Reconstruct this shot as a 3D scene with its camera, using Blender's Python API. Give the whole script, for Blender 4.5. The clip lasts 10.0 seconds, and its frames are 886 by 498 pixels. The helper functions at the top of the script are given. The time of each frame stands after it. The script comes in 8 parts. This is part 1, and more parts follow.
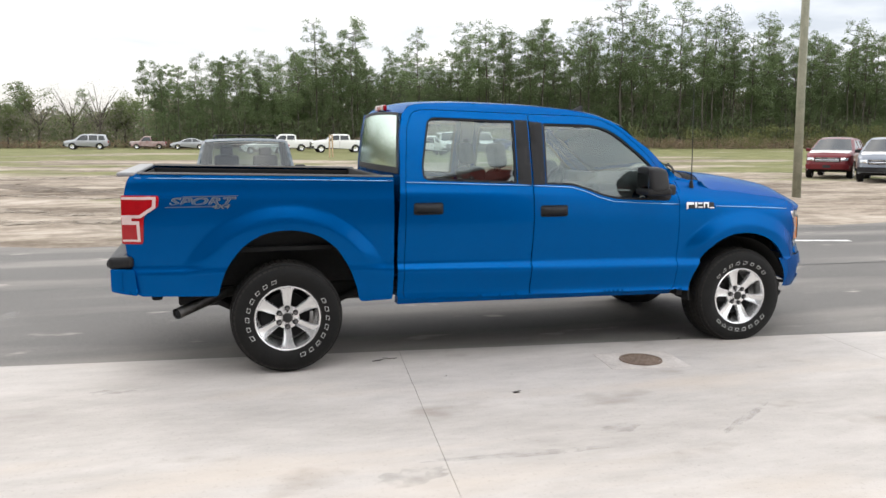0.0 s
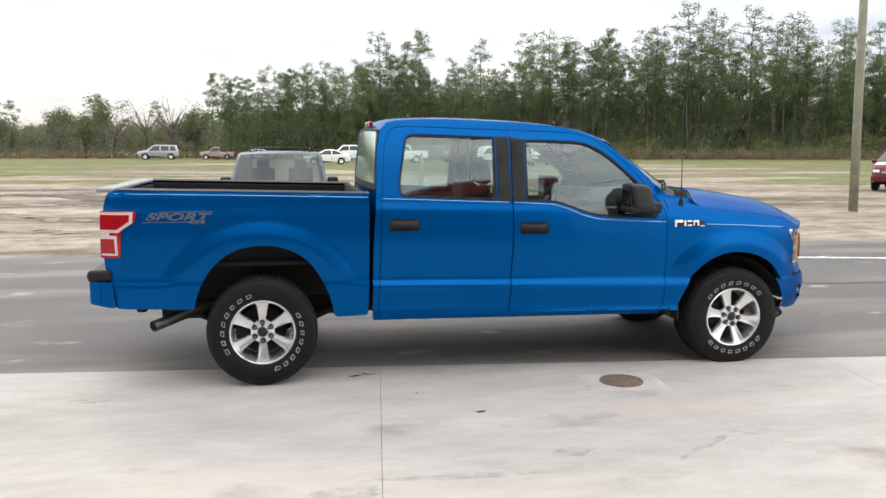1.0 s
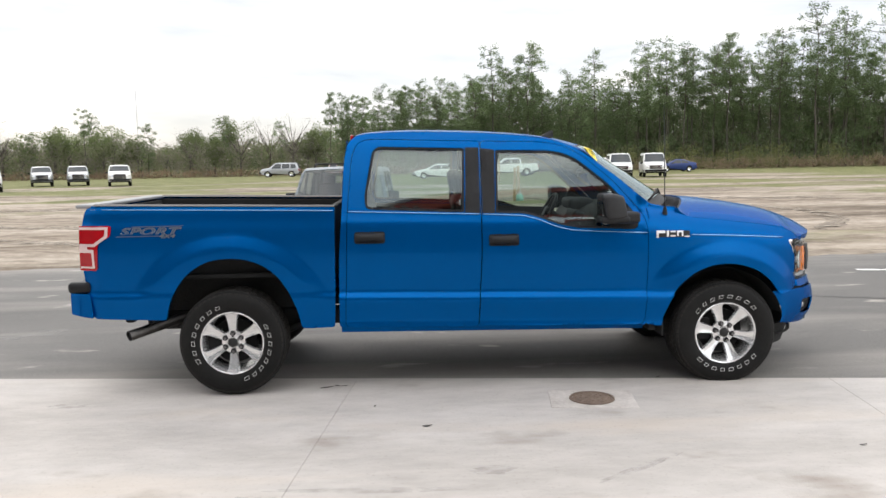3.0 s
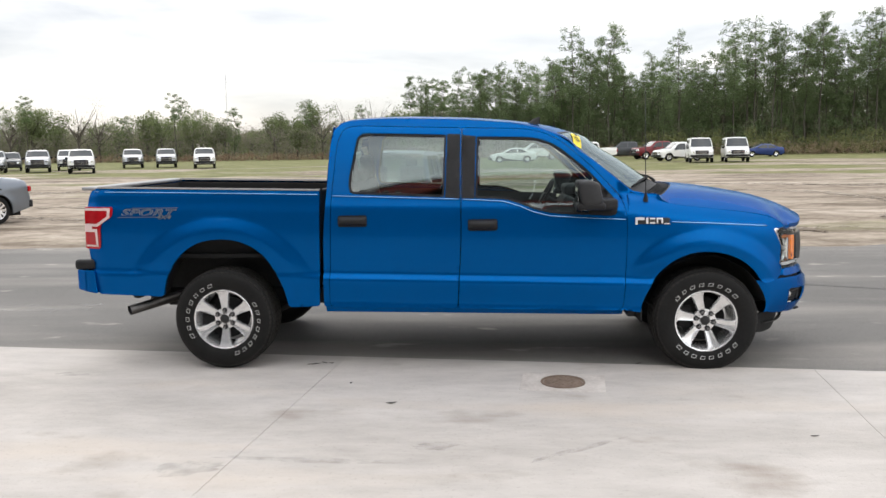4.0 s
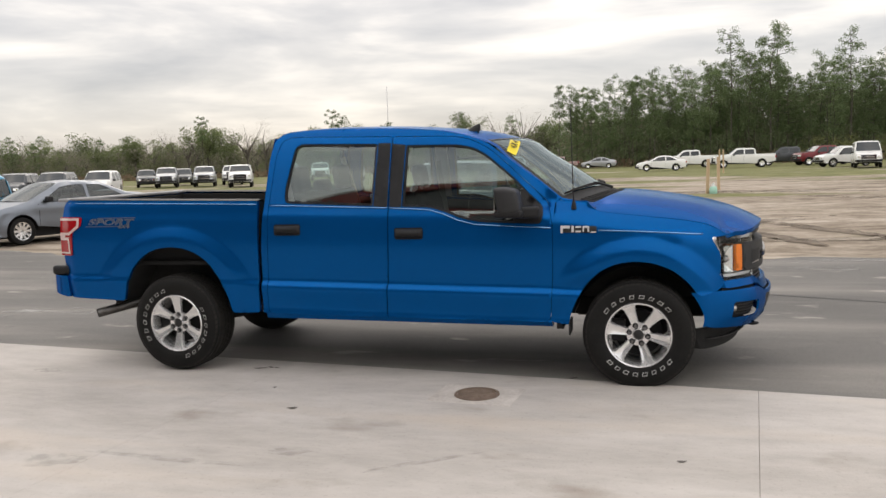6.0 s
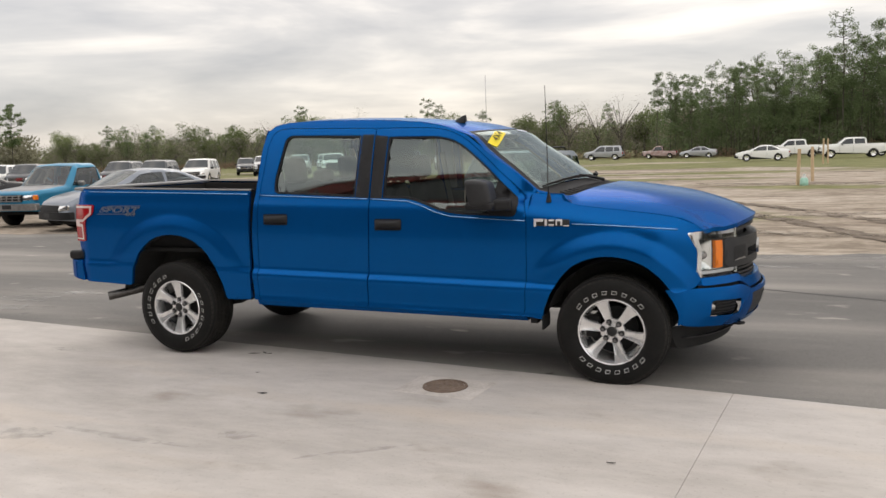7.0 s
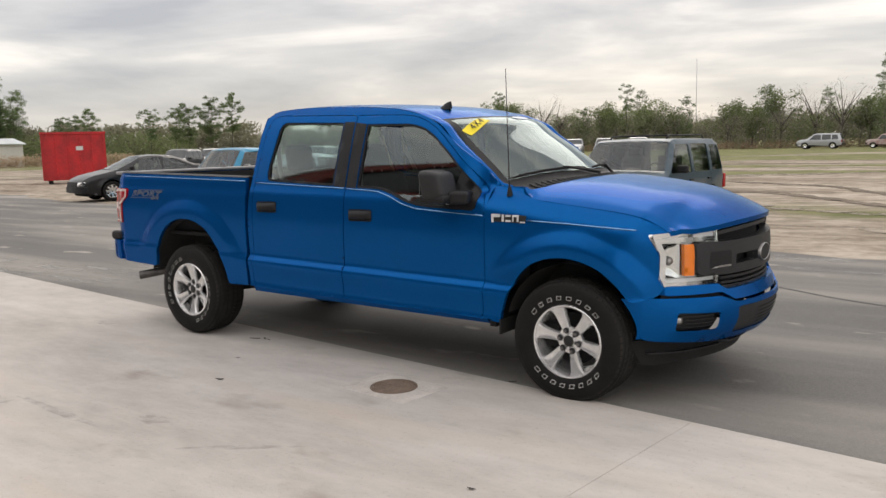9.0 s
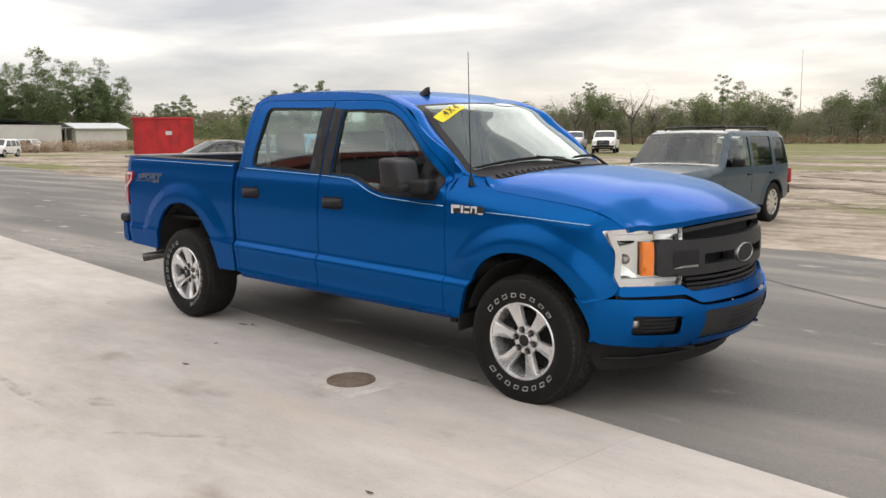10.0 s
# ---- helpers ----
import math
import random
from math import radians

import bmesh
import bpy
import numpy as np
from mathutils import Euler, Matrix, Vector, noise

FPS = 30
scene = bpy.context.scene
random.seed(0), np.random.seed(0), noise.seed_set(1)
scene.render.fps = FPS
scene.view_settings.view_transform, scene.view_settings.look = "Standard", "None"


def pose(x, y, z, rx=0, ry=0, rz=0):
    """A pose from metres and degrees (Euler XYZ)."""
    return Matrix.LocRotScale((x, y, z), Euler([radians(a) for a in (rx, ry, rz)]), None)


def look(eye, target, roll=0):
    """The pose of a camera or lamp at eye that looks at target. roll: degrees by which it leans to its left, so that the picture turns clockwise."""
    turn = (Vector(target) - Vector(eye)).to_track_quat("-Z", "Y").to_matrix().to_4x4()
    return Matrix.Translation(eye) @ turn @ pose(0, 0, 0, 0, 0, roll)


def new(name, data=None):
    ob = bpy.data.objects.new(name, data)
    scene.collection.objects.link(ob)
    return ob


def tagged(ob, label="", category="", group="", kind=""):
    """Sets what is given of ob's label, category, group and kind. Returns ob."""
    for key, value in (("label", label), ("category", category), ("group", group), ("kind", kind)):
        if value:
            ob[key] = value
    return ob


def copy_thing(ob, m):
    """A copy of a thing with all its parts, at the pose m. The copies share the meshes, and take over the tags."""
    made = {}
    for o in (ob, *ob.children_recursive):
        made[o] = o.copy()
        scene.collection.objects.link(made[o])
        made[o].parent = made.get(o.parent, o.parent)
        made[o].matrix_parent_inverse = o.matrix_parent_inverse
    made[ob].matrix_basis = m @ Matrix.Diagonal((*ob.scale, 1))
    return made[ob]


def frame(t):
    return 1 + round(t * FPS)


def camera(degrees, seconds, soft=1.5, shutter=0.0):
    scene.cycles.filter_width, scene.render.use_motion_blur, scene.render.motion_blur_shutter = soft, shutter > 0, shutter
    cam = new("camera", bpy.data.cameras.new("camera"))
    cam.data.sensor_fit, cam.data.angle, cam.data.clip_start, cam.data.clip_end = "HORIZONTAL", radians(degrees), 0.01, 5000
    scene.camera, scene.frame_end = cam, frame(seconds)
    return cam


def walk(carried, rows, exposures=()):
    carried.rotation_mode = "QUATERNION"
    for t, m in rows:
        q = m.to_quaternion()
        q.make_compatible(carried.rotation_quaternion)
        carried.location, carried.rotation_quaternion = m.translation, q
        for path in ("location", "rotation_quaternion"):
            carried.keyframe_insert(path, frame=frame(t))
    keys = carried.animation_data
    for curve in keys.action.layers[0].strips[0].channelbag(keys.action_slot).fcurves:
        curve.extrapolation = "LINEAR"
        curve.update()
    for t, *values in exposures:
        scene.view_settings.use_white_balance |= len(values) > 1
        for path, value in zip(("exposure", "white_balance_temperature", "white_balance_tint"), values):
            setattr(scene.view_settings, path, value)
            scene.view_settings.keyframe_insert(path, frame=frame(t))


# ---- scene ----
cam = camera(56.7, 10.0)
PATH = [
    (0, (-0.479, -6.715, 1.667), (0.056, -4.807, 1.396), 0.1),
    (0.5, (-0.16, -6.781, 1.673), (0.307, -4.851, 1.427), 0.3),
    (1, (0.163, -6.849, 1.715), (0.543, -4.901, 1.468), 0.1),
    (1.5, (0.426, -6.9, 1.72), (0.735, -4.939, 1.475), -0.3),
    (2, (0.72, -6.917, 1.711), (0.959, -4.943, 1.502), -0.4),
    (3.5, (1.644, -7.003, 1.691), (1.638, -5.015, 1.472), -1.1),
    (4, (2.06, -7.105, 1.7), (1.948, -5.124, 1.452), -0.9),
    (4.5, (2.455, -7.079, 1.663), (2.255, -5.103, 1.431), -1.7),
    (5, (2.899, -7.05, 1.675), (2.592, -5.084, 1.474), -1.5),
    (6.5, (4.232, -6.691, 1.629), (3.628, -4.798, 1.404), -2.1),
    (7, (4.649, -6.552, 1.633), (3.924, -4.703, 1.401), -1.8),
    (7.5, (5.003, -6.291, 1.614), (4.179, -4.483, 1.386), -1.5),
    (8, (5.411, -6.087, 1.61), (4.478, -4.332, 1.389), -0.8),
    (8.5, (5.735, -5.81, 1.596), (4.696, -4.116, 1.37), -0.9),
    (9, (5.983, -5.467, 1.604), (4.828, -3.854, 1.353), -1.4),
    (9.5, (6.299, -5.138, 1.598), (5.053, -3.598, 1.325), -0.8),
    (10, (6.504, -4.78, 1.573), (5.18, -3.305, 1.301), -0.6),
]
EXPOSURES = [(0.0, 1.20, 6450, 10), (4.3, 1.06, 6450, 10), (5.4, 0.85, 6650, 11), (6.3, 0.70, 6850, 12), (9.0, 0.65, 6850, 12), (10.0, 0.88, 6850, 12)]
walk(cam, [(t, look(eye, target, roll)) for t, eye, target, roll in PATH], EXPOSURES)

# ---- light ----
SUN_EL, SUN_AZ = 38.0, -25.0   # degrees; azimuth from +y towards +x
world = bpy.data.worlds.new("world")
scene.world = world
world.use_nodes = True


def build_sky():
    nt = world.node_tree
    nt.nodes.clear()
    n = nt.nodes.new
    out, bg = n("ShaderNodeOutputWorld"), n("ShaderNodeBackground")
    sky = n("ShaderNodeTexSky")
    sky.sky_type, sky.sun_disc = "NISHITA", False
    sky.sun_elevation, sky.sun_rotation = radians(SUN_EL), radians(SUN_AZ)
    coord, mapping = n("ShaderNodeTexCoord"), n("ShaderNodeMapping")
    mapping.inputs["Scale"].default_value = (1.0, 1.0, 5.2)
    big, fine = n("ShaderNodeTexNoise"), n("ShaderNodeTexNoise")
    big.inputs["Scale"].default_value, big.inputs["Detail"].default_value = 2.3, 7.0
    big.inputs["Roughness"].default_value, big.inputs["Distortion"].default_value = 0.52, 0.5
    fine.inputs["Scale"].default_value, fine.inputs["Detail"].default_value = 6.0, 4.0
    ramp = n("ShaderNodeValToRGB")
    ramp.color_ramp.elements[0].position, ramp.color_ramp.elements[0].color = 0.36, (4.7, 4.9, 5.3, 1)
    ramp.color_ramp.elements[1].position, ramp.color_ramp.elements[1].color = 0.65, (12.0, 11.5, 10.8, 1)
    mid = ramp.color_ramp.elements.new(0.5)
    mid.color = (7.2, 7.2, 7.25, 1)
    add = n("ShaderNodeMix")
    add.data_type = "FLOAT"
    add.inputs[0].default_value = 0.28
    cover = n("ShaderNodeMix")
    cover.data_type = "RGBA"
    cover.inputs[0].default_value = 0.9
    link = nt.links.new
    link(coord.outputs["Generated"], mapping.inputs["Vector"])
    link(mapping.outputs["Vector"], big.inputs["Vector"])
    link(mapping.outputs["Vector"], fine.inputs["Vector"])
    link(big.outputs["Fac"], add.inputs[2])
    link(fine.outputs["Fac"], add.inputs[3])
    link(add.outputs[0], ramp.inputs["Fac"])
    link(sky.outputs["Color"], cover.inputs[6])
    # overcast: the zenith is brighter than the horizon
    sep, grad, mul = n("ShaderNodeSeparateXYZ"), n("ShaderNodeMapRange"), n("ShaderNodeVectorMath")
    grad.inputs["From Min"].default_value, grad.inputs["From Max"].default_value = 0.0, 0.9
    grad.inputs["To Min"].default_value, grad.inputs["To Max"].default_value = 0.66, 1.22
    mul.operation = "SCALE"
    link(coord.outputs["Generated"], sep.inputs[0])
    link(sep.outputs["Z"], grad.inputs["Value"])
    link(ramp.outputs["Color"], mul.inputs[0])
    side, both, lean = n("ShaderNodeMapRange"), n("ShaderNodeMath"), n("ShaderNodeVectorMath")   # thinner cloud to the south
    lean.operation = "DOT_PRODUCT"
    lean.inputs[1].default_value = (0.42, -0.91, 0.0)
    side.inputs["From Min"].default_value, side.inputs["To Min"].default_value, side.inputs["To Max"].default_value = -1.0, 0.80, 1.36
    both.operation = "MULTIPLY"
    link(coord.outputs["Generated"], lean.inputs[0])
    link(lean.outputs["Value"], side.inputs["Value"])
    link(grad.outputs["Result"], both.inputs[0])
    link(side.outputs["Result"], both.inputs[1])
    link(both.outputs[0], mul.inputs["Scale"])
    link(mul.outputs["Vector"], cover.inputs[7])
    link(cover.outputs[2], bg.inputs["Color"])
    bg.inputs["Strength"].default_value = 0.1
    link(bg.outputs["Background"], out.inputs["Surface"])


build_sky()
sun_data = bpy.data.lights.new("sun", "SUN")
sun_data.energy, sun_data.angle, sun_data.color = 0.5, radians(40), (1.0, 0.96, 0.9)
sun = new("sun", sun_data)
az, el = radians(SUN_AZ), radians(SUN_EL)
sun.matrix_world = look((0, 0, 30), (-30 * math.sin(az) * math.cos(el), -30 * math.cos(az) * math.cos(el), 30 - 30 * math.sin(el)))

# ---- materials ----
MATS = {}


def material(name, color, rough=0.6, metal=0.0, vary=0.12, scale=6.0, bump=0.0, bump_scale=60.0, coat=0.0, second=None, spec=0.5, blend=0.5, obj_random=0.0):
    """Principled material with two scales of noise in colour and fine relief."""
    if name in MATS:
        return MATS[name]
    m = bpy.data.materials.new(name)
    m.use_nodes = True
    nt = m.node_tree
    n, link = nt.nodes.new, nt.links.new
    bsdf = nt.nodes["Principled BSDF"]
    bsdf.inputs["Roughness"].default_value, bsdf.inputs["Metallic"].default_value = rough, metal
    bsdf.inputs["Coat Weight"].default_value, bsdf.inputs["Coat Roughness"].default_value = coat, 0.04
    bsdf.inputs["Specular IOR Level"].default_value = spec
    geo = n("ShaderNodeTexCoord")
    a, b = n("ShaderNodeTexNoise"), n("ShaderNodeTexNoise")
    a.inputs["Scale"].default_value, a.inputs["Detail"].default_value = scale, 6
    b.inputs["Scale"].default_value, b.inputs["Detail"].default_value = scale * 9.0, 3
    link(geo.outputs["Object"], a.inputs["Vector"])
    link(geo.outputs["Object"], b.inputs["Vector"])
    mix = n("ShaderNodeMix")
    mix.data_type = "FLOAT"
    mix.inputs[0].default_value = 0.35
    link(a.outputs["Fac"], mix.inputs[2])
    link(b.outputs["Fac"], mix.inputs[3])
    ramp = n("ShaderNodeValToRGB")
    c2 = second or tuple(min(1.0, c * (1 + vary)) for c in color)
    c1 = color if second else tuple(c * (1 - vary) for c in color)
    ramp.color_ramp.elements[0].position, ramp.color_ramp.elements[0].color = 0.5 - blend * 0.35, (*c1, 1)
    ramp.color_ramp.elements[1].position, ramp.color_ramp.elements[1].color = 0.5 + blend * 0.35, (*c2, 1)
    link(mix.outputs[0], ramp.inputs["Fac"])
    last = ramp.outputs["Color"]
    if obj_random:
        info, hsv, mp = n("ShaderNodeObjectInfo"), n("ShaderNodeHueSaturation"), n("ShaderNodeMapRange")
        mp.inputs["To Min"].default_value, mp.inputs["To Max"].default_value = 1 - obj_random, 1 + obj_random
        link(info.outputs["Random"], mp.inputs["Value"])
        link(mp.outputs["Result"], hsv.inputs["Value"])
        link(last, hsv.inputs["Color"])
        last = hsv.outputs["Color"]
    link(last, bsdf.inputs["Base Color"])
    if bump:
        c, bp = n("ShaderNodeTexNoise"), n("ShaderNodeBump")
        c.inputs["Scale"].default_value, c.inputs["Detail"].default_value = bump_scale, 4
        bp.inputs["Strength"].default_value, bp.inputs["Distance"].default_value = min(1.0, bump), 0.01
        link(geo.outputs["Object"], c.inputs["Vector"])
        link(c.outputs["Fac"], bp.inputs["Height"])
        link(bp.outputs["Normal"], bsdf.inputs["Normal"])
    MATS[name] = m
    return m


def glass_material(name, tint, rough=0.0, ior=1.5, sheen=(0.9, 0.93, 0.93)):
    if name in MATS:
        return MATS[name]
    m = bpy.data.materials.new(name)
    m.use_nodes = True
    nt = m.node_tree
    nt.nodes.clear()
    n, link = nt.nodes.new, nt.links.new
    out, mix, tr, gl, fr = n("ShaderNodeOutputMaterial"), n("ShaderNodeMixShader"), n("ShaderNodeBsdfTransparent"), n("ShaderNodeBsdfGlossy"), n("ShaderNodeFresnel")
    tr.inputs["Color"].default_value = (*tint, 1)
    gl.inputs["Roughness"].default_value, gl.inputs["Color"].default_value = rough, (*sheen, 1)
    fr.inputs["IOR"].default_value = ior
    link(fr.outputs["Fac"], mix.inputs[0])
    link(tr.outputs["BSDF"], mix.inputs[1])
    link(gl.outputs["BSDF"], mix.inputs[2])
    link(mix.outputs["Shader"], out.inputs["Surface"])
    MATS[name] = m
    return m


def leaf_material(name, dark, light, scale, obj_random=0.2):
    """Thin leaves: colour in drifts, part of the light passing through."""
    m = material(name, dark, 0.85, scale=scale, second=light, blend=0.8, spec=0.15, obj_random=obj_random)
    nt = m.node_tree
    bsdf, out = nt.nodes["Principled BSDF"], nt.nodes["Material Output"]
    tr, mix = nt.nodes.new("ShaderNodeBsdfTranslucent"), nt.nodes.new("ShaderNodeMixShader")
    mix.inputs[0].default_value = 0.45
    nt.links.new(bsdf.inputs["Base Color"].links[0].from_socket, tr.inputs["Color"])
    nt.links.new(bsdf.outputs["BSDF"], mix.inputs[1])
    nt.links.new(tr.outputs["BSDF"], mix.inputs[2])
    nt.links.new(mix.outputs["Shader"], out.inputs["Surface"])
    return m


def paint(name, color, metal=0.35, rough=0.32):
    return material("paint_" + name, color, rough=rough, metal=metal, vary=0.04, scale=1.3, coat=0.45, bump=0.015, bump_scale=900, spec=0.35)


BLUE = material("paint_blue", (0.0, 0.086, 0.310), 0.27, 0.60, vary=0.04, scale=1.3, coat=0.14, bump=0.012, bump_scale=900, spec=0.1)
BLUE.node_tree.nodes["Principled BSDF"].inputs["Specular Tint"].default_value = (0.08, 0.40, 0.60, 1)
BLUE.node_tree.nodes["Principled BSDF"].inputs["Coat IOR"].default_value = 1.36
BLACK_PLASTIC = material("black_plastic", (0.011, 0.011, 0.012), 0.55, vary=0.3, scale=8, bump=0.12, bump_scale=700, spec=0.32)
GRAIN_PLASTIC = material("grey_black_plastic", (0.020, 0.0205, 0.022), 0.5, vary=0.2, scale=5, bump=0.15, bump_scale=600, spec=0.4)
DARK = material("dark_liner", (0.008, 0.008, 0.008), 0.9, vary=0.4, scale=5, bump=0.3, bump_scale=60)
LINER = material("wheel_arch_felt", (0.030, 0.029, 0.028), 0.9, vary=0.35, scale=5, bump=0.3, bump_scale=60)
GAP = material("seam_dark", (0.006, 0.006, 0.007), 0.9, vary=0.2)
RUBBER = material("tyre_rubber", (0.005, 0.005, 0.005), 0.6, vary=0.35, scale=7, bump=0.2, bump_scale=250, second=(0.011, 0.0105, 0.010), spec=0.22)
TREAD = material("dusty_tread", (0.014, 0.0135, 0.013), 0.8, vary=0.3, scale=9, bump=0.2, bump_scale=250, second=(0.030, 0.028, 0.025), spec=0.2)
ALLOY = material("alloy", (0.80, 0.80, 0.80), 0.22, metal=0.75, vary=0.12, scale=14, bump=0.03, bump_scale=300)
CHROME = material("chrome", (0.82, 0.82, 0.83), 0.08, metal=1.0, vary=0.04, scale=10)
GATE_CAP = material("pale_grey_plastic", (0.26, 0.26, 0.265), 0.55, vary=0.15, scale=9, bump=0.1, bump_scale=300)
PIPE = material("sooty_pipe", (0.10, 0.095, 0.09), 0.45, metal=0.9, vary=0.3, scale=14, bump=0.05)
DARK_CHROME = material("dark_chrome", (0.16, 0.16, 0.165), 0.2, metal=1.0, vary=0.1, scale=20)
STEEL = material("steel", (0.35, 0.34, 0.33), 0.38, metal=1.0, vary=0.25, scale=14, bump=0.05)
WHITE_LETTER = material("white_rubber", (0.56, 0.56, 0.545), 0.7, vary=0.08, scale=30)
AMBER = material("amber_lens", (0.80, 0.20, 0.012), 0.18, vary=0.1, scale=20, coat=1.0)
RED_LENS = material("red_lens", (0.34, 0.003, 0.007), 0.16, vary=0.15, scale=18, coat=0.5, spec=0.3)
CLEAR_LENS = material("pale_lens", (0.66, 0.50, 0.48), 0.2, vary=0.06, scale=18, coat=1.0)
REFLECTOR = material("lamp_reflector", (0.80, 0.80, 0.79), 0.09, metal=1.0, vary=0.06, scale=16)
BRIGHT = material("bright_trim", (0.85, 0.85, 0.86), 0.25, metal=0.4, vary=0.04, scale=20)
GLASS = glass_material("window_glass", (0.68, 0.77, 0.75), 0.0, 2.1, (0.86, 0.96, 0.95))
SCREEN_GLASS = glass_material("windscreen_glass", (0.62, 0.76, 0.74), 0.0, 1.95, (0.84, 0.96, 0.97))
TINT = glass_material("tinted_glass", (0.50, 0.56, 0.55), 0.0, 1.85)
FAR_GLASS = material("dark_car_glass", (0.032, 0.037, 0.040), 0.08, vary=0.2, scale=2, spec=0.5, coat=0.25)
LENS = glass_material("lens_glass", (0.93, 0.95, 0.95), 0.0, 1.55)
SEAT = material("seat_cloth", (0.05, 0.05, 0.054), 0.92, vary=0.2, scale=9, bump=0.3, bump_scale=300)
TRIM_IN = material("cabin_plastic", (0.04, 0.04, 0.043), 0.7, vary=0.15, scale=6, bump=0.1, bump_scale=400)
HEADLINER = material("headliner", (0.42, 0.42, 0.40), 0.95, vary=0.06, scale=5, bump=0.1, bump_scale=300)
BELT = material("belt_webbing", (0.22, 0.22, 0.21), 0.8, vary=0.1, scale=40)
YELLOW = material("yellow_sticker", (0.85, 0.68, 0.02), 0.5, vary=0.04, scale=20)
INK = material("black_ink", (0.01, 0.01, 0.01), 0.6, vary=0.1)
PALE = material("pale_sticker", (0.62, 0.68, 0.78), 0.5, vary=0.05, scale=20)
# pale blue for the painted highlight along the belt crease
EDGE = material("crease_highlight_blue", (0.20, 0.40, 0.66), 0.18, metal=0.9, vary=0.05, scale=10)
DECAL = material("decal_silver", (0.15, 0.155, 0.155), 0.4, metal=0.4, vary=0.06, scale=30)
DECAL_DARK = material("decal_dark", (0.05, 0.07, 0.12), 0.5, vary=0.1, scale=30)


# ---- mesh helpers ----
def part(name, bm, mat, parent, label=""):
    me = bpy.data.meshes.new(name)
    bm.to_mesh(me)
    bm.free()
    me.materials.append(mat)
    ob = new(name, me)
    ob.parent = parent
    if label:
        ob["label"] = label
    return ob


def thing(name, label, category, group="", m=None):
    ob = tagged(new(name), label, category, group)
    ob.empty_display_size = 0.2
    if m is not None:
        ob.matrix_basis = m
    return ob


def solo(name, bm, mat, label, category, group="", kind="", m=None):
    """A thing of one mesh."""
    ob = tagged(part(name, bm, mat, None), label, category, group, kind)
    if m is not None:
        ob.matrix_basis = m
    return ob


def box_into(bm, sx, sy, sz, m=Matrix(), bevel=0.0, seg=2):
    r = bmesh.ops.create_cube(bm, size=1.0, matrix=m @ Matrix.Diagonal((sx, sy, sz, 1)))
    if bevel:
        vs = set(r["verts"])
        edges = [e for e in bm.edges if e.verts[0] in vs and e.verts[1] in vs]
        bmesh.ops.bevel(bm, geom=edges, offset=bevel, segments=seg, profile=0.5, affect="EDGES", clamp_overlap=True)


def box(sx, sy, sz, m=Matrix(), bevel=0.0, seg=2):
    bm = bmesh.new()
    box_into(bm, sx, sy, sz, m, bevel, seg)
    return bm


def smooth(bm, sharp=35):
    lim = radians(sharp)
    for f in bm.faces:
        f.smooth = True
    for e in bm.edges:
        if len(e.link_faces) == 2:
            e.smooth = e.calc_face_angle(0) < lim
    return bm


def tube_into(bm, pts, radii, seg=10, caps=True):
    """A tube along points with a radius at each."""
    pts = [Vector(p) for p in pts]
    if not hasattr(radii, "__len__"):
        radii = [radii] * len(pts)
    rings = []
    ref = None
    for i, p in enumerate(pts):
        d = (pts[min(i + 1, len(pts) - 1)] - pts[max(i - 1, 0)]).normalized()
        if ref is None:
            ref = Vector((0, 0, 1)) if abs(d.z) < 0.9 else Vector((1, 0, 0))
        u = d.cross(ref).normalized()
        v = d.cross(u).normalized()
        ref = u.cross(d)
        rings.append([bm.verts.new(p + radii[i] * (math.cos(a) * u + math.sin(a) * v)) for a in [2 * math.pi * k / seg for k in range(seg)]])
    for r0, r1 in zip(rings, rings[1:]):
        for k in range(seg):
            bm.faces.new((r0[k], r0[(k + 1) % seg], r1[(k + 1) % seg], r1[k])).smooth = True
    if caps:
        bm.faces.new(rings[0][::-1])
        bm.faces.new(rings[-1])


def tube(pts, radii, seg=10, caps=True):
    bm = bmesh.new()
    tube_into(bm, pts, radii, seg, caps)
    return bm


def lathe(profile, seg=48, axis="y"):
    """Turns (radius, along) points round an axis; closed if the ends meet it."""
    bm = bmesh.new()
    rings = []
    for r, h in profile:
        if r < 1e-6:
            rings.append([bm.verts.new((0, h, 0) if axis == "y" else (0, 0, h))])
        else:
            rings.append([bm.verts.new((r * math.cos(a), h, r * math.sin(a)) if axis == "y" else (r * math.cos(a), r * math.sin(a), h)) for a in [2 * math.pi * k / seg for k in range(seg)]])
    for a, b in zip(rings, rings[1:]):
        for k in range(seg):
            k2 = (k + 1) % seg
            if len(a) == 1 and len(b) == 1:
                continue
            if len(a) == 1:
                bm.faces.new((a[0], b[k2], b[k]))
            elif len(b) == 1:
                bm.faces.new((a[k], a[k2], b[0]))
            else:
                bm.faces.new((a[k], a[k2], b[k2], b[k]))
    bmesh.ops.recalc_face_normals(bm, faces=bm.faces)
    return smooth(bm)


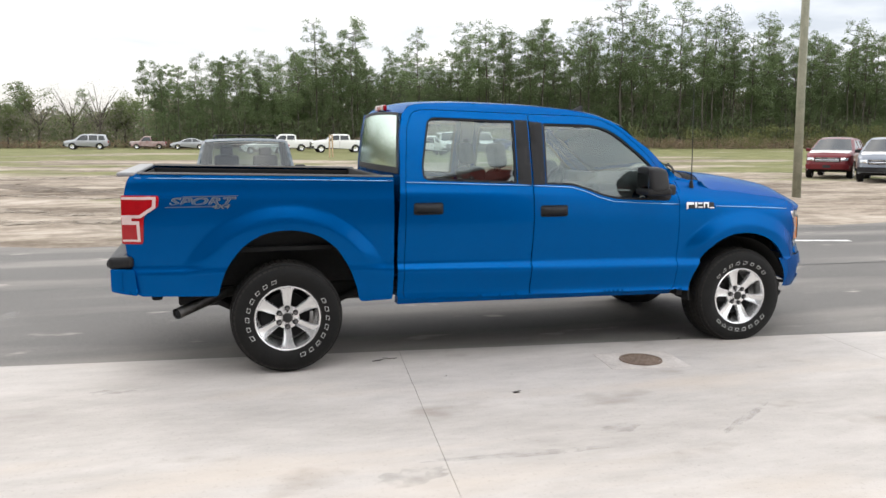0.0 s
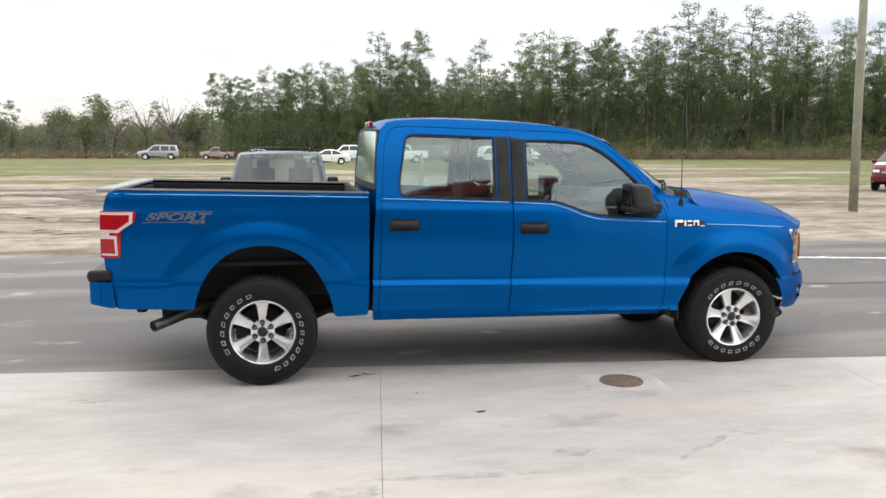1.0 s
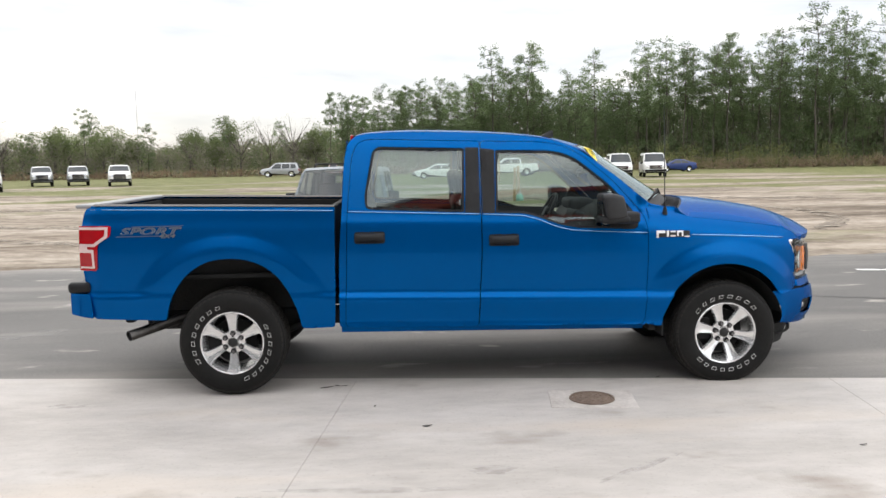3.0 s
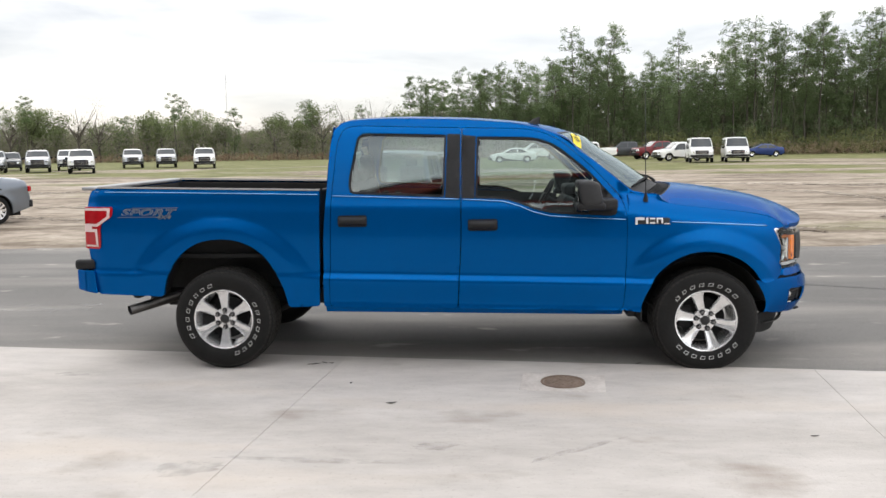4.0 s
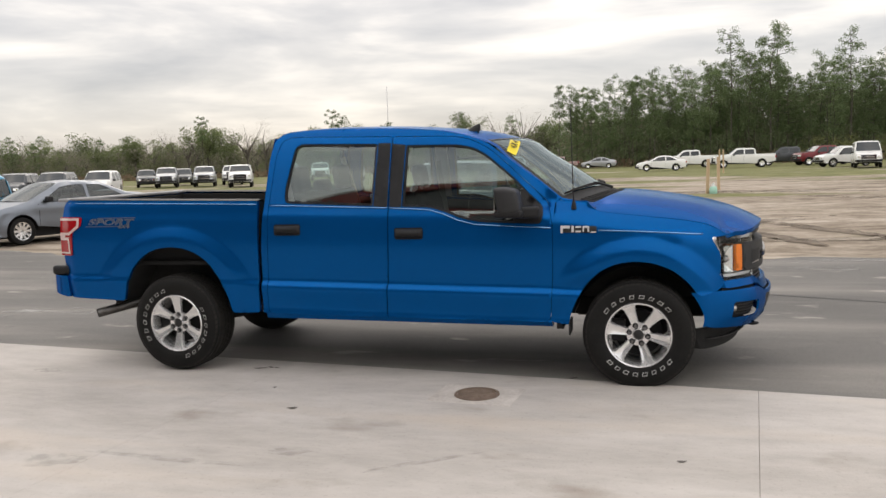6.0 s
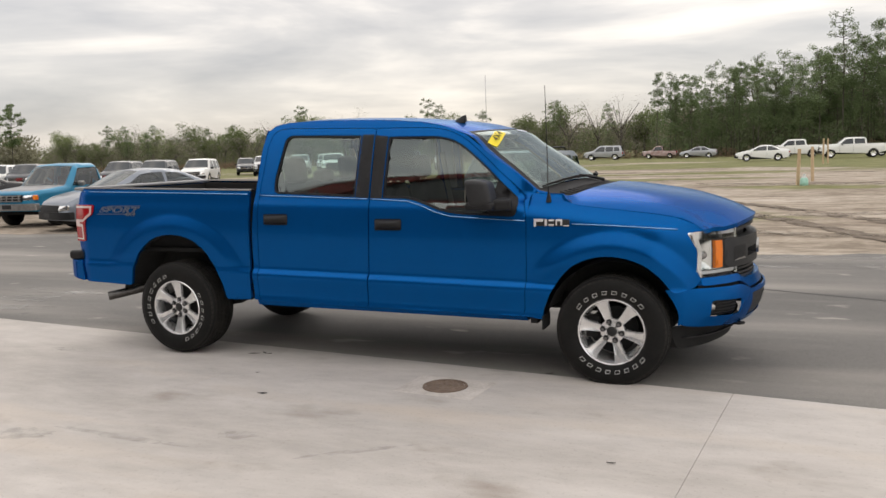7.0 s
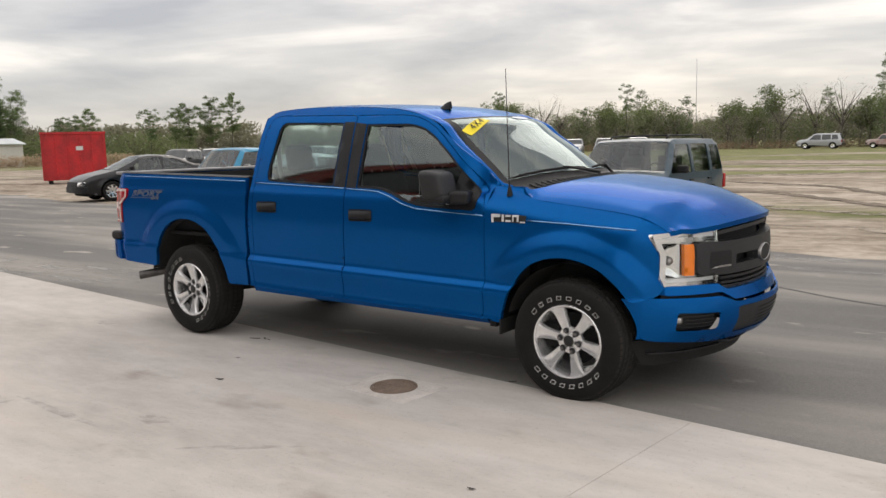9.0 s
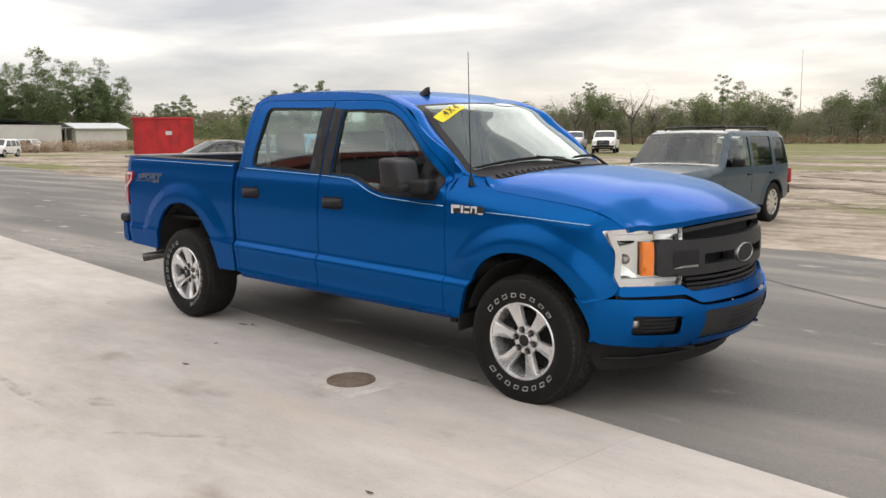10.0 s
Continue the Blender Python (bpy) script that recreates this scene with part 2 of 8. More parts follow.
def curve_fn(pts):
    """A smooth function through (x, y) points."""
    xs, ys = [p[0] for p in pts], [p[1] for p in pts]
    d = [(ys[i + 1] - ys[i]) / (xs[i + 1] - xs[i]) for i in range(len(xs) - 1)]
    tan = [d[0]] + [0.0 if d[i] * d[i + 1] <= 0 else 2 * d[i] * d[i + 1] / (d[i] + d[i + 1]) for i in range(len(d) - 1)] + [d[-1]]

    def f(x):
        if x <= xs[0]:
            return ys[0]
        if x >= xs[-1]:
            return ys[-1]
        i = next(k for k in range(len(xs) - 1) if x <= xs[k + 1])
        h = xs[i + 1] - xs[i]
        t = (x - xs[i]) / h
        return (2 * t ** 3 - 3 * t * t + 1) * ys[i] + (t ** 3 - 2 * t * t + t) * h * tan[i] + (3 * t * t - 2 * t ** 3) * ys[i + 1] + (t ** 3 - t * t) * h * tan[i + 1]
    return f


def rounded(poly, radius, seg=4):
    """The polygon with its corners rounded; radius may be one number or one per corner."""
    n = len(poly)
    out = []
    for i, p in enumerate(poly):
        r = radius[i] if hasattr(radius, "__len__") else radius
        a, b = Vector(poly[i - 1]) - Vector(p), Vector(poly[(i + 1) % n]) - Vector(p)
        r = min(r, a.length * 0.45, b.length * 0.45)
        if r < 1e-4:
            out.append(tuple(p))
            continue
        s, e = Vector(p) + a.normalized() * r, Vector(p) + b.normalized() * r
        for k in range(seg + 1):
            t = k / seg
            out.append(tuple((1 - t) ** 2 * s + 2 * t * (1 - t) * Vector(p) + t * t * e))
    return out


def dense(poly, step):
    out = []
    for i, p in enumerate(poly):
        q = poly[(i + 1) % len(poly)]
        k = max(1, int(math.ceil(math.dist(p, q) / step)))
        out += [(p[0] + (q[0] - p[0]) * j / k, p[1] + (q[1] - p[1]) * j / k) for j in range(k)]
    return out


def inside(pts, poly):
    pts = np.asarray(pts, float)
    res = np.zeros(len(pts), bool)
    j = len(poly) - 1
    for i in range(len(poly)):
        (xi, yi), (xj, yj) = poly[i], poly[j]
        if yi != yj:
            res ^= ((yi > pts[:, 1]) != (yj > pts[:, 1])) & (pts[:, 0] < (xj - xi) * (pts[:, 1] - yi) / (yj - yi) + xi)
        j = i
    return res


def sheet(outline, f, step=0.06, holes=(), lip=(0, 0, 0), outward=None):
    """A curved panel: the plane outline (with holes) laid on the surface f(a, b), with a lip turned in along its edges."""
    from mathutils.geometry import delaunay_2d_cdt
    loops = [dense(outline, step)] + [dense(h, step) for h in holes]
    verts, edges = [], []
    for lp in loops:
        s = len(verts)
        verts += lp
        edges += [(s + k, s + (k + 1) % len(lp)) for k in range(len(lp))]
    xs, zs = [p[0] for p in loops[0]], [p[1] for p in loops[0]]
    nx, nz = max(1, int((max(xs) - min(xs)) / step)), max(1, int((max(zs) - min(zs)) / step))
    grid = [(min(xs) + (i + 0.5) * (max(xs) - min(xs)) / nx, min(zs) + (k + 0.5) * (max(zs) - min(zs)) / nz) for i in range(nx) for k in range(nz)]
    keep = inside(grid, loops[0])
    for h in loops[1:]:
        keep &= ~inside(grid, h)
    if len(grid):
        edge_pts = np.array(verts)
        g = np.array(grid)
        far = np.min(np.linalg.norm(g[:, None, :] - edge_pts[None, :, :], axis=2), axis=1) > 0.45 * step
        verts = verts + [tuple(p) for p in g[keep & far]]
    vo, _, fo, _, _, _ = delaunay_2d_cdt([Vector(v) for v in verts], edges, [], 0, 1e-5)
    cent = [((vo[a].x + vo[b].x + vo[c].x) / 3, (vo[a].y + vo[b].y + vo[c].y) / 3) for a, b, c in fo]
    ok = inside(cent, loops[0])
    for h in loops[1:]:
        ok &= ~inside(cent, h)
    bm = bmesh.new()
    bv = [bm.verts.new(f(v.x, v.y)) for v in vo]
    for t, good in zip(fo, ok):
        if good:
            bm.faces.new([bv[i] for i in t])
    bmesh.ops.delete(bm, geom=[v for v in bm.verts if not v.link_faces], context="VERTS")
    bm.normal_update()
    if outward is not None:
        tot = sum((fa.normal * fa.calc_area() for fa in bm.faces), Vector())
        if tot.dot(Vector(outward)) < 0:
            bmesh.ops.reverse_faces(bm, faces=bm.faces)
    for fa in bm.faces:
        fa.smooth = True
    lip = Vector(lip)
    if lip.length:
        rim = [e for e in bm.edges if len(e.link_faces) == 1]
        ends = {v for e in rim for v in e.verts}
        inn = {v: bm.verts.new(v.co + lip) for v in ends}
        for e in rim:
            a, b = e.verts
            fa = e.link_faces[0]
            loop = next(l for l in fa.loops if l.edge == e)
            a, b = loop.vert, loop.link_loop_next.vert
            bm.faces.new((b, a, inn[a], inn[b]))
            e.smooth = False
    return bm


def grid_surface(f, nu, nv):
    """A surface from f(u, v), u and v in 0..1."""
    bm = bmesh.new()
    rows = [[bm.verts.new(f(i / nu, j / nv)) for j in range(nv + 1)] for i in range(nu + 1)]
    for i in range(nu):
        for j in range(nv):
            bm.faces.new((rows[i][j], rows[i + 1][j], rows[i + 1][j + 1], rows[i][j + 1])).smooth = True
    return bm


def words(name, text, size, m, mat, parent, thick=0.0008, spacing=1.0, shear=0.0, bold=0.0):
    """Raised writing in the built-in font as a mesh."""
    cu = bpy.data.curves.new(name, "FONT")
    cu.body, cu.size, cu.extrude, cu.space_character, cu.shear = text, size, thick, spacing, shear
    cu.align_x, cu.align_y, cu.offset = "CENTER", "CENTER", bold
    tmp = new(name + "_tmp", cu)
    bpy.context.view_layer.update()
    me = bpy.data.meshes.new_from_object(tmp.evaluated_get(bpy.context.evaluated_depsgraph_get()))
    bpy.data.objects.remove(tmp)
    bpy.data.curves.remove(cu)
    me.transform(m)
    me.materials.clear()
    me.materials.append(mat)
    ob = new(name, me)
    ob.parent = parent
    return ob


# ---- the blue pickup ----
WB = 3.683
HUB_Z = 0.394
section = curve_fn([(0.40, 0.905), (0.445, 0.938), (0.474, 0.958), (0.486, 0.960), (0.512, 0.951), (0.60, 0.962), (0.685, 0.977), (0.697, 0.976), (0.742, 0.946), (0.77, 0.947), (0.85, 0.953), (1.02, 0.960), (1.14, 0.955), (1.235, 0.945), (1.30, 0.925), (1.345, 0.9125), (1.5, 0.8685), (1.65, 0.824), (1.78, 0.782), (1.85, 0.752), (1.89, 0.722), (1.93, 0.68)])
bed_section = curve_fn([(0.40, 0.925), (0.46, 0.946), (0.60, 0.961), (0.69, 0.970), (0.705, 0.969), (0.742, 0.955), (0.85, 0.957), (1.02, 0.960), (1.14, 0.955), (1.235, 0.945)])
fender_top = curve_fn([(3.0, 1.30), (3.33, 1.262), (3.50, 1.236), (3.75, 1.207), (3.95, 1.184), (4.12, 1.155), (4.23, 1.108), (4.30, 1.06)])



def smoothstep(a, b, x):
    t = min(1.0, max(0.0, (x - a) / (b - a)))
    return t * t * (3 - 2 * t)


def flare(x, z):
    out = 0.0
    for cx, cz, r, high in ((0.0, 0.42, 0.675, 0.027), (WB, 0.38, 0.585, 0.040)):
        d = math.hypot(x - cx, z - cz)
        keep = smoothstep(0.66, 0.86, z) if cx == 0 or x < cx else smoothstep(0.50, 0.70, z)
        out += high * keep * min(1.0, max(0.0, (r + 0.105 - d) / 0.105))
    return out


def side_y(x, z):
    """Half width of the pickup's body at a place of its side."""
    z0, z = z, z + 0.0225 * (x - 1.4) * (1 - smoothstep(1.25, 1.5, z))
    if x < 0.79:
        y = bed_section(min(z, 1.235))
        y -= 0.022 * smoothstep(1.30, 1.44, z) + 0.012 * smoothstep(1.2, 1.3, z)
        y -= 0.05 * smoothstep(-0.85, -1.08, x) ** 2
    elif x > 3.06:
        z, top = z0, fender_top(x)
        y = section(min(z + 0.0225 * (x - 1.4), 1.14))
        y -= min(0.135, 0.085 * max(0.0, (z - (top - 0.16)) / 0.16) ** 2.2) * (1 - 0.8 * smoothstep(4.0, 4.25, x)) if z > top - 0.16 else 0
        y -= 0.115 * max(0.0, (x - 3.93) / 0.35) ** 2
    else:
        y = section(z)
        k = smoothstep(2.82, 3.06, x) * smoothstep(1.20, 1.30, z0)
        if k > 0:
            y -= k * min(0.09, 0.085 * max(0.0, (z0 - 1.135) / 0.16) ** 2.0)
    return y + flare(x, z0)


def side_map(s, off=0.0):
    return lambda x, z: Vector((x, s * (side_y(x, z) + off), z))


BED = [(-1.00, 1.418), (0.775, 1.377), (0.765, 0.72), (0.755, 0.493), (0.515, 0.487), (0.495, 0.60), (0.445, 0.735), (0.36, 0.88), (0.25, 0.968), (0.13, 1.014), (-0.01, 1.026), (-0.15, 1.005), (-0.27, 0.94), (-0.36, 0.845), (-0.425, 0.73), (-0.455, 0.63), (-0.465, 0.577), (-0.985, 0.60), (-1.035, 0.78), (-1.055, 0.96), (-1.05, 1.28), (-1.035, 1.36)]
REAR_DOOR = [(0.836, 0.49), (1.816, 0.474), (1.846, 1.0), (1.848, 1.33), (1.856, 1.838), (1.03, 1.866), (0.945, 1.84), (0.905, 1.74), (0.868, 1.35), (0.858, 1.0)]
FRONT_DOOR = [(1.824, 0.474), (3.064, 0.455), (3.084, 0.80), (3.088, 1.16), (3.055, 1.31), (2.79, 1.575), (2.60, 1.735), (2.45, 1.805), (2.30, 1.825), (1.864, 1.838), (1.856, 1.33), (1.854, 1.0)]
REAR_WIN = [(1.00, 1.352), (1.726, 1.318), (1.742, 1.79), (1.10, 1.812), (1.055, 1.78), (0.993, 1.455)]
FRONT_WIN = [(1.958, 1.308), (2.18, 1.300), (2.30, 1.262), (2.42, 1.215), (2.56, 1.186), (3.012, 1.166), (3.026, 1.275), (2.80, 1.515), (2.60, 1.68), (2.50, 1.735), (2.38, 1.762), (1.972, 1.772)]
PILLAR_R = [(1.732, 1.318), (1.843, 1.311), (1.848, 1.792), (1.748, 1.795)]
PILLAR_F = [(1.859, 1.311), (1.953, 1.308), (1.967, 1.774), (1.862, 1.786)]
CAB = [(0.79, 0.495), (3.075, 0.452), (3.095, 0.8), (3.098, 1.16), (3.10, 1.315), (3.145, 1.337), (2.94, 1.512), (2.76, 1.642), (2.66, 1.722), (2.565, 1.786), (2.42, 1.836), (2.20, 1.876), (1.80, 1.908), (1.30, 1.922), (1.02, 1.912), (0.93, 1.893), (0.875, 1.84), (0.845, 1.70), (0.828, 1.36), (0.80, 1.0)]
FENDER = [(3.074, 0.455), (3.198, 0.436), (3.205, 0.50), (3.255, 0.625), (3.33, 0.745), (3.43, 0.838), (3.55, 0.888), (3.675, 0.902), (3.80, 0.885), (3.92, 0.838), (4.02, 0.755), (4.085, 0.665), (4.12, 0.655), (4.235, 0.685), (4.27, 0.74), (4.242, 0.80), (4.243, 0.93), (4.180, 1.052), (4.278, 1.060), (4.228, 1.107), (4.12, 1.152), (3.95, 1.181), (3.75, 1.204), (3.50, 1.233), (3.425, 1.244), (3.365, 1.275), (3.325, 1.322), (3.11, 1.328), (3.096, 1.16), (3.092, 0.80)]


def edge_grow(poly, d):
    """The polygon pushed out by d."""
    n, out = len(poly), []
    area = sum(poly[i][0] * poly[(i + 1) % n][1] - poly[(i + 1) % n][0] * poly[i][1] for i in range(n))
    s = 1 if area > 0 else -1
    for i in range(n):
        a, p, b = (Vector(poly[k % n]) for k in (i - 1, i, i + 1))
        n1, n2 = (p - a).normalized(), (b - p).normalized()
        m1, m2 = Vector((n1.y, -n1.x)) * s, Vector((n2.y, -n2.x)) * s
        m = (m1 + m2)
        m = m / max(0.3, m.dot(m1)) if m.length > 1e-6 else m1
        out.append(tuple(p + m * d))
    return out


truck = thing("pickup_truck", "metallic blue crew-cab pickup parked half on the concrete edge", "pickup truck")


def wheel_meshes(spoke0, letter0, hub_z):
    """Tyre, lettering, rim, nuts, cap, brake for a wheel whose outer face looks to -y, about the hub."""
    prof = [(0.228, -0.035), (0.246, -0.047), (0.288, -0.058), (0.335, -0.055), (0.366, -0.044), (0.384, -0.024), (0.392, -0.006), (0.394, 0.02), (0.394, 0.19), (0.392, 0.215), (0.375, 0.24), (0.33, 0.262), (0.28, 0.266), (0.225, 0.24)]
    tyre = lathe([(r - 0.006 if r > 0.385 else r, y) for r, y in prof], 144)
    tread, count = bmesh.new(), 58
    for row, (ya, yb, ra, rb) in enumerate(((-0.046, -0.006, 0.368, 0.3915), (0.002, 0.050, 0.3935, 0.394), (0.058, 0.102, 0.394, 0.394), (0.110, 0.154, 0.394, 0.394), (0.162, 0.208, 0.394, 0.392), (0.214, 0.246, 0.391, 0.370))):
        for k in range(count):      # one raised block of the tread
            a0 = 2 * math.pi * (k + 0.5 * (row % 2)) / count
            da, skew = 2 * math.pi / count * (0.74 if row in (0, 5) else 0.80), 0.03 * (-1) ** row
            ring = []
            for low in (0.012, 0.0):
                for a, y, r in ((a0, ya, ra), (a0 + da, ya, ra), (a0 + da + skew, yb, rb), (a0 + skew, yb, rb)):
                    r -= low
                    ring.append(tread.verts.new((r * math.cos(a), y, r * math.sin(a))))
            tread.faces.new(ring[4:])
            for i in range(4):
                j = (i + 1) % 4
                tread.faces.new((ring[i], ring[j], ring[4 + j], ring[4 + i]))
    bmesh.ops.recalc_face_normals(tread, faces=tread.faces)
    for v in [*tyre.verts, *tread.verts]:      # pressed flat where it stands
        v.co.z = max(v.co.z, -hub_z - 0.010)
    rim = lathe([(0.2, 0.16), (0.212, 0.0), (0.216, -0.028), (0.222, -0.041), (0.231, -0.045), (0.236, -0.040), (0.237, -0.02), (0.225, 0.03), (0.222, 0.2)], 72)
    spokes = []
    for k in range(6):
        bm = bmesh.new()
        a = radians(spoke0) + k * math.pi / 3
        rows = []
        for r, half, y, dip in ((0.045, 0.022, 0.002, 0.0), (0.085, 0.029, -0.006, 0.003), (0.12, 0.033, -0.014, 0.006), (0.16, 0.038, -0.023, 0.007), (0.195, 0.045, -0.031, 0.006), (0.210, 0.053, -0.035, 0.003), (0.219, 0.066, -0.036, 0.0)):
            row = []
            for u, dy in ((-1.0, 0.032), (-0.92, 0.006), (-0.80, 0.0), (-0.3, dip), (0.3, dip), (0.80, 0.0), (0.92, 0.006), (1.0, 0.032)):
                ang = a + math.atan2(half * u, r)
                rr = math.hypot(r, half * u) if r < 0.2 else r
                row.append(bm.verts.new((rr * math.cos(ang), y + dy, rr * math.sin(ang))))
            rows.append(row)
        for r0, r1 in zip(rows, rows[1:]):
            for i in range(len(r0) - 1):
                bm.faces.new((r0[i], r1[i], r1[i + 1], r0[i + 1]))
        bmesh.ops.recalc_face_normals(bm, faces=bm.faces)
        spokes.append(smooth(bm, 40))
    hub = lathe([(0.0, -0.012), (0.038, -0.012), (0.042, -0.008), (0.045, 0.004), (0.084, 0.008), (0.088, 0.03)], 36)
    cap = lathe([(0.0, -0.0165), (0.030, -0.016), (0.036, -0.012), (0.037, -0.006)], 30)
    nuts = []
    for k in range(6):
        bm = lathe([(0.0, -0.022), (0.010, -0.021), (0.0135, -0.015), (0.0135, 0.010)], 12)
        a = k * math.pi / 3 + radians(spoke0)
        bmesh.ops.translate(bm, verts=bm.verts, vec=(0.066 * math.cos(a), 0, 0.066 * math.sin(a)))
        nuts.append(bm)
    brake = lathe([(0.0, 0.075), (0.165, 0.075), (0.168, 0.08), (0.168, 0.105), (0.0, 0.11)], 40)
    caliper = box(0.10, 0.07, 0.16, Matrix.Translation((-0.14, 0.07, 0.02)), 0.012)
    letters = []
    patterns = ("ltbr",) * 16
    for start, span, base in ((radians(letter0 + 56), radians(-112), 0), (radians(letter0 + 126), radians(108), 8)):
        for k in range(8):
            a = start + span * (k + 0.5) / 8
            bm = bmesh.new()
            up = 1 if base == 0 else -1
            r0, r1, hw, w = 0.267, 0.292, (0.019, 0.016, 0.0175, 0.0165, 0.018, 0.0155, 0.017, 0.0175)[k], 0.0032
            h = r1 - r0
            bars = {"l": (-hw, -hw + w, 0, h, 0), "r": (hw - w, hw, 0, h, 0), "t": (-hw, hw, h - w, h, 0), "b": (-hw, hw, 0, w, 0), "m": (-hw, hw * 0.6, h * 0.45, h * 0.45 + w, 0), "d": (-w, w, 0, h, 0.012), "x": (-w * 0.5, w * 0.5, 0, h * 0.7, 0)}
            for key in patterns[base + k]:
                x0, x1, z0, z1, sl = bars[key]
                vs = []
                for x, z in ((x0, z0), (x1, z0), (x1, z1), (x0, z1)):
                    rr = r0 + z if up > 0 else r1 - z
                    y = -0.0590 + 0.07 * max(0.0, rr - 0.288) - 0.05 * max(0.0, 0.29 - rr) * 0 + max(0.0, 0.288 - rr) * 0.26
                    vs.append(bm.verts.new(Matrix.Rotation(math.pi / 2 - a, 4, "Y") @ Vector((up * (x + (0.22 + sl * 20) * (z - h / 2)), y - 0.0015, rr))))
                bm.faces.new(vs)
            letters.append(bm)
    return tyre, tread, letters, rim, spokes, hub, cap, nuts, brake, caliper


def make_wheel(parent, m, spoke0, letter0):
    tyre, tread, letters, rim, spokes, hub, cap, nuts, brake, caliper = wheel_meshes(spoke0, letter0, m.translation.z)
    w = part("wheel", rim, ALLOY, parent, "six-spoke silver alloy wheel with an outlined-letter tyre")
    w.matrix_basis = m
    part("tyre", tyre, RUBBER, w, "black all-terrain tyre")
    part("tread", tread, TREAD, w, "dusty black tread blocks")
    for bm in letters:
        part("letter_bar", bm, WHITE_LETTER, w)
    for bm in spokes:
        part("spoke", bm, ALLOY, w)
    part("hub", hub, ALLOY, w)
    part("hub_cap", cap, INK, w, "dark hub cap")
    for bm in nuts:
        part("lug_nut", bm, DARK_CHROME, w)
    # near-black discs stand in for the shade in the nut recesses
    for k in range(6):
        a = k * math.pi / 3 + radians(spoke0)
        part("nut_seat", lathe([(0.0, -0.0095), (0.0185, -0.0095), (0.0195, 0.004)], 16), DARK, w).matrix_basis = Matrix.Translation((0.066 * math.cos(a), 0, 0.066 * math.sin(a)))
    # brake parts near-black: the shade behind the spokes is put into their colour
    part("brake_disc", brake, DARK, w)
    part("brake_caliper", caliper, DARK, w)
    return w


def clone_part(src, parent, m):
    """The part again with its pieces, sharing meshes."""
    top = src.copy()
    scene.collection.objects.link(top)
    top.parent, top.matrix_basis = parent, m
    for c in src.children:
        o = c.copy()
        scene.collection.objects.link(o)
        o.parent = top
    return top


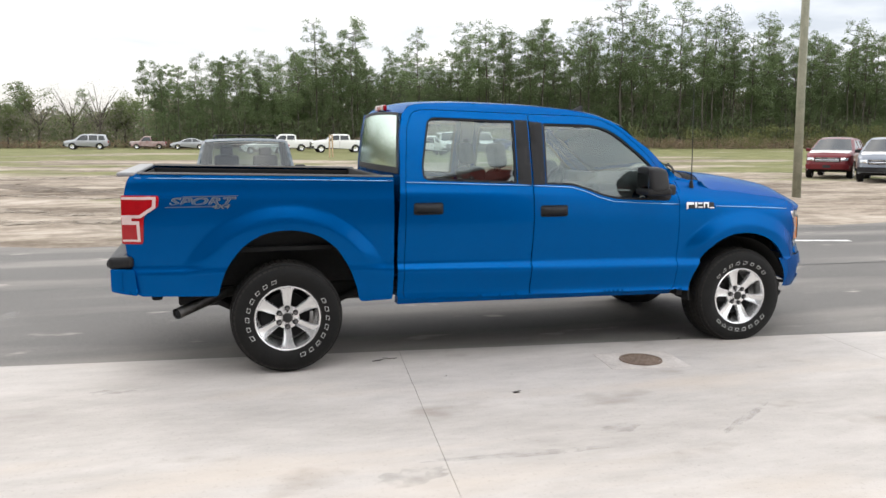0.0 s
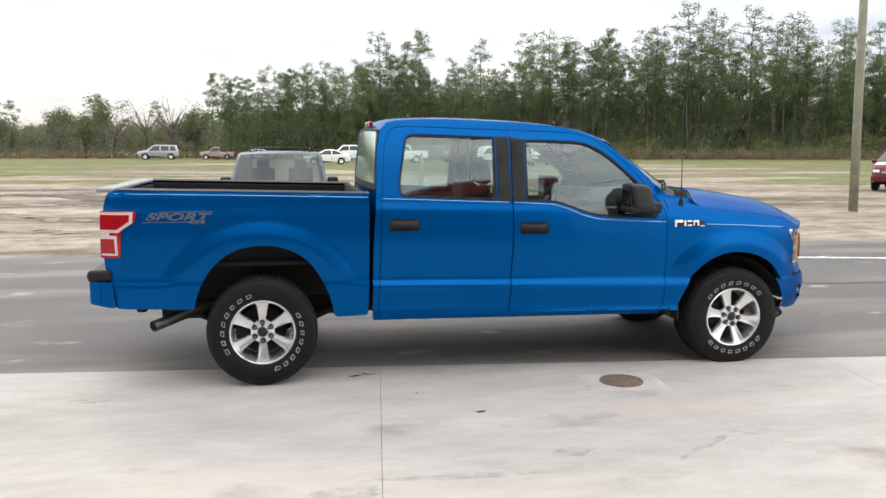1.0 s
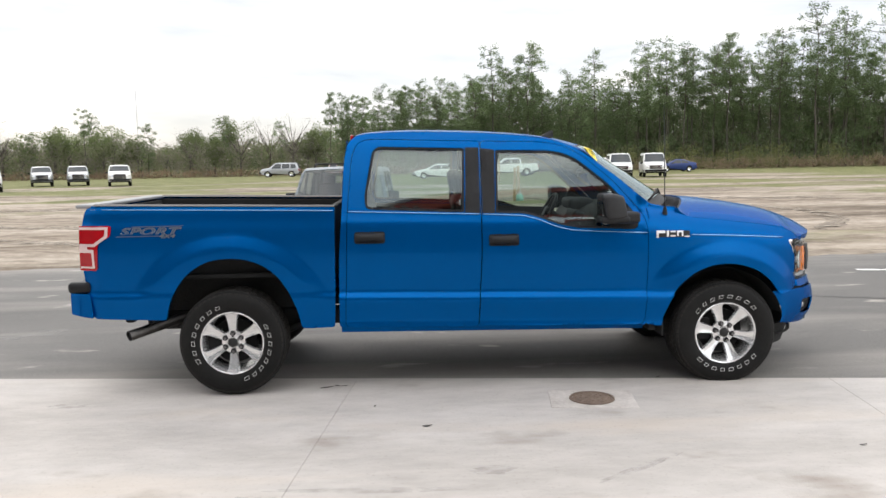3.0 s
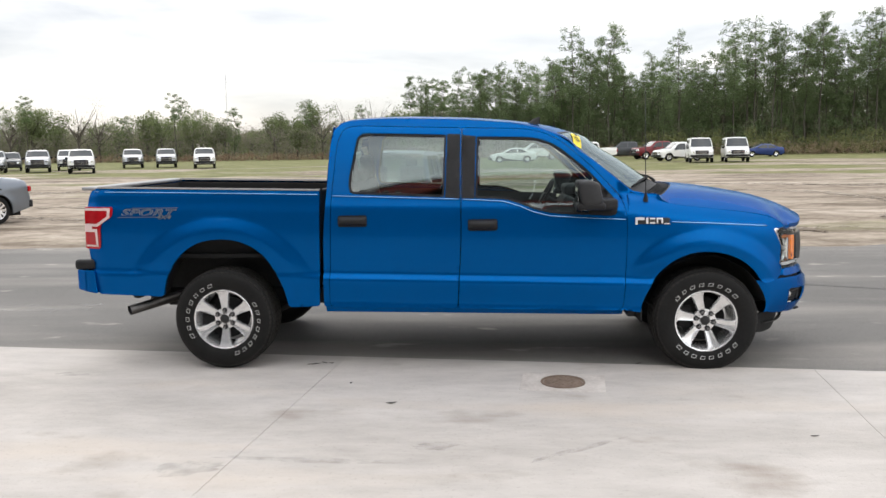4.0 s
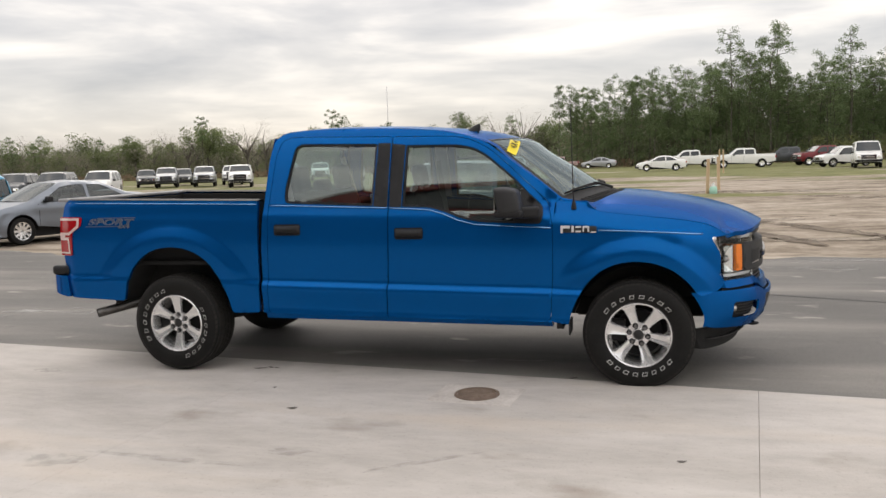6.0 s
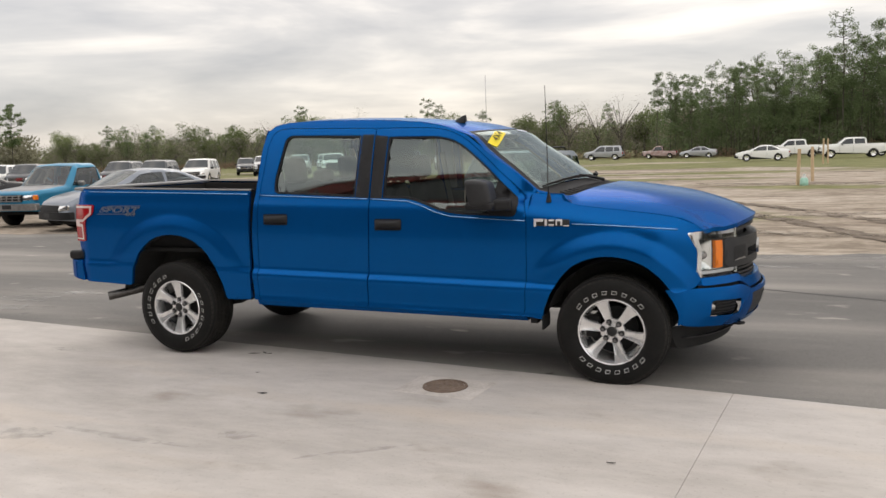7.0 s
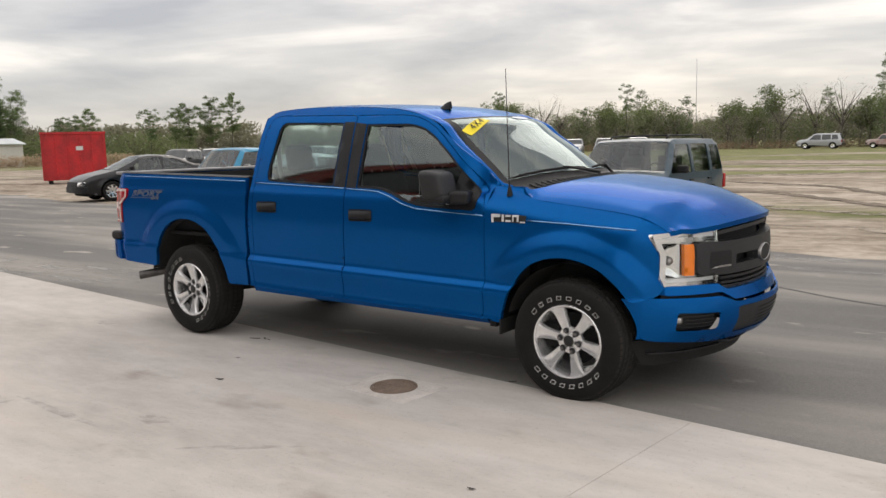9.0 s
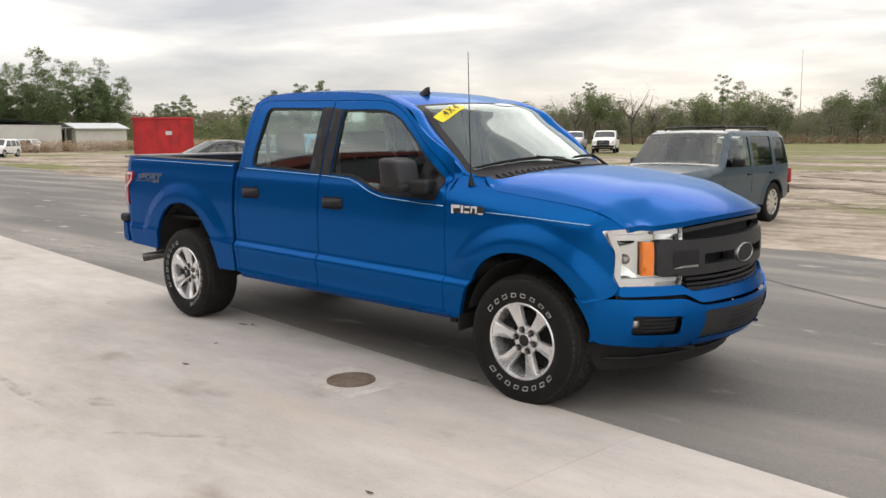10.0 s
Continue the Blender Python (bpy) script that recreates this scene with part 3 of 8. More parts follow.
def build_truck():
    rear = make_wheel(truck, Matrix.Translation((0, -0.915, HUB_Z)), 90, 158)
    front = make_wheel(truck, Matrix.Translation((WB, -0.915, HUB_Z - 0.027)), 48, 92)
    clone_part(rear, truck, pose(0, 0.915, HUB_Z, 0, 0, 180))
    clone_part(front, truck, pose(WB, 0.915, HUB_Z - 0.027, 0, 0, 180))
    for s in (-1, 1):
        lip = (0, -s * 0.03, 0)
        out = (0, s, 0)
        part("bed_side", sheet(rounded(BED, [0.03, 0.012, 0.03, 0.02, 0.03] + [0.06] * 11 + [0.03, 0.03, 0.05, 0.03, 0.03, 0.03]), side_map(s), 0.019, lip=lip, outward=out), BLUE, truck)
        rd, fd = rounded(REAR_DOOR, [0.05, 0.03, 0.1, 0.03, 0.03, 0.08, 0.1, 0.2, 0.2, 0.1]), rounded(FRONT_DOOR, [0.03, 0.05, 0.1, 0.1, 0.1, 0.2, 0.2, 0.15, 0.15, 0.03, 0.03, 0.1])
        part("cab_side", sheet(rounded(CAB, [0.02, 0.02, 0.02, 0.02, 0.01, 0.01] + [0.08] * 8 + [0.1, 0.08, 0.08, 0.1, 0.1, 0.1]), side_map(s), 0.022, holes=(edge_grow(rd, 0.0045), edge_grow(fd, 0.0045)), lip=lip, outward=out), BLUE, truck)
        rw = rounded(REAR_WIN, [0.07, 0.02, 0.02, 0.06, 0.06, 0.1])
        fw = rounded(FRONT_WIN, [0.02, 0.1, 0.1, 0.1, 0.15, 0.04, 0.08, 0.1, 0.1, 0.12, 0.1, 0.02])
        door_r = part("rear_door", sheet(rd, side_map(s), 0.019, holes=(rw,), lip=lip, outward=out), BLUE, truck)
        door_f = part("front_door", sheet(fd, side_map(s), 0.019, holes=(fw,), lip=lip, outward=out), BLUE, truck)
        for door, win, pil, hx, hz in ((door_r, rw, PILLAR_R, 1.027, 1.148), (door_f, fw, PILLAR_F, 2.014, 1.110)):
            part("window_seal", sheet(win, side_map(s, -0.006), 0.05, holes=(edge_grow(win, -0.016),), lip=(0, -s * 0.02, 0), outward=out), BLACK_PLASTIC, door)
            part("window_glass", sheet(edge_grow(win, -0.012), side_map(s, -0.018), 0.03, outward=out), GLASS, door).visible_shadow = False
            part("pillar_trim", sheet(rounded(pil, 0.006), side_map(s, 0.003), 0.06, lip=(0, -s * 0.012, 0), outward=out), BLACK_PLASTIC, door, "matt black pillar trim")
            # handle: dark dished plate with a bar across
            plate = rounded([(hx - 0.112, hz - 0.044), (hx + 0.112, hz - 0.044), (hx + 0.112, hz + 0.044), (hx - 0.112, hz + 0.044)], 0.02)
            h = part("door_handle", sheet(plate, side_map(s, 0.002), 0.03, outward=out), GAP, door, "black pull handle")
            bm = grid_surface(lambda u, v: Vector((hx - 0.108 + 0.216 * u, s * (side_y(hx, hz) + 0.004 + 0.034 * math.sin(math.pi * min(1, max(0, u))) ** 0.45 * (math.sin(math.pi * v) ** 0.5)), hz - 0.030 + 0.064 * v)), 16, 10)
            part("handle_bar", bm, BLACK_PLASTIC, h)
            card = [(hx - 0.2, 0.60), (hx + 0.70, 0.60), (hx + 0.70, 1.24), (hx - 0.2, 1.28)] if door is door_f else [(hx - 0.12, 0.60), (hx + 0.72, 0.60), (hx + 0.72, 1.29), (hx - 0.10, 1.32)]
            part("door_card", sheet(card, side_map(s, -0.075), 0.12, outward=(0, -s, 0)), TRIM_IN, door)
        part("fender", sheet(rounded(FENDER, [0.02, 0.02, 0.02] + [0.05] * 8 + [0.02, 0.02, 0.03, 0.04, 0.03] + [0.02, 0.02, 0.004, 0.006] + [0.04] * 4 + [0.03, 0.03, 0.004, 0.004, 0.02, 0.02]), side_map(s), 0.019, lip=lip, outward=out), BLUE, truck)
        # sill under the doors
        part("sill", sheet([(0.80, 0.445), (3.07, 0.405), (3.07, 0.47), (0.80, 0.50)], lambda x, z: Vector((x, s * (0.932 - 0.9 * max(0, 0.47 - z)), z)), 0.1, lip=(0, -s * 0.1, 0), outward=out), BLUE, truck)
        for cx, r0 in ((0.0, 0.61), (WB, 0.465)):
            bm = grid_surface(lambda u, v: Vector((cx + r0 * math.cos(math.pi * (0.07 + 0.86 * u)), s * (0.90 - 0.42 * v), 0.40 + r0 * math.sin(math.pi * (0.07 + 0.86 * u)) * (1.03 if cx == 0 else 0.97))), 24, 2)
            part("wheel_liner", bm, LINER, truck)
            bm = bmesh.new()
            box_into(bm, 2 * r0, 0.02, r0 * 1.08, Matrix.Translation((cx, s * 0.47, 0.42 + r0 * 0.54)))
            part("inner_panel", bm, LINER, truck)
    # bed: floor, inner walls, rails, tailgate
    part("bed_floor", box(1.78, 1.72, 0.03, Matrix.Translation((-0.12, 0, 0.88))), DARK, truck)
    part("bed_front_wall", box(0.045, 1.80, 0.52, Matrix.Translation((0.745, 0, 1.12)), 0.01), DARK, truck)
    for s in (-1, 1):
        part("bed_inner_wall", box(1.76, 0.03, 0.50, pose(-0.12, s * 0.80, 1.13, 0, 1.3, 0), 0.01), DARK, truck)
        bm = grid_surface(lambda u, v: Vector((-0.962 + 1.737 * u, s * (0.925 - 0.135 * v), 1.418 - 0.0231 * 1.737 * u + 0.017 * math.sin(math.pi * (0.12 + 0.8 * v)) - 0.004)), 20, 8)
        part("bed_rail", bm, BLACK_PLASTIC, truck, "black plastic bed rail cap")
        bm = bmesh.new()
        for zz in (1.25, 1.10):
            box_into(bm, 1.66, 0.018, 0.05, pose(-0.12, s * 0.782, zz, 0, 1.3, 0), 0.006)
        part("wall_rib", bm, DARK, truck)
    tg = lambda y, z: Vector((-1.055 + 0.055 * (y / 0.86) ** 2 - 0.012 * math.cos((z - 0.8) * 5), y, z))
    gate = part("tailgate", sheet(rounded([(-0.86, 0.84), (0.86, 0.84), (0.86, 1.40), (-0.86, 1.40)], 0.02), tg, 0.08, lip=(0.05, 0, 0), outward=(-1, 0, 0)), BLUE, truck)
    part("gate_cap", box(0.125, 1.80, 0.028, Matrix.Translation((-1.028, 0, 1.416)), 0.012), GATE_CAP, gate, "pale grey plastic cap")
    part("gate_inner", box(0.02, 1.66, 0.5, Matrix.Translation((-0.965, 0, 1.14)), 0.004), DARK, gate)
    # rear lamps
    lamp = [(-1.072, 0.955), (-0.935, 0.955), (-0.928, 1.12), (-0.918, 1.15), (-0.832, 1.20), (-0.826, 1.276), (-1.068, 1.278)]
    for s in (-1, 1):
        rear = part("tail_lamp", sheet(rounded(lamp, [0.01, 0.02, 0.03, 0.03, 0.03, 0.02, 0.01]), side_map(s, 0.010), 0.03, lip=(0, -s * 0.02, 0), outward=(0, s, 0)), RED_LENS, truck, "red lamp with a pale bracket-shaped strip")
        strip = [(-1.066, 1.250), (-0.868, 1.250), (-0.872, 1.205), (-0.955, 1.148), (-1.066, 1.148), (-1.066, 1.085), (-0.975, 1.085), (-0.970, 0.985), (-1.066, 0.985), (-1.066, 0.972), (-0.952, 0.972), (-0.956, 1.108), (-1.045, 1.108), (-1.045, 1.128), (-0.948, 1.128), (-0.850, 1.195), (-0.846, 1.268), (-1.066, 1.268)]
        part("pale_strip", sheet(strip, side_map(s, 0.0125), 0.03, outward=(0, s, 0)), CLEAR_LENS, rear)
        part("reverse_lens", sheet([(-1.068, 1.085), (-1.005, 1.085), (-1.005, 1.148), (-1.068, 1.148)], side_map(s, 0.0135), 0.03, outward=(0, s, 0)), CLEAR_LENS, rear)
    # rear bumper
    rb = lambda y: -1.19 + 0.11 * (abs(y) / 0.95) ** 4
    bm = grid_surface(lambda u, v: Vector((rb(-0.955 + 1.91 * u) + (0.02 if v > 0.85 else 0), -0.955 + 1.91 * u, 0.625 + 0.165 * v)), 30, 6)
    bumper = part("rear_bumper", bm, BLUE, truck)
    for s in (-1, 1):
        part("bumper_end", sheet(rounded([(-1.155, 0.635), (-0.985, 0.605), (-1.0, 0.785), (-1.155, 0.79)], 0.015), lambda x, z: Vector((x, s * (0.960 - 0.9 * max(0, -1.04 - x) ** 1.4), z)), 0.03, lip=(0, -s * 0.05, 0), outward=(0, s, 0)), BLUE, bumper)
        part("step_pad", box(0.165, 0.085, 0.085, Matrix.Translation((-1.085, s * 0.905, 0.828)), 0.03, 3), BLACK_PLASTIC, bumper)
    part("step_top", box(0.12, 1.74, 0.06, Matrix.Translation((-1.125, 0, 0.815)), 0.022), BLACK_PLASTIC, bumper)
    # roof, windscreen, rear screen
    edge_z = curve_fn([(0.86, 1.80), (0.875, 1.84), (0.93, 1.893), (1.02, 1.912), (1.30, 1.922), (1.80, 1.908), (2.20, 1.876), (2.42, 1.836), (2.55, 1.787)])
    roof_h = lambda x: section(edge_z(x)) - 0.135 * smoothstep(2.15, 2.56, x)

    def roof_pt(u, v):
        xs = 0.872 + (2.55 - 0.872) * u
        t = 2 * v - 1
        x = xs + 0.19 * u ** 5 * (1 - t * t) - 0.01 * (1 - u) ** 8 * (1 - t * t)
        return Vector((x, t * roof_h(xs), edge_z(xs) + 0.03 * (1 - abs(t) ** 2.6) * (0.75 + 0.25 * math.sin(math.pi * u) ** 0.6)))
    part("roof", grid_surface(roof_pt, 30, 30), BLUE, truck)
    part("headliner", grid_surface(lambda u, v: roof_pt(u, v) - Vector((0, 0, 0.05)), 8, 8), HEADLINER, truck)
    glass_z = curve_fn([(0.0, 1.785), (0.17, 1.738), (0.32, 1.655), (0.65, 1.502), (1.0, 1.332)])

    def screen_pt(v, u, lift=0.0):
        t = 2 * u - 1
        return Vector((2.55 + 0.58 * v + (0.19 + 0.10 * v) * (1 - t * t) + lift * 0.6, t * (0.645 + 0.14 * v), glass_z(v) + (0.022 + 0.036 * v ** 0.6) * (1 - abs(t) ** 2.6) + lift * 0.8))
    part("windscreen", grid_surface(screen_pt, 20, 28), SCREEN_GLASS, truck).visible_shadow = False
    for u0, u1, v0, v1 in ((0.0, 0.03, 0, 1), (0.97, 1.0, 0, 1), (0.03, 0.97, 0, 0.035), (0.03, 0.97, 0.965, 1.0)):
        part("screen_border", grid_surface(lambda a, b: screen_pt(v0 + (v1 - v0) * a, u0 + (u1 - u0) * b, 0.003), 20, 16), BLACK_PLASTIC, truck)
    # blue pillars beside the screen
    for s in (-1, 1):
        def pillar_pt(u, v):
            if u < 0.3:
                x = 2.15 + 0.40 * u / 0.3
                a, b = Vector((x, side_y(x, edge_z(x)), edge_z(x))), Vector((x, roof_h(x), edge_z(x)))
            else:
                w = (u - 0.3) / 0.7 * 1.14
                g = screen_pt(min(1.0, w), 1.0) + Vector((0.6, 0.05, -0.12)) * max(0.0, w - 1.0)
                x, z = g.x + 0.008, g.z + 0.002
                a, b = Vector((x, min(side_y(min(x, 3.05), z), g.y + 0.125 - 0.4 * max(0.0, w - 1.0)), z)), g
            p = a.lerp(b, v)
            p.z += 0.014 * math.sin(math.pi * v) * min(1, u / 0.3)
            p.x += 0.010 * math.sin(math.pi * v) * min(1, u / 0.3)
            p.y *= s
            return p
        part("screen_pillar", grid_surface(pillar_pt, 40, 8), BLUE, truck)
    # yellow card with 4X4 inside the corner of the screen, pale oval beside the mirror
    corners = ((0.255, -0.955), (0.075, -0.645), (0.325, -0.90), (0.155, -0.565))   # upper edge, lower edge; (down, across)

    def card_pt(a, b, lift=0.005):
        (v0, t0), (v1, t1), (v2, t2), (v3, t3) = corners
        v = (1 - a) * (v0 + (v1 - v0) * b) + a * (v2 + (v3 - v2) * b)
        t = (1 - a) * (t0 + (t1 - t0) * b) + a * (t2 + (t3 - t2) * b)
        return screen_pt(v, (t + 1) / 2, lift)
    st = part("sticker", grid_surface(card_pt, 4, 8), YELLOW, truck, "yellow sticker reading 4X4")
    p0, ex, up = card_pt(0.5, 0.5, 0.011), card_pt(0.5, 0.9) - card_pt(0.5, 0.1), card_pt(0.1, 0.5) - card_pt(0.9, 0.5)
    ex.normalize()
    nz = ex.cross(up).normalized()
    up = nz.cross(ex)
    words("sticker_text", "4X4", 0.078, Matrix.Translation(p0) @ Matrix((ex, up, nz)).transposed().to_4x4(), INK, st, spacing=1.2)

    def oval(a, b):
        r, an = a, 2 * math.pi * b
        return screen_pt(0.085 + 0.05 * r * math.sin(an), 0.525 + 0.088 * r * math.cos(an), 0.004)
    part("screen_oval", grid_surface(oval, 4, 28), PALE, truck)
    def back_pt(u, v):
        t = 2 * u - 1
        zz = 1.40 + 0.445 * v
        return Vector((0.832 + 0.034 * v ** 1.5 - 0.03 * (1 - t * t), t * (section(zz) - 0.066), zz + 0.02 * (1 - t * t) * v))
    rs = part("rear_screen", grid_surface(back_pt, 16, 8), glass_material("green_glass", (0.66, 0.84, 0.78), 0.16, 1.9, (0.80, 0.95, 0.90)), truck)
    rs.visible_shadow = False
    for v0, v1, u0, u1 in ((0.0, 0.10, 0, 1), (0.95, 1.0, 0, 1), (0.10, 0.95, 0, 0.025), (0.10, 0.95, 0.975, 1)):
        part("screen_seal", grid_surface(lambda a, b: back_pt(u0 + (u1 - u0) * a, v0 + (v1 - v0) * b) - Vector((0.004, 0, 0)), 16, 6), BLACK_PLASTIC, rs)
    bm = grid_surface(lambda u, v: Vector((0.835 - 0.02 * (1 - (2 * u - 1) ** 2), (2 * u - 1) * 0.905, 0.6 + 0.80 * v)), 12, 6)
    part("cab_back", bm, BLUE, truck)
    for s in (-1, 1):
        part("back_pillar", grid_surface(lambda u, v: Vector((0.826 + 0.040 * v ** 1.5 + 0.006 * u, s * (section(1.40 + 0.46 * v) - 0.006 - 0.066 * u), 1.40 + 0.46 * v)), 4, 10), BLUE, truck)
    part("brake_lamp", box(0.03, 0.36, 0.045, Matrix.Translation((0.872, 0, 1.896)), 0.01), RED_LENS, truck)
    for y in (-0.11, 0.11):
        part("cargo_lens", box(0.034, 0.07, 0.045, Matrix.Translation((0.870, y, 1.896)), 0.01), CLEAR_LENS, truck)
    # bonnet
    hood_mid = curve_fn([(3.33, 1.374), (3.56, 1.368), (3.73, 1.354), (4.08, 1.300), (4.28, 1.258), (4.48, 1.208), (4.60, 1.174)])
    hood_side = curve_fn([(3.33, 1.324), (3.365, 1.279), (3.425, 1.247), (3.50, 1.236), (3.75, 1.207), (3.95, 1.184), (4.12, 1.155), (4.23, 1.108), (4.284, 1.066), (4.36, 1.050), (4.6, 1.03)])
    front_x = lambda y: 4.59 - 0.36 * y * y - 0.10 * max(0.0, (abs(y) - 0.55) / 0.35) ** 2
    hood_w = curve_fn([(3.33, 0.847), (3.40, 0.866), (3.60, 0.872), (4.0, 0.866), (4.12, 0.866), (4.226, 0.853), (4.284, 0.825)])
    hood_tip = lambda y: front_x(y) + 0.012 - 0.006 * (1 - smoothstep(0.47, 0.56, abs(y)))
    tip_z = lambda y: 1.064 + 0.056 * max(0.0, 1 - (y / 0.83) ** 2)

    def hood_raw(x, y):
        a = min(1.0, abs(y) / hood_w(min(4.284, max(3.33, x))))
        fall = 0.38 * a * a + 0.62 * a ** 5
        return hood_side(x) + (hood_mid(x) - hood_side(x)) * (1 - fall) + 0.0015 * math.exp(-((a - 0.62) / 0.10) ** 2) * smoothstep(3.45, 3.8, x) * (1 - smoothstep(4.1, 4.4, x))

    def hood_pt(x, y):
        tip = hood_tip(y)
        d, reach = max(0.0, tip - x), 0.50
        a = min(1.0, abs(y) / hood_w(min(4.284, max(3.33, x))))
        z = hood_raw(x, y)
        if d < reach:      # rounds down to the lamp and the grille
            z -= (hood_raw(tip, y) - tip_z(y)) * (1 - d / reach) ** 2.8 * (1 - smoothstep(0.86, 1.0, a))
        return Vector((x, y, z))
    half = [(3.331 + 0.24 * (1 - (k / 12) ** 2), 0.847 * k / 12) for k in range(13)]
    half += [(x, hood_w(x)) for x in (3.36, 3.40, 3.45, 3.60, 3.80, 4.0, 4.12, 4.226)]
    half += [(hood_tip(y), y) for y in (0.826, 0.80, 0.77, 0.74, 0.70, 0.66, 0.62, 0.58, 0.565, 0.55, 0.54, 0.53, 0.52, 0.51, 0.50, 0.48, 0.42, 0.36, 0.30, 0.24, 0.18, 0.12, 0.06, 0.0)]
    half[-24] = (4.280, 0.826)
    hood_line = half + [(x, -y) for x, y in half[-2:0:-1]]
    part("bonnet", sheet(hood_line, hood_pt, 0.026, lip=(-0.004, 0, -0.03), outward=(0, 0, 1)), BLUE, truck)
    rear_x = lambda t: 3.345 + 0.24 * (1 - t * t)

    def cowl_pt(u, v, lift=0.0):
        t = 2 * v - 1
        g = screen_pt(0.97, v)
        e = hood_pt(rear_x(t), 0.84 * t) - Vector((0, 0, 0.012))
        p = g.lerp(e, u)
        p.z += lift - 0.022 * math.sin(math.pi * u)
        return p
    part("cowl", grid_surface(cowl_pt, 6, 24), BLACK_PLASTIC, truck, "black plastic cowl below the screen")
    bm = bmesh.new()
    for k in range(34):
        v = 0.08 + 0.84 * k / 33
        tube_into(bm, [cowl_pt(u, v, 0.006) for u in (0.35, 0.6, 0.85)], 0.005, 5)
    part("cowl_grid", bm, GRAIN_PLASTIC, truck)
    for u0, u1 in ((0.03, 0.44), (0.50, 0.86)):
        pts = [screen_pt(0.968 - 0.022 * math.sin(math.pi * k / 8) - 0.008 * k / 8, u0 + (u1 - u0) * k / 8, 0.020) for k in range(9)]
        base = cowl_pt(0.35, u1 + 0.06, 0.02)
        w = part("wiper", tube([base, base.lerp(pts[5], 0.35) + Vector((0, 0, 0.008)), pts[5] + Vector((0.006, 0, 0.012))], [0.014, 0.011, 0.007], 8), BLACK_PLASTIC, truck)
        part("wiper_blade", tube(pts, [0.006, 0.009, 0.010, 0.010, 0.011, 0.011, 0.010, 0.009, 0.006], 6), GAP, w)
    # mast, fin
    part("antenna", tube([(3.237, -0.872, 1.285), (3.235, -0.875, 1.36), (3.222, -0.878, 2.08)], [0.009, 0.004, 0.0022], 8), BLACK_PLASTIC, truck)
    part("antenna_base", lathe([(0.0, 0.03), (0.010, 0.028), (0.016, 0.0), (0.02, -0.03)], 16, "z"), BLACK_PLASTIC, truck).matrix_basis = Matrix.Translation((3.237, -0.872, 1.295))
    bm = bmesh.new()
    prev = None
    for k in range(9):
        t = k / 8
        h, w = 0.066 * math.sin(math.pi * (0.15 + 0.85 * (1 - t) * 0.62)) * (0.35 + 0.65 * (1 - t)), 0.024 * math.sin(math.pi * (0.12 + 0.85 * t)) + 0.004
        ring = [bm.verts.new((2.475 - 0.125 * t, -0.42 + w * sy, 1.868 - 0.018 * t + h * hz)) for sy, hz in ((-1, 0), (-0.7, 0.45), (-0.2, 0.97), (0.2, 0.97), (0.7, 0.45), (1, 0))]
        if prev:
            for i in range(5):
                bm.faces.new((prev[i], ring[i], ring[i + 1], prev[i + 1]))
        else:
            bm.faces.new(ring[::-1])
        prev = ring
    part("roof_fin", smooth(bm, 50), BLACK_PLASTIC, truck, "black shark-fin aerial")
    # mirrors
    for s in (-1, 1):
        def shell(u, v):
            a, b = 2 * math.pi * u, math.pi * v
            p = lambda c: math.copysign(abs(c) ** 0.32, c)
            q = p(math.sin(b))
            x = 2.795 + 0.085 * p(math.cos(b))
            taper = 1 - 0.16 * smoothstep(2.78, 2.88, x)
            return Vector((x + 0.03 * p(math.sin(a)) * q * -0.6, s * (1.050 + 0.115 * taper * q * p(math.cos(a))), 1.345 + 0.098 * taper * q * p(math.sin(a))))
        mir = part("door_mirror", grid_surface(shell, 36, 24), GRAIN_PLASTIC, truck, "black plastic door mirror")
        part("mirror_glass", box(0.006, 0.18, 0.14, Matrix.Translation((2.705, s * 1.050, 1.352)), 0.003), material("mirror", (0.42, 0.44, 0.45), 0.03, metal=1.0, vary=0.02), mir)
        part("mirror_base", box(0.21, 0.21, 0.055, Matrix.Translation((2.80, s * 1.045, 1.252)), 0.022, 3), BLACK_PLASTIC, mir)
        part("mirror_arm", box(0.16, 0.20, 0.085, pose(2.905, s * 0.965, 1.258, 0, 0, -22 * s), 0.024, 3), BLACK_PLASTIC, mir)
        part("mirror_foot", sheet(rounded([(2.80, 1.185), (3.01, 1.18), (3.018, 1.272), (2.87, 1.43)], 0.02), side_map(s, 0.004), 0.05, lip=(0, -s * 0.01, 0), outward=(0, s, 0)), BLACK_PLASTIC, mir)
    return front_x


front_x = build_truck()


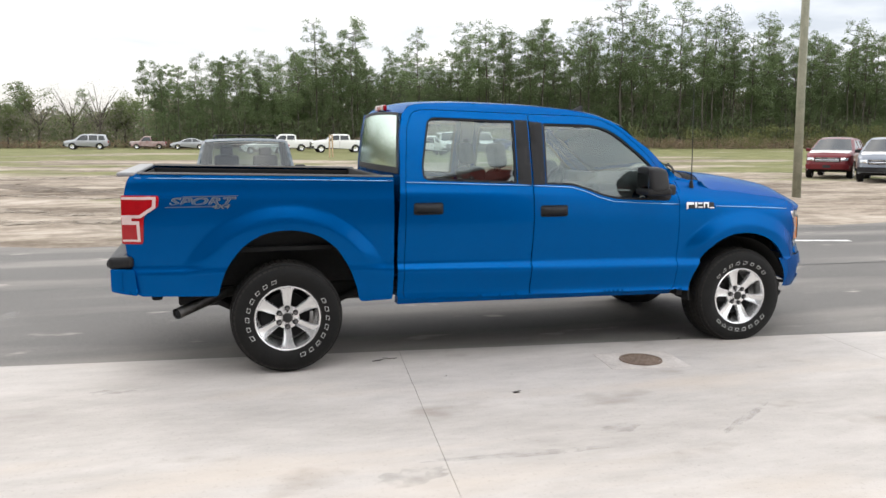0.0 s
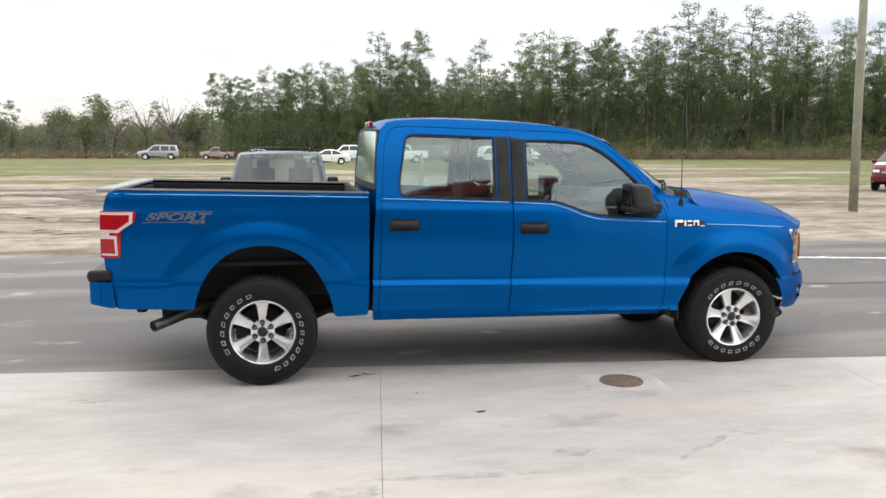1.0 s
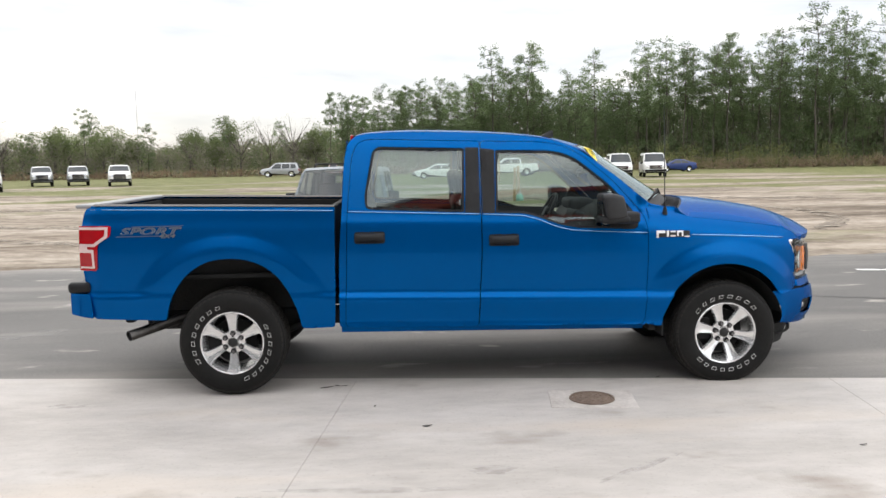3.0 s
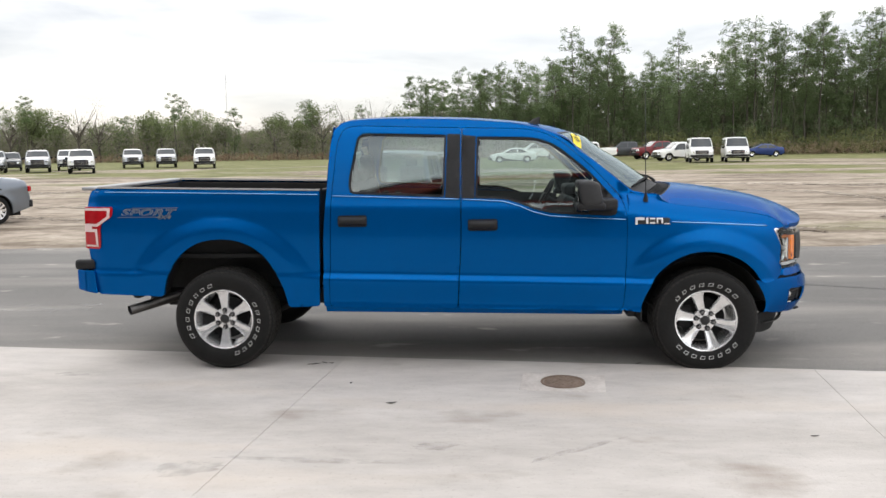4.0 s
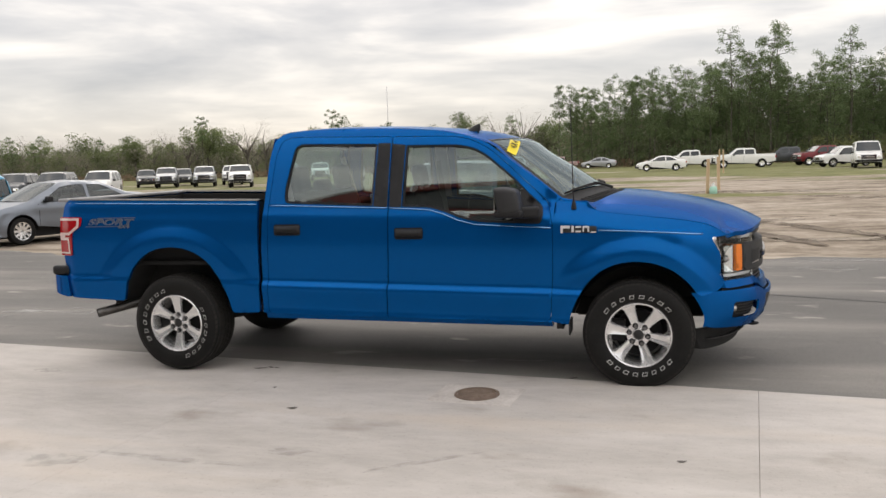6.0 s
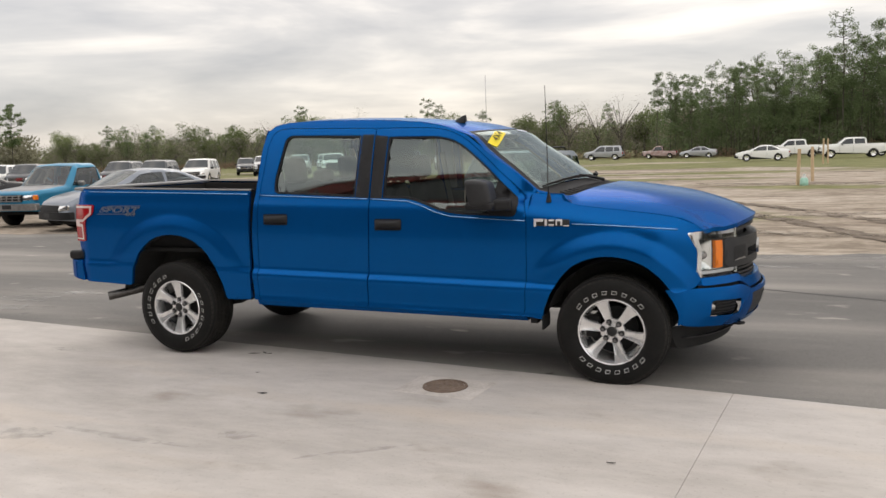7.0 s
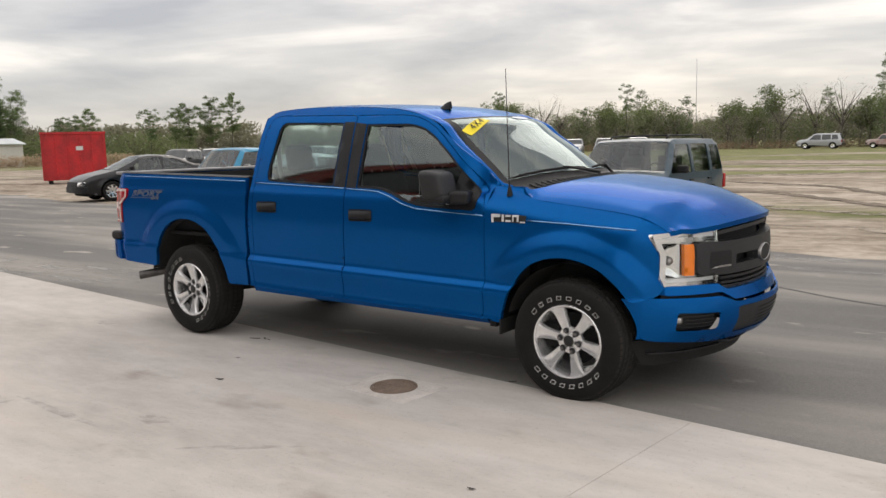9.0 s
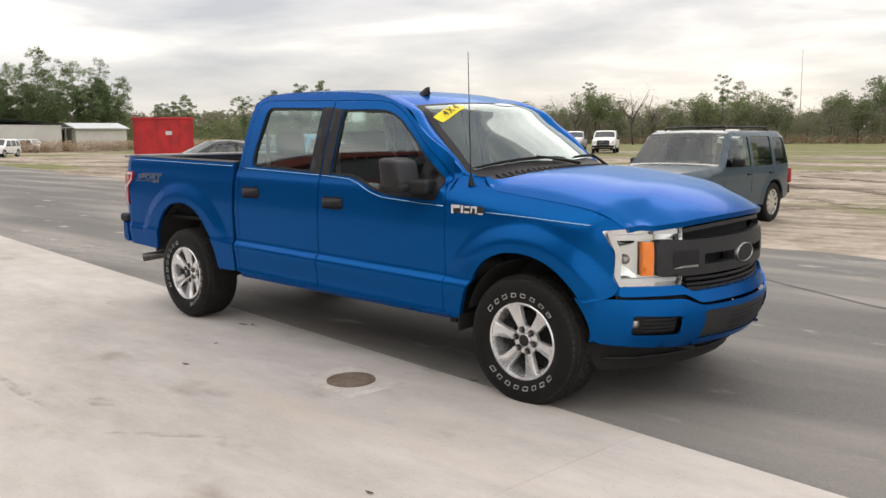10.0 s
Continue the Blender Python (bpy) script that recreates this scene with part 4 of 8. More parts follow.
def build_front():
    """Grille, lamps and front bumper."""
    lean = lambda y, z: -0.10 * max(0.0, z - 0.93) * (1 - smoothstep(0.62, 0.86, abs(y)))
    fmap = lambda off=0.0: (lambda y, z: Vector((front_x(y) + off + lean(y, z), y, z)))
    hole = rounded([(-0.56, 0.70), (0.56, 0.70), (0.535, 1.09), (0.30, 1.112), (0.0, 1.122), (-0.30, 1.112), (-0.535, 1.09)], 0.03)
    part("grille_back", sheet(hole, fmap(-0.07), 0.1, outward=(1, 0, 0)), GAP, truck)
    grille = part("grille", sheet(rounded([(-0.66, 0.795), (-0.70, 0.815), (-0.705, 0.98), (-0.67, 1.0), (-0.50, 0.99), (0.50, 0.99), (0.67, 1.0), (0.705, 0.98), (0.70, 0.815), (0.66, 0.795), (0.48, 0.79), (-0.48, 0.79)], 0.015), fmap(0.02), 0.05, holes=(rounded([(-0.40, 0.845), (-0.12, 0.845), (-0.12, 0.905), (-0.40, 0.905)], 0.008), rounded([(0.12, 0.845), (0.40, 0.845), (0.40, 0.905), (0.12, 0.905)], 0.008)), lip=(-0.07, 0, 0), outward=(1, 0, 0)), GRAIN_PLASTIC, truck, "dark grey plastic bar grille")
    for z, h, off, w in ((1.083, 0.014, 0.006, 0.53), (1.040, 0.022, 0.0, 0.535), (0.768, 0.016, -0.01, 0.50), (0.738, 0.014, -0.005, 0.50), (0.712, 0.020, 0.0, 0.50)):
        part("grille_slat", sheet([(-w, z - h / 2), (w, z - h / 2), (w, z + h / 2), (-w, z + h / 2)], lambda y, z: fmap(off)(y, z) + Vector((0, 0, 0.026 * (1 - (y / 0.54) ** 2) * (1 if z > 0.9 else -0.35))), 0.06, lip=(-0.05, 0, 0), outward=(1, 0, 0)), GRAIN_PLASTIC, grille)
    for s in (-1, 1):
        part("grille_dish", sheet(rounded([(s * 0.45, 0.835), (s * 0.625, 0.835), (s * 0.625, 0.935), (s * 0.45, 0.935)], 0.012), fmap(0.0215), 0.05, outward=(1, 0, 0)), BLACK_PLASTIC, grille)
        part("dish_edge", sheet(rounded([(s * 0.45, 0.838), (s * 0.62, 0.838), (s * 0.56, 0.850), (s * 0.46, 0.850)], 0.004), fmap(0.0235), 0.05, outward=(1, 0, 0)), STEEL, grille)
    badge = lathe([(0.84, 0.0), (0.88, 0.06), (0.94, 0.10), (1.0, 0.05), (1.02, -0.3)], 40)
    bmesh.ops.transform(badge, matrix=pose(0, 0, 0, 0, 0, -90) @ Matrix.Diagonal((0.118, 0.11, 0.056, 1)), verts=badge.verts)
    e = part("oval_emblem", badge, STEEL, grille)
    e.matrix_basis = Matrix.Translation((front_x(0) + 0.022, 0, 0.878))
    face = lathe([(0.0, 0.02), (0.86, 0.0)], 36)
    bmesh.ops.transform(face, matrix=pose(0, 0, 0, 0, 0, -90) @ Matrix.Diagonal((0.118, 0.11, 0.056, 1)), verts=face.verts)
    part("emblem_face", face, INK, grille).matrix_basis = Matrix.Translation((front_x(0) + 0.030, 0, 0.878))
    for s in (-1, 1):
        def head(y, z, off=0.0):
            return Vector((front_x(y) + off + lean(y, z), y, z))
        out_l = [(s * 0.895, 1.056), (s * 0.70, 1.075), (s * 0.54, 1.086), (s * 0.545, 0.742), (s * 0.842, 0.742), (s * 0.866, 0.765), (s * 0.860, 0.93), (s * 0.878, 0.985)]
        lampb = part("headlamp", sheet(rounded(out_l, 0.02), lambda y, z: head(y, z, -0.035), 0.05, outward=(1, 0, 0)), REFLECTOR, truck, "clear headlamp with chrome bezel and amber marker")
        part("lamp_lens", sheet(rounded(out_l, 0.02), lambda y, z: head(y, z, 0.006), 0.05, lip=(-0.02, 0, 0), outward=(1, 0, 0)), LENS, lampb).visible_shadow = False
        part("lamp_bezel", sheet(rounded(out_l, 0.02), lambda y, z: head(y, z, 0.0), 0.04, holes=(rounded(edge_grow(out_l, -0.026), 0.015),), lip=(-0.03, 0, 0), outward=(1, 0, 0)), CHROME, lampb)
        part("lamp_bezel", sheet([(s * 0.56, 1.002), (s * 0.70, 1.004), (s * 0.70, 1.03), (s * 0.56, 1.03)], lambda y, z: head(y, z, 0.001), 0.04, outward=(1, 0, 0)), CHROME, lampb)
        def bowl(u, v):
            y, z = 0.768 + (0.082 + 0.006 * math.sin(v * 2)) * u, 0.795 + 0.20 * v
            return head(s * y, z, -0.010 - 0.024 * math.sin(math.pi * u) ** 0.7 * math.sin(math.pi * v) ** 0.5)
        part("lamp_bowl", grid_surface(bowl, 14, 16), REFLECTOR, lampb)
        part("projector", lathe([(0.0, -0.016), (0.014, -0.013), (0.024, -0.004), (0.028, 0.006)], 20), STEEL, lampb).matrix_basis = pose(front_x(0.812) - 0.014, s * 0.812, 0.895, 0, 0, 55 if s < 0 else 125)
        part("lamp_bezel", sheet([(s * 0.70, 1.004), (s * 0.86, 1.010), (s * 0.87, 1.03), (s * 0.70, 1.03)], lambda y, z: head(y, z, -0.004), 0.04, lip=(-0.02, 0, 0), outward=(1, 0, 0)), CHROME, lampb)
        # these two bands are near-white: the chrome's bright reflection put into the colour
        part("lamp_bezel", sheet([(s * 0.565, 1.006), (s * 0.698, 1.004), (s * 0.698, 1.052), (s * 0.565, 1.062)], lambda y, z: head(y, z, -0.003), 0.04, lip=(-0.02, 0, 0), outward=(1, 0, 0)), BRIGHT, lampb)
        part("lamp_bezel", sheet([(s * 0.56, 0.752), (s * 0.835, 0.752), (s * 0.845, 0.788), (s * 0.56, 0.788)], lambda y, z: head(y, z, -0.008), 0.04, lip=(-0.02, 0, 0), outward=(1, 0, 0)), BRIGHT, lampb)
        part("amber_marker", sheet(rounded([(s * 0.708, 0.803), (s * 0.757, 0.803), (s * 0.759, 0.99), (s * 0.708, 0.99)], 0.006), lambda y, z: head(y, z, 0.009), 0.03, lip=(-0.02, 0, 0), outward=(1, 0, 0)), AMBER, lampb)
    # painted valance below the lamps, then the bumper
    val = lambda y, z: Vector((front_x(y) + 0.012 + 0.35 * (0.75 - z), y, z))
    vo = [(-0.862, 0.692), (-0.55, 0.692), (-0.45, 0.635), (0.45, 0.635), (0.55, 0.692), (0.862, 0.692), (0.850, 0.745), (0.56, 0.742), (0.50, 0.70), (-0.50, 0.70), (-0.56, 0.742), (-0.850, 0.745)]
    part("valance", sheet(rounded(vo, 0.02), val, 0.05, lip=(-0.06, 0, 0), outward=(1, 0, 0)), BLUE, truck)
    part("bumper_gap", sheet(rounded([(-0.855, 0.62), (0.855, 0.62), (0.855, 0.71), (-0.855, 0.71)], 0.01), lambda y, z: Vector((front_x(y) - 0.0, y, z)), 0.1, outward=(1, 0, 0)), GAP, truck)
    bx = lambda y: 4.675 - 0.42 * abs(y) ** 2.0 - 0.20 * max(0.0, (abs(y) - 0.62) / 0.33) ** 2.2
    bmap = lambda off=0.0: (lambda y, z: Vector((bx(y) + off - 0.045 * ((z - 0.56) / 0.13) ** 2 * (1 if z < 0.56 else 0.5), y, z)))
    bo = [(-0.905, 0.425), (-0.85, 0.41), (-0.56, 0.385), (0.56, 0.385), (0.85, 0.41), (0.905, 0.425), (0.914, 0.55), (0.917, 0.675), (0.58, 0.672), (0.46, 0.622), (-0.46, 0.622), (-0.58, 0.672), (-0.917, 0.675), (-0.914, 0.55)]
    fogs = [rounded([(s * 0.59, 0.472), (s * 0.812, 0.476), (s * 0.812, 0.588), (s * 0.59, 0.576)], 0.02) for s in (-1, 1)]
    mid = rounded([(-0.45, 0.425), (0.45, 0.425), (0.45, 0.592), (-0.45, 0.592)], 0.02)
    bumper = part("front_bumper", sheet(rounded(bo, 0.03), bmap(), 0.045, holes=(*fogs, mid), lip=(-0.012, 0, 0), outward=(1, 0, 0)), BLUE, truck)
    for s in (-1, 1):      # side of the bumper back to the wheel arch
        def end_pt(u, v):
            z = 0.427 + 0.246 * v
            y = 0.905 + 0.009 * min(1, (z - 0.425) / 0.125) + 0.003 * max(0, (z - 0.55) / 0.125)
            p = bmap()(y, z)
            back = 0.02 + 0.085 * v ** 1.3
            return Vector((p.x - back * u, s * (y + 0.50 * back * u - 0.16 * back * u * u), z))
        part("bumper_end", grid_surface(end_pt, 6, 10), BLUE, bumper)
    for s, f in zip((-1, 1), fogs):
        cup = part("fog_recess", sheet(f, bmap(-0.045), 0.05, outward=(1, 0, 0)), BLACK_PLASTIC, bumper)
        for k in range(4):
            z = 0.492 + 0.022 * k
            part("recess_rib", sheet([(s * 0.61, z), (s * 0.76, z), (s * 0.76, z + 0.006), (s * 0.61, z + 0.006)], bmap(-0.03), 0.05, lip=(-0.015, 0, 0), outward=(1, 0, 0)), GRAIN_PLASTIC, cup)
        part("fog_lamp", lathe([(0.0, -0.012), (0.018, -0.008), (0.025, 0.004), (0.027, 0.03)], 20), STEEL, cup).matrix_basis = pose(bx(0.785) - 0.026, s * 0.785, 0.54, 0, 0, 90 if s < 0 else 60)
    cen = part("plate_panel", sheet(mid, bmap(-0.012), 0.06, outward=(1, 0, 0)), GRAIN_PLASTIC, bumper, "dark plastic centre panel")
    for k in range(5):
        z = 0.455 + 0.024 * k
        part("panel_slot", sheet([(-0.22, z), (0.40, z), (0.40, z + 0.007), (-0.22, z + 0.007)], bmap(-0.008), 0.08, outward=(1, 0, 0)), GAP, cen)
    dam = part("air_dam", sheet(rounded([(-0.80, 0.24), (0.80, 0.24), (0.87, 0.40), (-0.87, 0.40)], 0.03), lambda y, z: Vector((bx(y) - 0.19 - 0.30 * (0.42 - z), y, z)), 0.06, lip=(-0.05, 0, 0), outward=(1, 0, 0)), DARK, truck, "black plastic air dam")
    part("dam_step", sheet([(-0.80, 0.315), (0.80, 0.315), (0.81, 0.325), (-0.81, 0.325)], lambda y, z: Vector((bx(y) - 0.17 - 0.30 * (0.42 - z) + 0.02, y, z)), 0.06, lip=(-0.03, 0, 0), outward=(1, 0, 0)), GRAIN_PLASTIC, dam)
    for s in (-1, 1):
        hook = tube([(4.38, s * 0.46 - 0.03, 0.385), (4.50, s * 0.46 - 0.026, 0.372), (4.53, s * 0.46, 0.372), (4.50, s * 0.46 + 0.026, 0.372), (4.38, s * 0.46 + 0.03, 0.385)], 0.011, 8)
        part("tow_hook", hook, GAP, truck)


build_front()


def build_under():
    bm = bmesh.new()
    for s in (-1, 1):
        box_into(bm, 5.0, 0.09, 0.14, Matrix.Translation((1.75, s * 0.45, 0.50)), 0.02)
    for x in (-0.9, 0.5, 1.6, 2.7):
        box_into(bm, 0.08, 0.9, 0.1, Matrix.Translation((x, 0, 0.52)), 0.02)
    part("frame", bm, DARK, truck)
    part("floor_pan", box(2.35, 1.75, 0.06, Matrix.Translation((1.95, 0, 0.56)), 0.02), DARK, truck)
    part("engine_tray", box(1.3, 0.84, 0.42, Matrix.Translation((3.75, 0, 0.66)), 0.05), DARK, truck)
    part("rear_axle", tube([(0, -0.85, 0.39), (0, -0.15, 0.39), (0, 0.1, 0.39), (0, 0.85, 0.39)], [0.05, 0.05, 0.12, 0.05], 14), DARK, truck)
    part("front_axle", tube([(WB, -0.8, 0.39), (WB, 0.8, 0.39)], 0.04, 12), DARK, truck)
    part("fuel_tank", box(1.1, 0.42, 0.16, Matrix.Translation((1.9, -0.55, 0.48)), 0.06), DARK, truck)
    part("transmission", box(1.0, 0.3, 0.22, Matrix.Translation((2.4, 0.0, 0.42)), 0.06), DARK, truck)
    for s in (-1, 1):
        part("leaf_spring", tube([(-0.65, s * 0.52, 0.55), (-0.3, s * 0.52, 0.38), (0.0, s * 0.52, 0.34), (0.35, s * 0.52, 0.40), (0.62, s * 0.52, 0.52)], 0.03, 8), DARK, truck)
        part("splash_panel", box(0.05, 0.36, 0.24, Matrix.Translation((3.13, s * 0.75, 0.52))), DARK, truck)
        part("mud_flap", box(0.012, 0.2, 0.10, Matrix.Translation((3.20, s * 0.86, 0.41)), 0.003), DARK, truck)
    part("exhaust_pipe", tube([(0.55, -0.42, 0.50), (-0.25, -0.50, 0.545), (-0.42, -0.62, 0.54), (-0.64, -0.84, 0.49), (-0.745, -0.945, 0.466)], [0.036, 0.036, 0.038, 0.038, 0.038], 16, caps=False), PIPE, truck, "sooty steel tailpipe")
    part("pipe_bore", lathe([(0.0, 0.0), (0.0365, 0.0)], 18), GAP, truck).matrix_basis = pose(-0.735, -0.935, 0.469, 10, 0, -45)


build_under()


def build_cabin():
    def seat(x, y, w):
        b = part("seat_back", box(0.16, w, 0.62, pose(x - 0.26, y, 1.10, 0, -14, 0), 0.06, 3), SEAT, truck)
        part("seat_cushion", box(0.52, w, 0.18, pose(x, y, 0.78, 0, 4, 0), 0.06, 3), SEAT, truck)
        return b
    for y in (-0.42, 0.42):
        b = seat(2.10, y, 0.52)
        part("head_rest", box(0.10, 0.27, 0.20, pose(1.73, y, 1.52, 0, -10, 0), 0.045, 3), SEAT, b)
        part("rest_post", tube([(1.75, y - 0.06, 1.35), (1.735, y - 0.06, 1.45)], 0.007, 6), STEEL, b)
        part("rest_post", tube([(1.75, y + 0.06, 1.35), (1.735, y + 0.06, 1.45)], 0.007, 6), STEEL, b)
    part("console", box(0.6, 0.24, 0.32, Matrix.Translation((2.2, 0, 0.80)), 0.05, 3), TRIM_IN, truck)
    b = part("rear_seat", box(0.14, 1.46, 0.66, pose(0.98, 0, 1.10, 0, -10, 0), 0.05, 3), SEAT, truck)
    part("rear_cushion", box(0.50, 1.46, 0.16, Matrix.Translation((1.25, 0, 0.80)), 0.05, 3), SEAT, truck)
    for y in (-0.48, 0.0, 0.48):
        part("head_rest", box(0.10, 0.27, 0.22 if y else 0.12, pose(0.945, y, 1.525 if y else 1.46, 0, -8, 0), 0.045, 3), SEAT, b)
    dash = grid_surface(lambda u, v: Vector((2.62 + 0.50 * u + 0.27 * u * (1 - (2 * v - 1) ** 2), (2 * v - 1) * (0.86 - 0.10 * u), 1.02 + 0.26 * math.sin(min(1, u * 2.2) * math.pi / 2) + 0.035 * u + 0.05 * u * (1 - (2 * v - 1) ** 2))), 14, 14)
    d = part("dashboard", dash, TRIM_IN, truck)
    part("instrument_hood", box(0.22, 0.40, 0.10, Matrix.Translation((2.84, 0.40, 1.30)), 0.04, 3), TRIM_IN, d)
    part("centre_stack", box(0.10, 0.34, 0.30, pose(2.70, 0, 1.12, 0, 20, 0), 0.03, 3), TRIM_IN, d)
    ring = [(0.185 * math.cos(a), 0.185 * math.sin(a), 0) for a in [2 * math.pi * k / 28 for k in range(29)]]
    wm = Matrix.Translation((2.56, 0.40, 1.22)) @ Matrix.Rotation(radians(-62), 4, "Y")
    sw = part("steering_wheel", tube([wm @ Vector(p) for p in ring], 0.015, 8, caps=False), BLACK_PLASTIC, truck)
    for a in (0.0, 2.1, 4.2):
        part("wheel_spoke", tube([wm @ Vector((0, 0, 0)), wm @ Vector((0.18 * math.cos(a), 0.18 * math.sin(a), 0))], 0.016, 8), BLACK_PLASTIC, sw)
    part("wheel_boss", box(0.05, 0.13, 0.11, pose(2.56, 0.40, 1.22, 0, -62 + 90, 0), 0.02), BLACK_PLASTIC, sw)
    part("steering_column", tube([(2.58, 0.40, 1.21), (2.78, 0.40, 1.10)], 0.04, 10), TRIM_IN, sw)
    part("inside_mirror", box(0.03, 0.24, 0.07, pose(2.70, 0.0, 1.70, 0, 8, 0), 0.012), BLACK_PLASTIC, truck)
    for s in (-1, 1):
        part("seat_belt", box(0.05, 0.004, 0.70, pose(1.86, s * 0.76, 1.30, s * 8, -6, 0)), BELT, truck)
        part("seat_belt", box(0.05, 0.004, 0.60, pose(0.96, s * 0.72, 1.42, s * 10, -14, 0)), BELT, truck)
        part("pillar_inner", box(0.12, 0.03, 0.55, pose(1.85, s * 0.80, 1.57, s * 14, 0, 0), 0.01), HEADLINER, truck)


build_cabin()


def build_marks():
    """Word on the bed, badge blocks on the fender, bright line along the belt."""
    m = pose(-0.565, -(side_y(-0.58, 1.235) + 0.0016), 1.228, 90, 0.6, 0)
    dec = words("decal_word", "SPORT", 0.088, m @ Matrix.Diagonal((1.48, 0.80, 1, 1)), BELT, truck, spacing=1.08, shear=0.35, bold=0.0030)
    words("decal_fill", "SPORT", 0.088, Matrix.Translation((0, -0.0012, 0)) @ m @ Matrix.Diagonal((1.48, 0.80, 1, 1)), DECAL_DARK, truck, spacing=1.08, shear=0.35, bold=0.0002)
    dec["label"] = "silver and dark bed-side decal reading SPORT 4X4"
    words("decal_small", "4X4", 0.055, pose(-0.435, -(side_y(-0.44, 1.185) + 0.0016), 1.193, 90, 0.6, 0) @ Matrix.Diagonal((1.2, 0.8, 1, 1)), DECAL, truck, shear=0.3, bold=0.001)
    for x0, x1, z in ((-0.80, -0.38, 1.196), (-0.69, -0.33, 1.264)):
        part("decal_edge", sheet([(x0, z - 0.004), (x1, z - 0.004), (x1 + 0.02, z + 0.004), (x0 + 0.02, z + 0.004)], side_map(-1, 0.0016), 0.05, outward=(0, -1, 0)), DECAL_DARK, truck)
    plate = rounded([(3.150, 1.104), (3.398, 1.100), (3.402, 1.148), (3.160, 1.152)], 0.006)
    for s in (-1, 1):
        # near-black plate stands in for the shading around the chrome blocks
        b = part("fender_badge", sheet(plate, side_map(s, 0.004), 0.03, lip=(0, -s * 0.006, 0), outward=(0, s, 0)), INK, truck, "chrome-block badge with its shading drawn as a dark plate")
        for x0, x1, z0, z1 in ((3.148, 3.214, 1.134, 1.154), (3.148, 3.164, 1.100, 1.134), (3.226, 3.242, 1.106, 1.152), (3.254, 3.292, 1.106, 1.118), (3.254, 3.292, 1.138, 1.150), (3.304, 3.350, 1.138, 1.150), (3.304, 3.314, 1.108, 1.138), (3.338, 3.350, 1.108, 1.138), (3.360, 3.398, 1.102, 1.110)):
            part("badge_block", sheet([(x0, z0), (x1, z0), (x1, z1), (x0, z1)], side_map(s, 0.007), 0.02, lip=(0, -s * 0.004, 0), outward=(0, s, 0)), BRIGHT, b)


def build_beads():
    """Fine bead that paints the crease highlight below the windows, along bed, doors and fender."""
    runs = ([(-0.98, 1.393), (-0.4, 1.380), (0.2, 1.366), (0.765, 1.352)],
            [(0.872, 1.340), (1.2, 1.328), (1.5, 1.316), (1.838, 1.304)],
            [(1.862, 1.302), (2.02, 1.294), (2.17, 1.284), (2.28, 1.252), (2.40, 1.202), (2.52, 1.172), (2.70, 1.160), (3.08, 1.140)],
            [(3.415, 1.118), (3.7, 1.106), (3.95, 1.092), (4.12, 1.080)])
    for s in (-1, 1):
        for run in runs:
            pts = [run[0]]
            for a, c in zip(run, run[1:]):
                pts += [(a[0] + (c[0] - a[0]) * k / 4, a[1] + (c[1] - a[1]) * k / 4) for k in (1, 2, 3, 4)]
            part("belt_moulding", tube([(x, s * (side_y(x, z) + 0.0025), z) for x, z in pts], 0.0048, 8), EDGE, truck, "thin pale bead painting the highlight on the belt crease")


build_marks()
build_beads()


